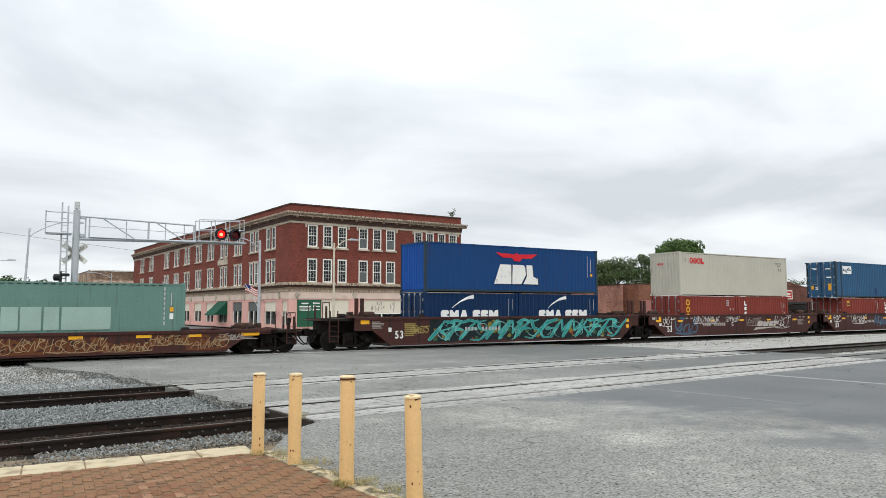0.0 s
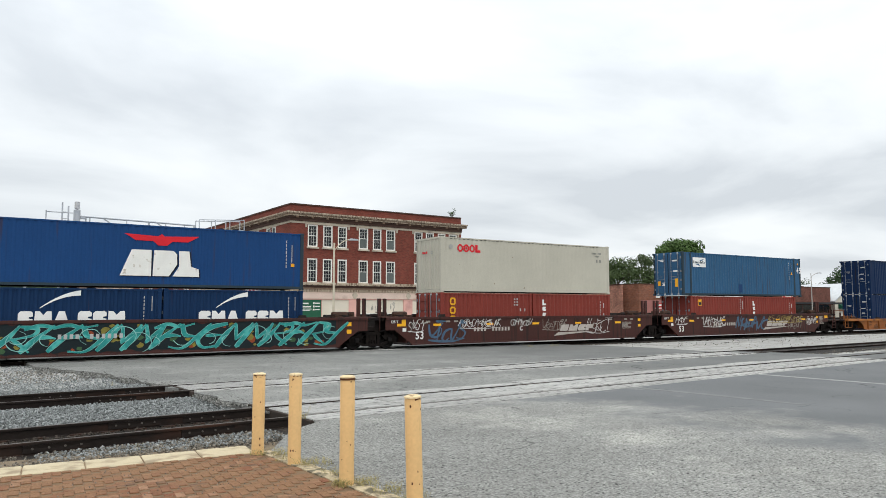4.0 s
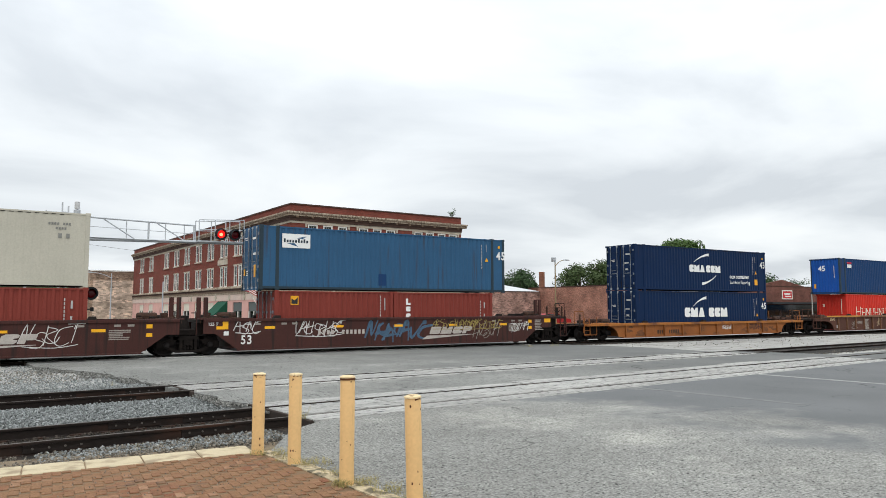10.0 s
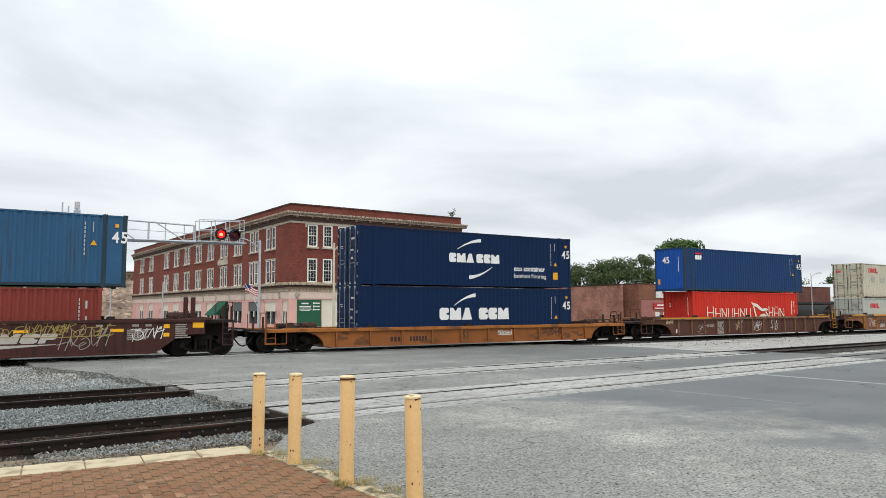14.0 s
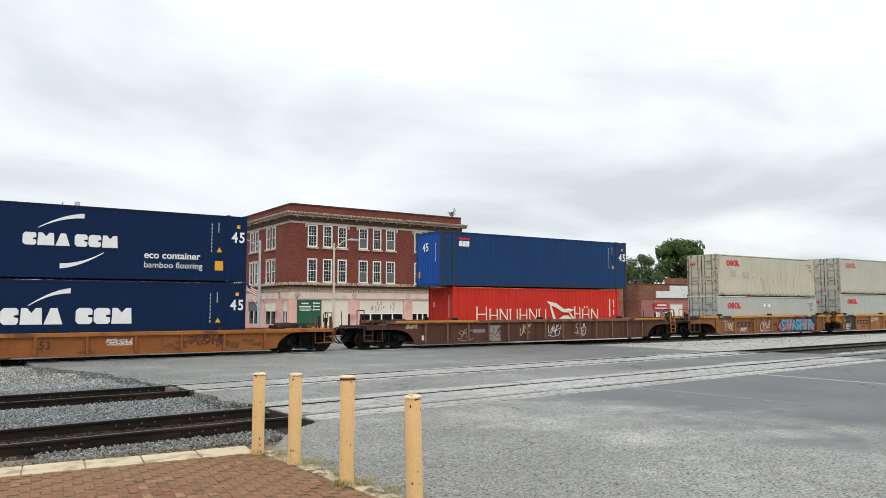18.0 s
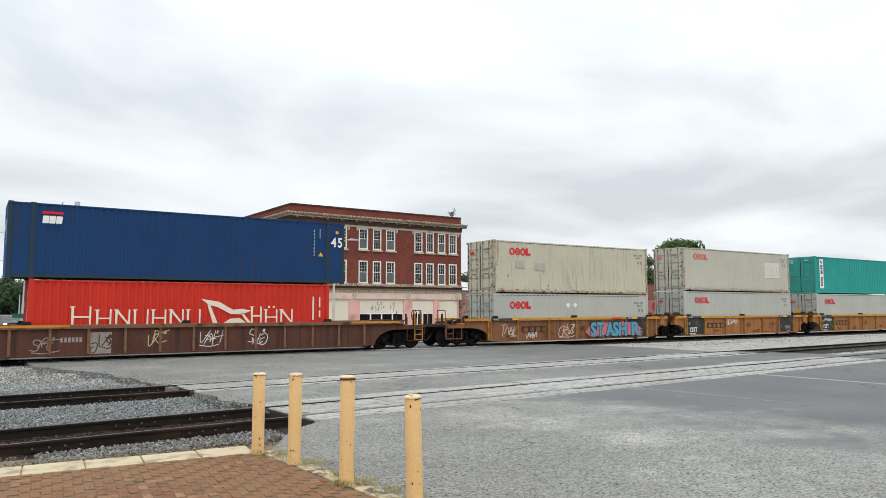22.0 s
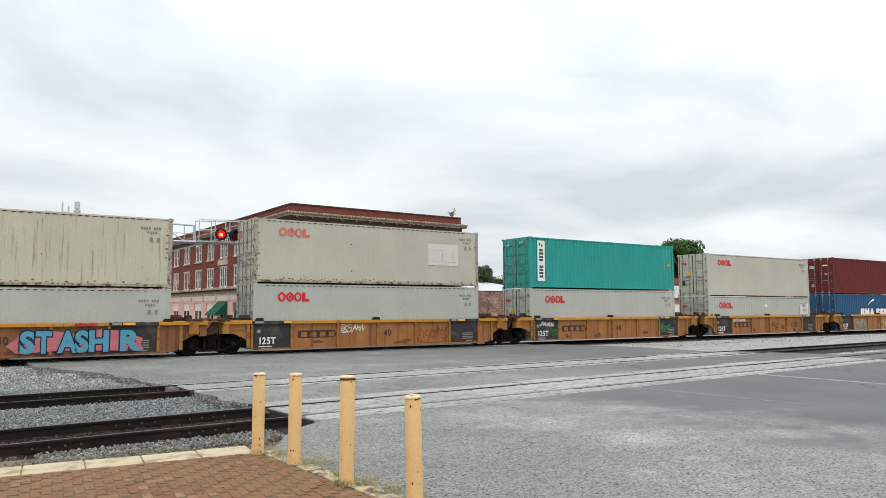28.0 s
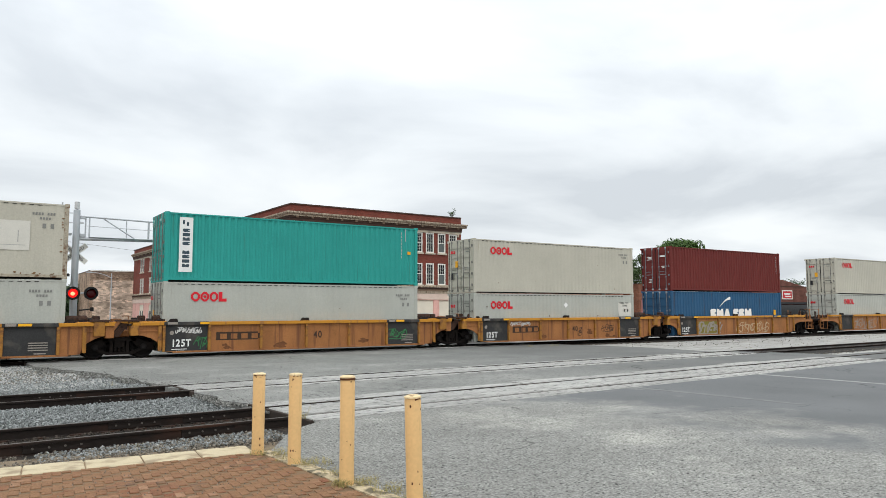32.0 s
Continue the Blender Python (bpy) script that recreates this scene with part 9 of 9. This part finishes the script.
def grime(car, spots, material, seed, y=CY_):
    """Smeared grime: uneven blots of a few strokes at each (x, z, size)."""
    r = random.Random(seed)
    for x, z, s in spots:
        m = Mesh()
        for k in range(5):
            cx, cz = x + r.gauss(0, s * 0.6), z + r.gauss(0, s * 0.25)
            m.add([(cx + s * r.uniform(0.3, 0.9) * math.cos(q * 0.628), y - 0.0004 * k, min(1.0, max(0.27, cz + s * r.uniform(0.1, 0.4) * math.sin(q * 0.628)))) for q in range(10)], [tuple(range(10))])
        tagged(part("grime_smear", m, material, car), kind="stuff")


P_GRIME = mat("dark_grime", (0.155, 0.064, 0.028), 0.85, var=0.4, scale=5, fine=25, bump=0)
P_DKBLUE = mat("dark_blue_spray", (0.01, 0.025, 0.05), 0.6, var=0.2, bump=0)
P_REDBR = mat("red_brown_spray", (0.20, 0.05, 0.02), 0.7, var=0.2, bump=0)
paint_cars()
grime(CARS["E"], [(4.3, 0.5, 0.35), (5.2, 0.72, 0.3), (6.3, 0.45, 0.45), (7.4, 0.6, 0.3), (-6.5, 0.4, 0.4), (-7.6, 0.7, 0.3), (0.9, 0.33, 0.3), (-2.6, 0.32, 0.35)], P_GRIME, 1)
grime(CARS["H"], [(-3.4, 0.5, 0.2), (1.2, 0.36, 0.3), (3.1, 0.9, 0.2)], P_GRIME, 2)
grime(CARS["I"], [(-1.4, 0.36, 0.3), (2.6, 0.5, 0.25), (-3.9, 0.35, 0.2)], P_GRIME, 3)
grime(CARS["J"], [(-2.2, 0.4, 0.3), (1.4, 0.6, 0.25), (3.2, 0.33, 0.3)], P_GRIME, 4)
grime(CARS["G"], [(-5.0, 0.34, 0.3), (-2.5, 0.6, 0.3), (0.2, 0.36, 0.25)], P_GRIME, 5)

# ---- track bed: ties, ballast, joints ----
def ties(y0, turn, x0, x1, seed):
    rr = random.Random(seed)
    th = empty("track_ties", pose(0, y0, 0, 0, 0, turn) @ pose(0, GAUGE / 2, -0.186), "dark creosoted wooden ties half buried in ballast", "ties", "ties", "structure")
    me = Mesh().box(-0.115, 0.115, -1.3, 1.3, -0.17, -0.002, 0.012).mesh("tie")
    plate = Mesh().box(-0.1, 0.1, -0.17, 0.17, 0.0, 0.016).mesh("tie_plate")
    x = x0
    while x < x1:
        t = part("tie", me, M_TIE, th, at=pose(x, rr.uniform(-0.05, 0.05), 0, 0, 0, rr.uniform(-1, 1)))
        for y in (-GAUGE / 2, GAUGE / 2):
            part("tie_plate", plate, M_RAIL, t, at=pose(0, y, 0.0))
        x += 0.53 + rr.uniform(-0.02, 0.03)


ties(YN, SN, -1.5, 5.0, 1)
ties(YM, SM, -1.5, 4.4, 2)
ties(YM, SM, 31.2, 46, 3)


def stones(name, label, areas, seed, size, material=M_STONE):
    """Loose broken stones strewn over rectangles (x0, x1, y0, y1, z, count, skew in degrees), as one mesh."""
    rs = np.random.RandomState(seed)
    base = np.array([(1, 0, 0), (-1, 0, 0), (0, 1, 0), (0, -1, 0), (0, 0, 1), (0, 0, -1)], float)
    tris = np.array([(0, 2, 4), (2, 1, 4), (1, 3, 4), (3, 0, 4), (2, 0, 5), (1, 2, 5), (3, 1, 5), (0, 3, 5)])
    vs, fs, k = [], [], 0
    for x0, x1, y0, y1, z, n, tilt in areas:
        px = rs.uniform(x0, x1, n)
        c = np.stack([px, rs.uniform(y0, y1, n) + px * math.tan(radians(tilt)), z + rs.uniform(-0.02, 0.025, n)], 1)
        s = size * rs.uniform(0.55, 1.25, (n, 1, 1))
        q = rs.normal(size=(n, 3, 3))
        u, _, w = np.linalg.svd(q)
        rot = u @ w
        v = base[None] * rs.uniform(0.65, 1.25, (n, 6, 1)) * np.array([1, 0.85, 0.7])
        v = np.einsum("nij,nkj->nki", rot, v) * s * 0.5 + c[:, None, :]
        vs.append(v.reshape(-1, 3))
        fs.append((tris[None] + (k + 6 * np.arange(n))[:, None, None]).reshape(-1, 3))
        k += 6 * n
    me = bpy.data.meshes.new(name)
    me.from_pydata(np.concatenate(vs).tolist(), [], np.concatenate(fs).tolist())
    return tagged(part(name, me, material), label, "ballast", kind="stuff")


bed = tagged(sheet("track_bed", [(-70, 15), (3.4, 10.42), (4.2, 10.5), (4.4, 11.4), (5.3, 12.1), (4.7, 15), (4.6, 18), (4.1, 21.6), (-70, 21.6)], -0.192, M_DARKBED, 0.2), "dark ballast bed of the tracks", "ground")
stones("ballast", "loose grey broken ballast stones beside the rails", [
    (0.9, 4.6, 11.5, YN - 0.2, -0.18, 1300, SN * 0.7), (-1.6, 4.75, YN + GAUGE + 0.3, YM - 0.25, -0.155, 11500, 3.3), (-1.6, 4.75, YN + GAUGE + 0.6, YM - 0.5, -0.12, 5000, 3.3), (-1.6, 4.1, YM + GAUGE + 0.35, 23.2, -0.10, 8200, SM),
    (-1.6, 3.6, 23, 25, -0.09, 1400, 0), (-2, 2.8, 25, 30.4, -0.085, 1700, 0)], 5, 0.062)
stones("oily_ballast", "dark brown stones between and beside the rails", [
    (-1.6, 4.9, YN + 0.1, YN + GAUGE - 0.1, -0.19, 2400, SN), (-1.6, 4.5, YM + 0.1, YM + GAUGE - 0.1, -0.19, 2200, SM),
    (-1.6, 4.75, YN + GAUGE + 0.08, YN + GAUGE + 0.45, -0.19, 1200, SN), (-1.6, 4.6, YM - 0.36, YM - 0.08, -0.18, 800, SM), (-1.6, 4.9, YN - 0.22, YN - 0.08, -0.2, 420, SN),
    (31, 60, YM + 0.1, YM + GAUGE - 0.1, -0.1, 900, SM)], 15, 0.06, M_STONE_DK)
stones("dusty_ballast", "dusty tan stones beside the kerb", [
    (-1.6, 2.0, 11.2, 12.3, -0.19, 900, 2), (0.9, 4.6, 11.5, YN - 0.2, -0.178, 1200, SN * 0.7), (0.2, 4.4, 10.95, 11.6, -0.135, 700, 0), (-1.6, 3.0, 23, 28, -0.085, 1700, 0)], 16, 0.05, M_STONE_TAN)
stones("ballast_2", "pale broken ballast stones beyond the road", [
    (31, 60, 16.2, YM - 0.8, -0.11, 1500, SM), (30, 62, YM + GAUGE + 0.8, 29, -0.105, 420, SM)], 6, 0.085, M_STONE_TAN)
stones("track_debris", "dark scattered stones and splinters along the far track", [(28.5, 70, 29.7, 30.7, -0.09, 1500, 0), (29.5, 60, 26.0, 29.8, -0.105, 160, 0)], 27, 0.08, M_STONE_DK)
stones("asphalt_rubble", "dark crumbled asphalt along the road's broken edge", [
    (4.75, 5.5, 13.9, 15.2, -0.06, 420, 0), (4.45, 5.2, 15.2, 17.6, -0.06, 520, 0), (4.1, 4.75, 19.7, 21.4, -0.06, 380, 0), (3.6, 4.3, 21.4, 23.6, -0.06, 420, 0),
    (2.9, 3.75, 23.6, 26.2, -0.06, 480, 0), (1.9, 2.9, 26.2, 29.4, -0.06, 420, 0)], 26, 0.07, M_CRUMB)
dirt = tagged(sheet("dirt_strip", [(-20, 12.2), (-20, 13.6), (0.0, 12.1), (1.2, 11.95), (2.2, 11.6), (3.4, 11.45), (4.4, 11.35), (4.3, 10.6), (3.3, 10.44)], -0.165, M_DIRT, 0.1), "sandy dirt strip between the kerb and the rail", "ground")


def joint_bar(x, y, side, turn):
    th = empty("rail_joint", pose(x, y + side * 0.012, -0.095, 0, 0, turn), "rusty rail joint bar with bolts", "rail joint", "rail joints")
    part("bar", Mesh().prism([(-0.012, -0.055), (0.03, -0.06), (0.02, 0.0), (0.03, 0.05), (-0.012, 0.045)], "x", -0.45, 0.45), M_RAIL, th, at=pose(0, 0, 0, 0, 0, 180 if side < 0 else 0))
    for k in (-0.33, -0.11, 0.11, 0.33):
        part("bolt", shared("bolt", lambda: Mesh().lathe([(0.017, 0.0), (0.017, -0.022), (0.0, -0.024)], (0, 0, 0), "y", 8).mesh("bolt")), M_HEAD, th, at=pose(k, side * 0.03, 0))


for x, y in ((3.5, YN - 0.12), (1.2, YN - 0.12), (3.9, YN + GAUGE), (2.6, YN + GAUGE), (2.9, YM), (3.8, YM + GAUGE), (1.8, YM + GAUGE)):
    turn = SN if y < 16 else SM
    joint_bar(x, y + x * math.tan(radians(turn)), -1, turn)


# ---- crossing surface: rows of concrete panels along the rails ----
M_FILL = mat("packed_dirt", (0.075, 0.07, 0.062), 0.95, var=0.4, scale=2, fine=30, bump=0.4, stain=(0.21, 0.205, 0.19), amount=0.22, sscale=1.6, stretch=(0.4, 1, 1))


def crossing(label, y0, turn, x0, x1, field, material, seed, step=2.44, fill=0.05):
    rr = random.Random(seed)
    th = empty("crossing_surface", pose(0, y0, -0.010, 0, 0, turn), label, "crossing", "crossing surfaces", "structure")
    hole = Mesh().box(-0.06, 0.06, -0.03, 0.03, -0.01, 0.0015).mesh("bolt_hole")
    for a, b in ((-field, -0.06), (0.10, GAUGE - 0.10), (GAUGE + 0.06, GAUGE + field)):
        me = Mesh().box(0.014, step - 0.014, a, b, -0.15, 0.0, 0.014).mesh("panel")
        n = int((x1 - x0) / step)
        part("end_timber", Mesh().box(x0 - 0.09, x0 - 0.012, a, b, -0.2, -0.004, 0.01), M_TIE, th, "dark timber at the panel's end")
        for k in range(n):
            p = part("panel", me, material, th, at=pose(x0 + k * step + rr.uniform(-0.01, 0.01), rr.uniform(-0.015, 0.015), rr.uniform(0.0, 0.010), rr.uniform(-0.4, 0.4), rr.uniform(-0.12, 0.12), rr.uniform(-0.3, 0.3)))
            for q in (0.3, 0.95, 1.5, 2.15):
                part("bolt_hole", hole, M_BLACK, p, at=pose(q + rr.uniform(-0.04, 0.04), a + 0.14, 0.0))
                if b - a > 0.8:
                    part("bolt_hole", hole, M_BLACK, p, at=pose(q + rr.uniform(-0.04, 0.04), b - 0.14, 0.0))
                    part("bolt_hole", hole, M_BLACK, p, at=pose(q + rr.uniform(-0.04, 0.04), (a + b) / 2, 0.0))
    for y in (0.0, GAUGE):
        part("flangeway", Mesh().box(x0, x1, y - (0.058 if y == 0 else 0.098), y + (0.098 if y == 0 else 0.058), -0.2, -fill), M_FILL, th, "dirt-filled gap beside the rail")
    return th


crossing("worn pale concrete panels along the near rails", YN, SN, 5.2, 32, 0.72, M_CONCRETE, 1)
crossing("worn pale concrete panels along the middle rails", YM, SM, 4.65, 30.3, 0.30, M_CONCRETE, 2, fill=0.022)
crossing("worn concrete panels along the far rails", YT, 0, 1.9, 27.2, 0.45, M_CONCRETE, 3)

# ---- brick platform ----
PLAT = pose(3.0, 9.91, 0, 0, 0, -4.7)      # the kerb's inner edge, at its right end
plat = sheet("platform", [(-60, -40), (3.80, -40), (3.76, 6.2), (3.42, 9.9), (3.30, 10.40), (-60, 15)], -0.010, M_SAND, 0.3)
tagged(plat, "sandy base of the brick platform", "platform")
kerb = empty("kerb", PLAT, "cream painted concrete kerb blocks along the brick platform", "kerb", "", "structure")
rr = random.Random(12)
x = 0.38
for k in range(26):
    w = 0.70 + rr.uniform(-0.02, 0.03)
    part("kerb_block", Mesh().box(x - w + 0.010, x, 0.006, 0.57, -0.25, rr.uniform(-0.004, 0.006), 0.012), M_KERB, kerb)
    x -= w
sand = tagged(sheet("kerb_strip", [(3.42, 9.9), (3.60, 9.9), (3.70, 9.0), (3.80, 7.6), (3.92, 6.0), (3.98, -10), (3.72, -10), (3.70, 6.2), (3.56, 8.0)], 0.004, M_EDGE, 0.1), "crumbling cream concrete edge strip beside the bollards", "kerb")

pave = empty("brick_paving", PLAT, "worn red brick paving with sandy joints", "paving", "", "structure")
bl, bw = 0.203, 0.102
brick_me = [Mesh().box(0.002, bl - 0.002, 0.002, bw - 0.002, -0.06, 0.0, 0.005).mesh("brick") for _ in range(3)]
rest = Mesh()
rr = random.Random(21)
near = []
step = bw + 0.002
limit = lambda q: min(3.42 + (9.9 - q.y) * 0.085, 3.72)
# right-angled herringbone: in each course two cells lie along it, the next two stand across it
for j in range(1, 150):
    for i in range(-86, 16):
        k = (i + j) % 4
        across = k == 2
        if k not in (0, 2):
            continue
        x, y = i * step, -j * step - 0.004
        q = PLAT @ Vector((x + (bw if across else bl), y, 0))
        if q.x < limit(q):
            near.append((x, y, across))
pick = [q for q in near if -2.6 < q[0] < 0.7 and -2.6 < q[1] < -bl]
pick.sort(key=lambda q: (q[0] + 0.9) ** 2 + (q[1] + 1.2) ** 2)
chosen = set(pick[:300])
for q in near:
    x, y, across = q
    z = rr.gauss(0, 0.0016)
    if q in chosen:
        part("brick", brick_me[rr.randrange(3)], M_BRICK, pave, at=pose(x + (bw if across else 0), y, z, rr.gauss(0, 0.4), rr.gauss(0, 0.35), rr.gauss(0, 1.1) + (90 if across else 0)))
    else:
        w, d = (bw, min(bl, -0.004 - y)) if across else (bl, bw)
        rest.box(x + rr.uniform(0.001, 0.006), x + w - rr.uniform(0.001, 0.006), y + rr.uniform(0.001, 0.006), y + d - rr.uniform(0.001, 0.006), -0.06, z)
tagged(part("bricks", rest, M_BRICK, pave), kind="stuff")
stones("paving_grit", "pale crumbs of stone and mortar lying on the bricks", [(-2.5, 3.4, 6.2, 9.7, 0.0, 900, 0)], 41, 0.021, M_STONE_TAN)


# ---- grass and weeds ----
def tufts(name, label, spots, seed, h=0.13, material=None):
    rs = random.Random(seed)
    me = Mesh()
    for cx, cy, rad, n in spots:
        for k in range(n):
            a, r = rs.uniform(0, 6.28), rad * rs.random() ** 0.6
            p = Vector((cx + r * math.cos(a), cy + r * math.sin(a), -0.01))
            b = rs.uniform(0, 6.28)
            d = Vector((math.cos(b), math.sin(b), 0))
            w = d.orthogonal().normalized() * rs.uniform(0.0015, 0.0035)
            hh = h * rs.uniform(0.3, 1.0)
            m = p + d * hh * 0.25 + Vector((0, 0, hh * 0.6))
            t = p + d * hh * rs.uniform(0.5, 0.9) + Vector((0, 0, hh * rs.uniform(0.7, 1.0)))
            me.add([p - w, p + w, m + w * 0.7, m - w * 0.7, t], [(0, 1, 2, 3), (3, 2, 4)])
    return tagged(part(name, me, material or M_GRASS), label, "grass", kind="stuff")


tufts("grass_tuft", "dry grass tufts round the bollard feet", [(3.36, 9.72, 0.12, 90), (3.62, 9.55, 0.16, 110), (3.62, 8.75, 0.12, 70), (3.78, 8.7, 0.2, 120), (3.56, 7.5, 0.12, 200), (3.82, 7.45, 0.16, 160),
                                                                      (3.9, 7.0, 0.2, 140), (3.74, 8.1, 0.15, 90), (3.95, 6.6, 0.18, 120), (3.5, 9.2, 0.08, 40)], 8)
tufts("weed", "tall pale weeds at the rail's end", [(5.15, 12.45, 0.05, 26)], 9, 0.34)
tufts("track_weeds", "small weeds in the ballast", [(3.2, 20.6, 0.06, 12), (2.1, 11.0, 0.05, 5), (24.5, 29.3, 0.3, 60), (26, 29, 0.3, 60)], 10, 0.16)

# ---- what moves ----
def along(t):
    """How far the train stands from its place at 16 s, in metres along x."""
    u = (t - 16) / 16
    return -76.7545 * u + 0.1715 * u ** 2 + 0.1152 * u ** 3 - 0.7084 * u ** 4


def motions():
    times = [2.0 * k for k in range(17)]
    for ob, x, z in TRAIN:
        walk(ob, [(t, pose(x + along(t), TRAIN_Y, z)) for t in times])
    steps = [k * 4 / 30 for k in range(241)]
    for w, ax in WHEELS:
        walk(w, [(t, pose(ax, 0, 0.475, 0, math.degrees(along(t) / 0.475), 0)) for t in steps])


motions()
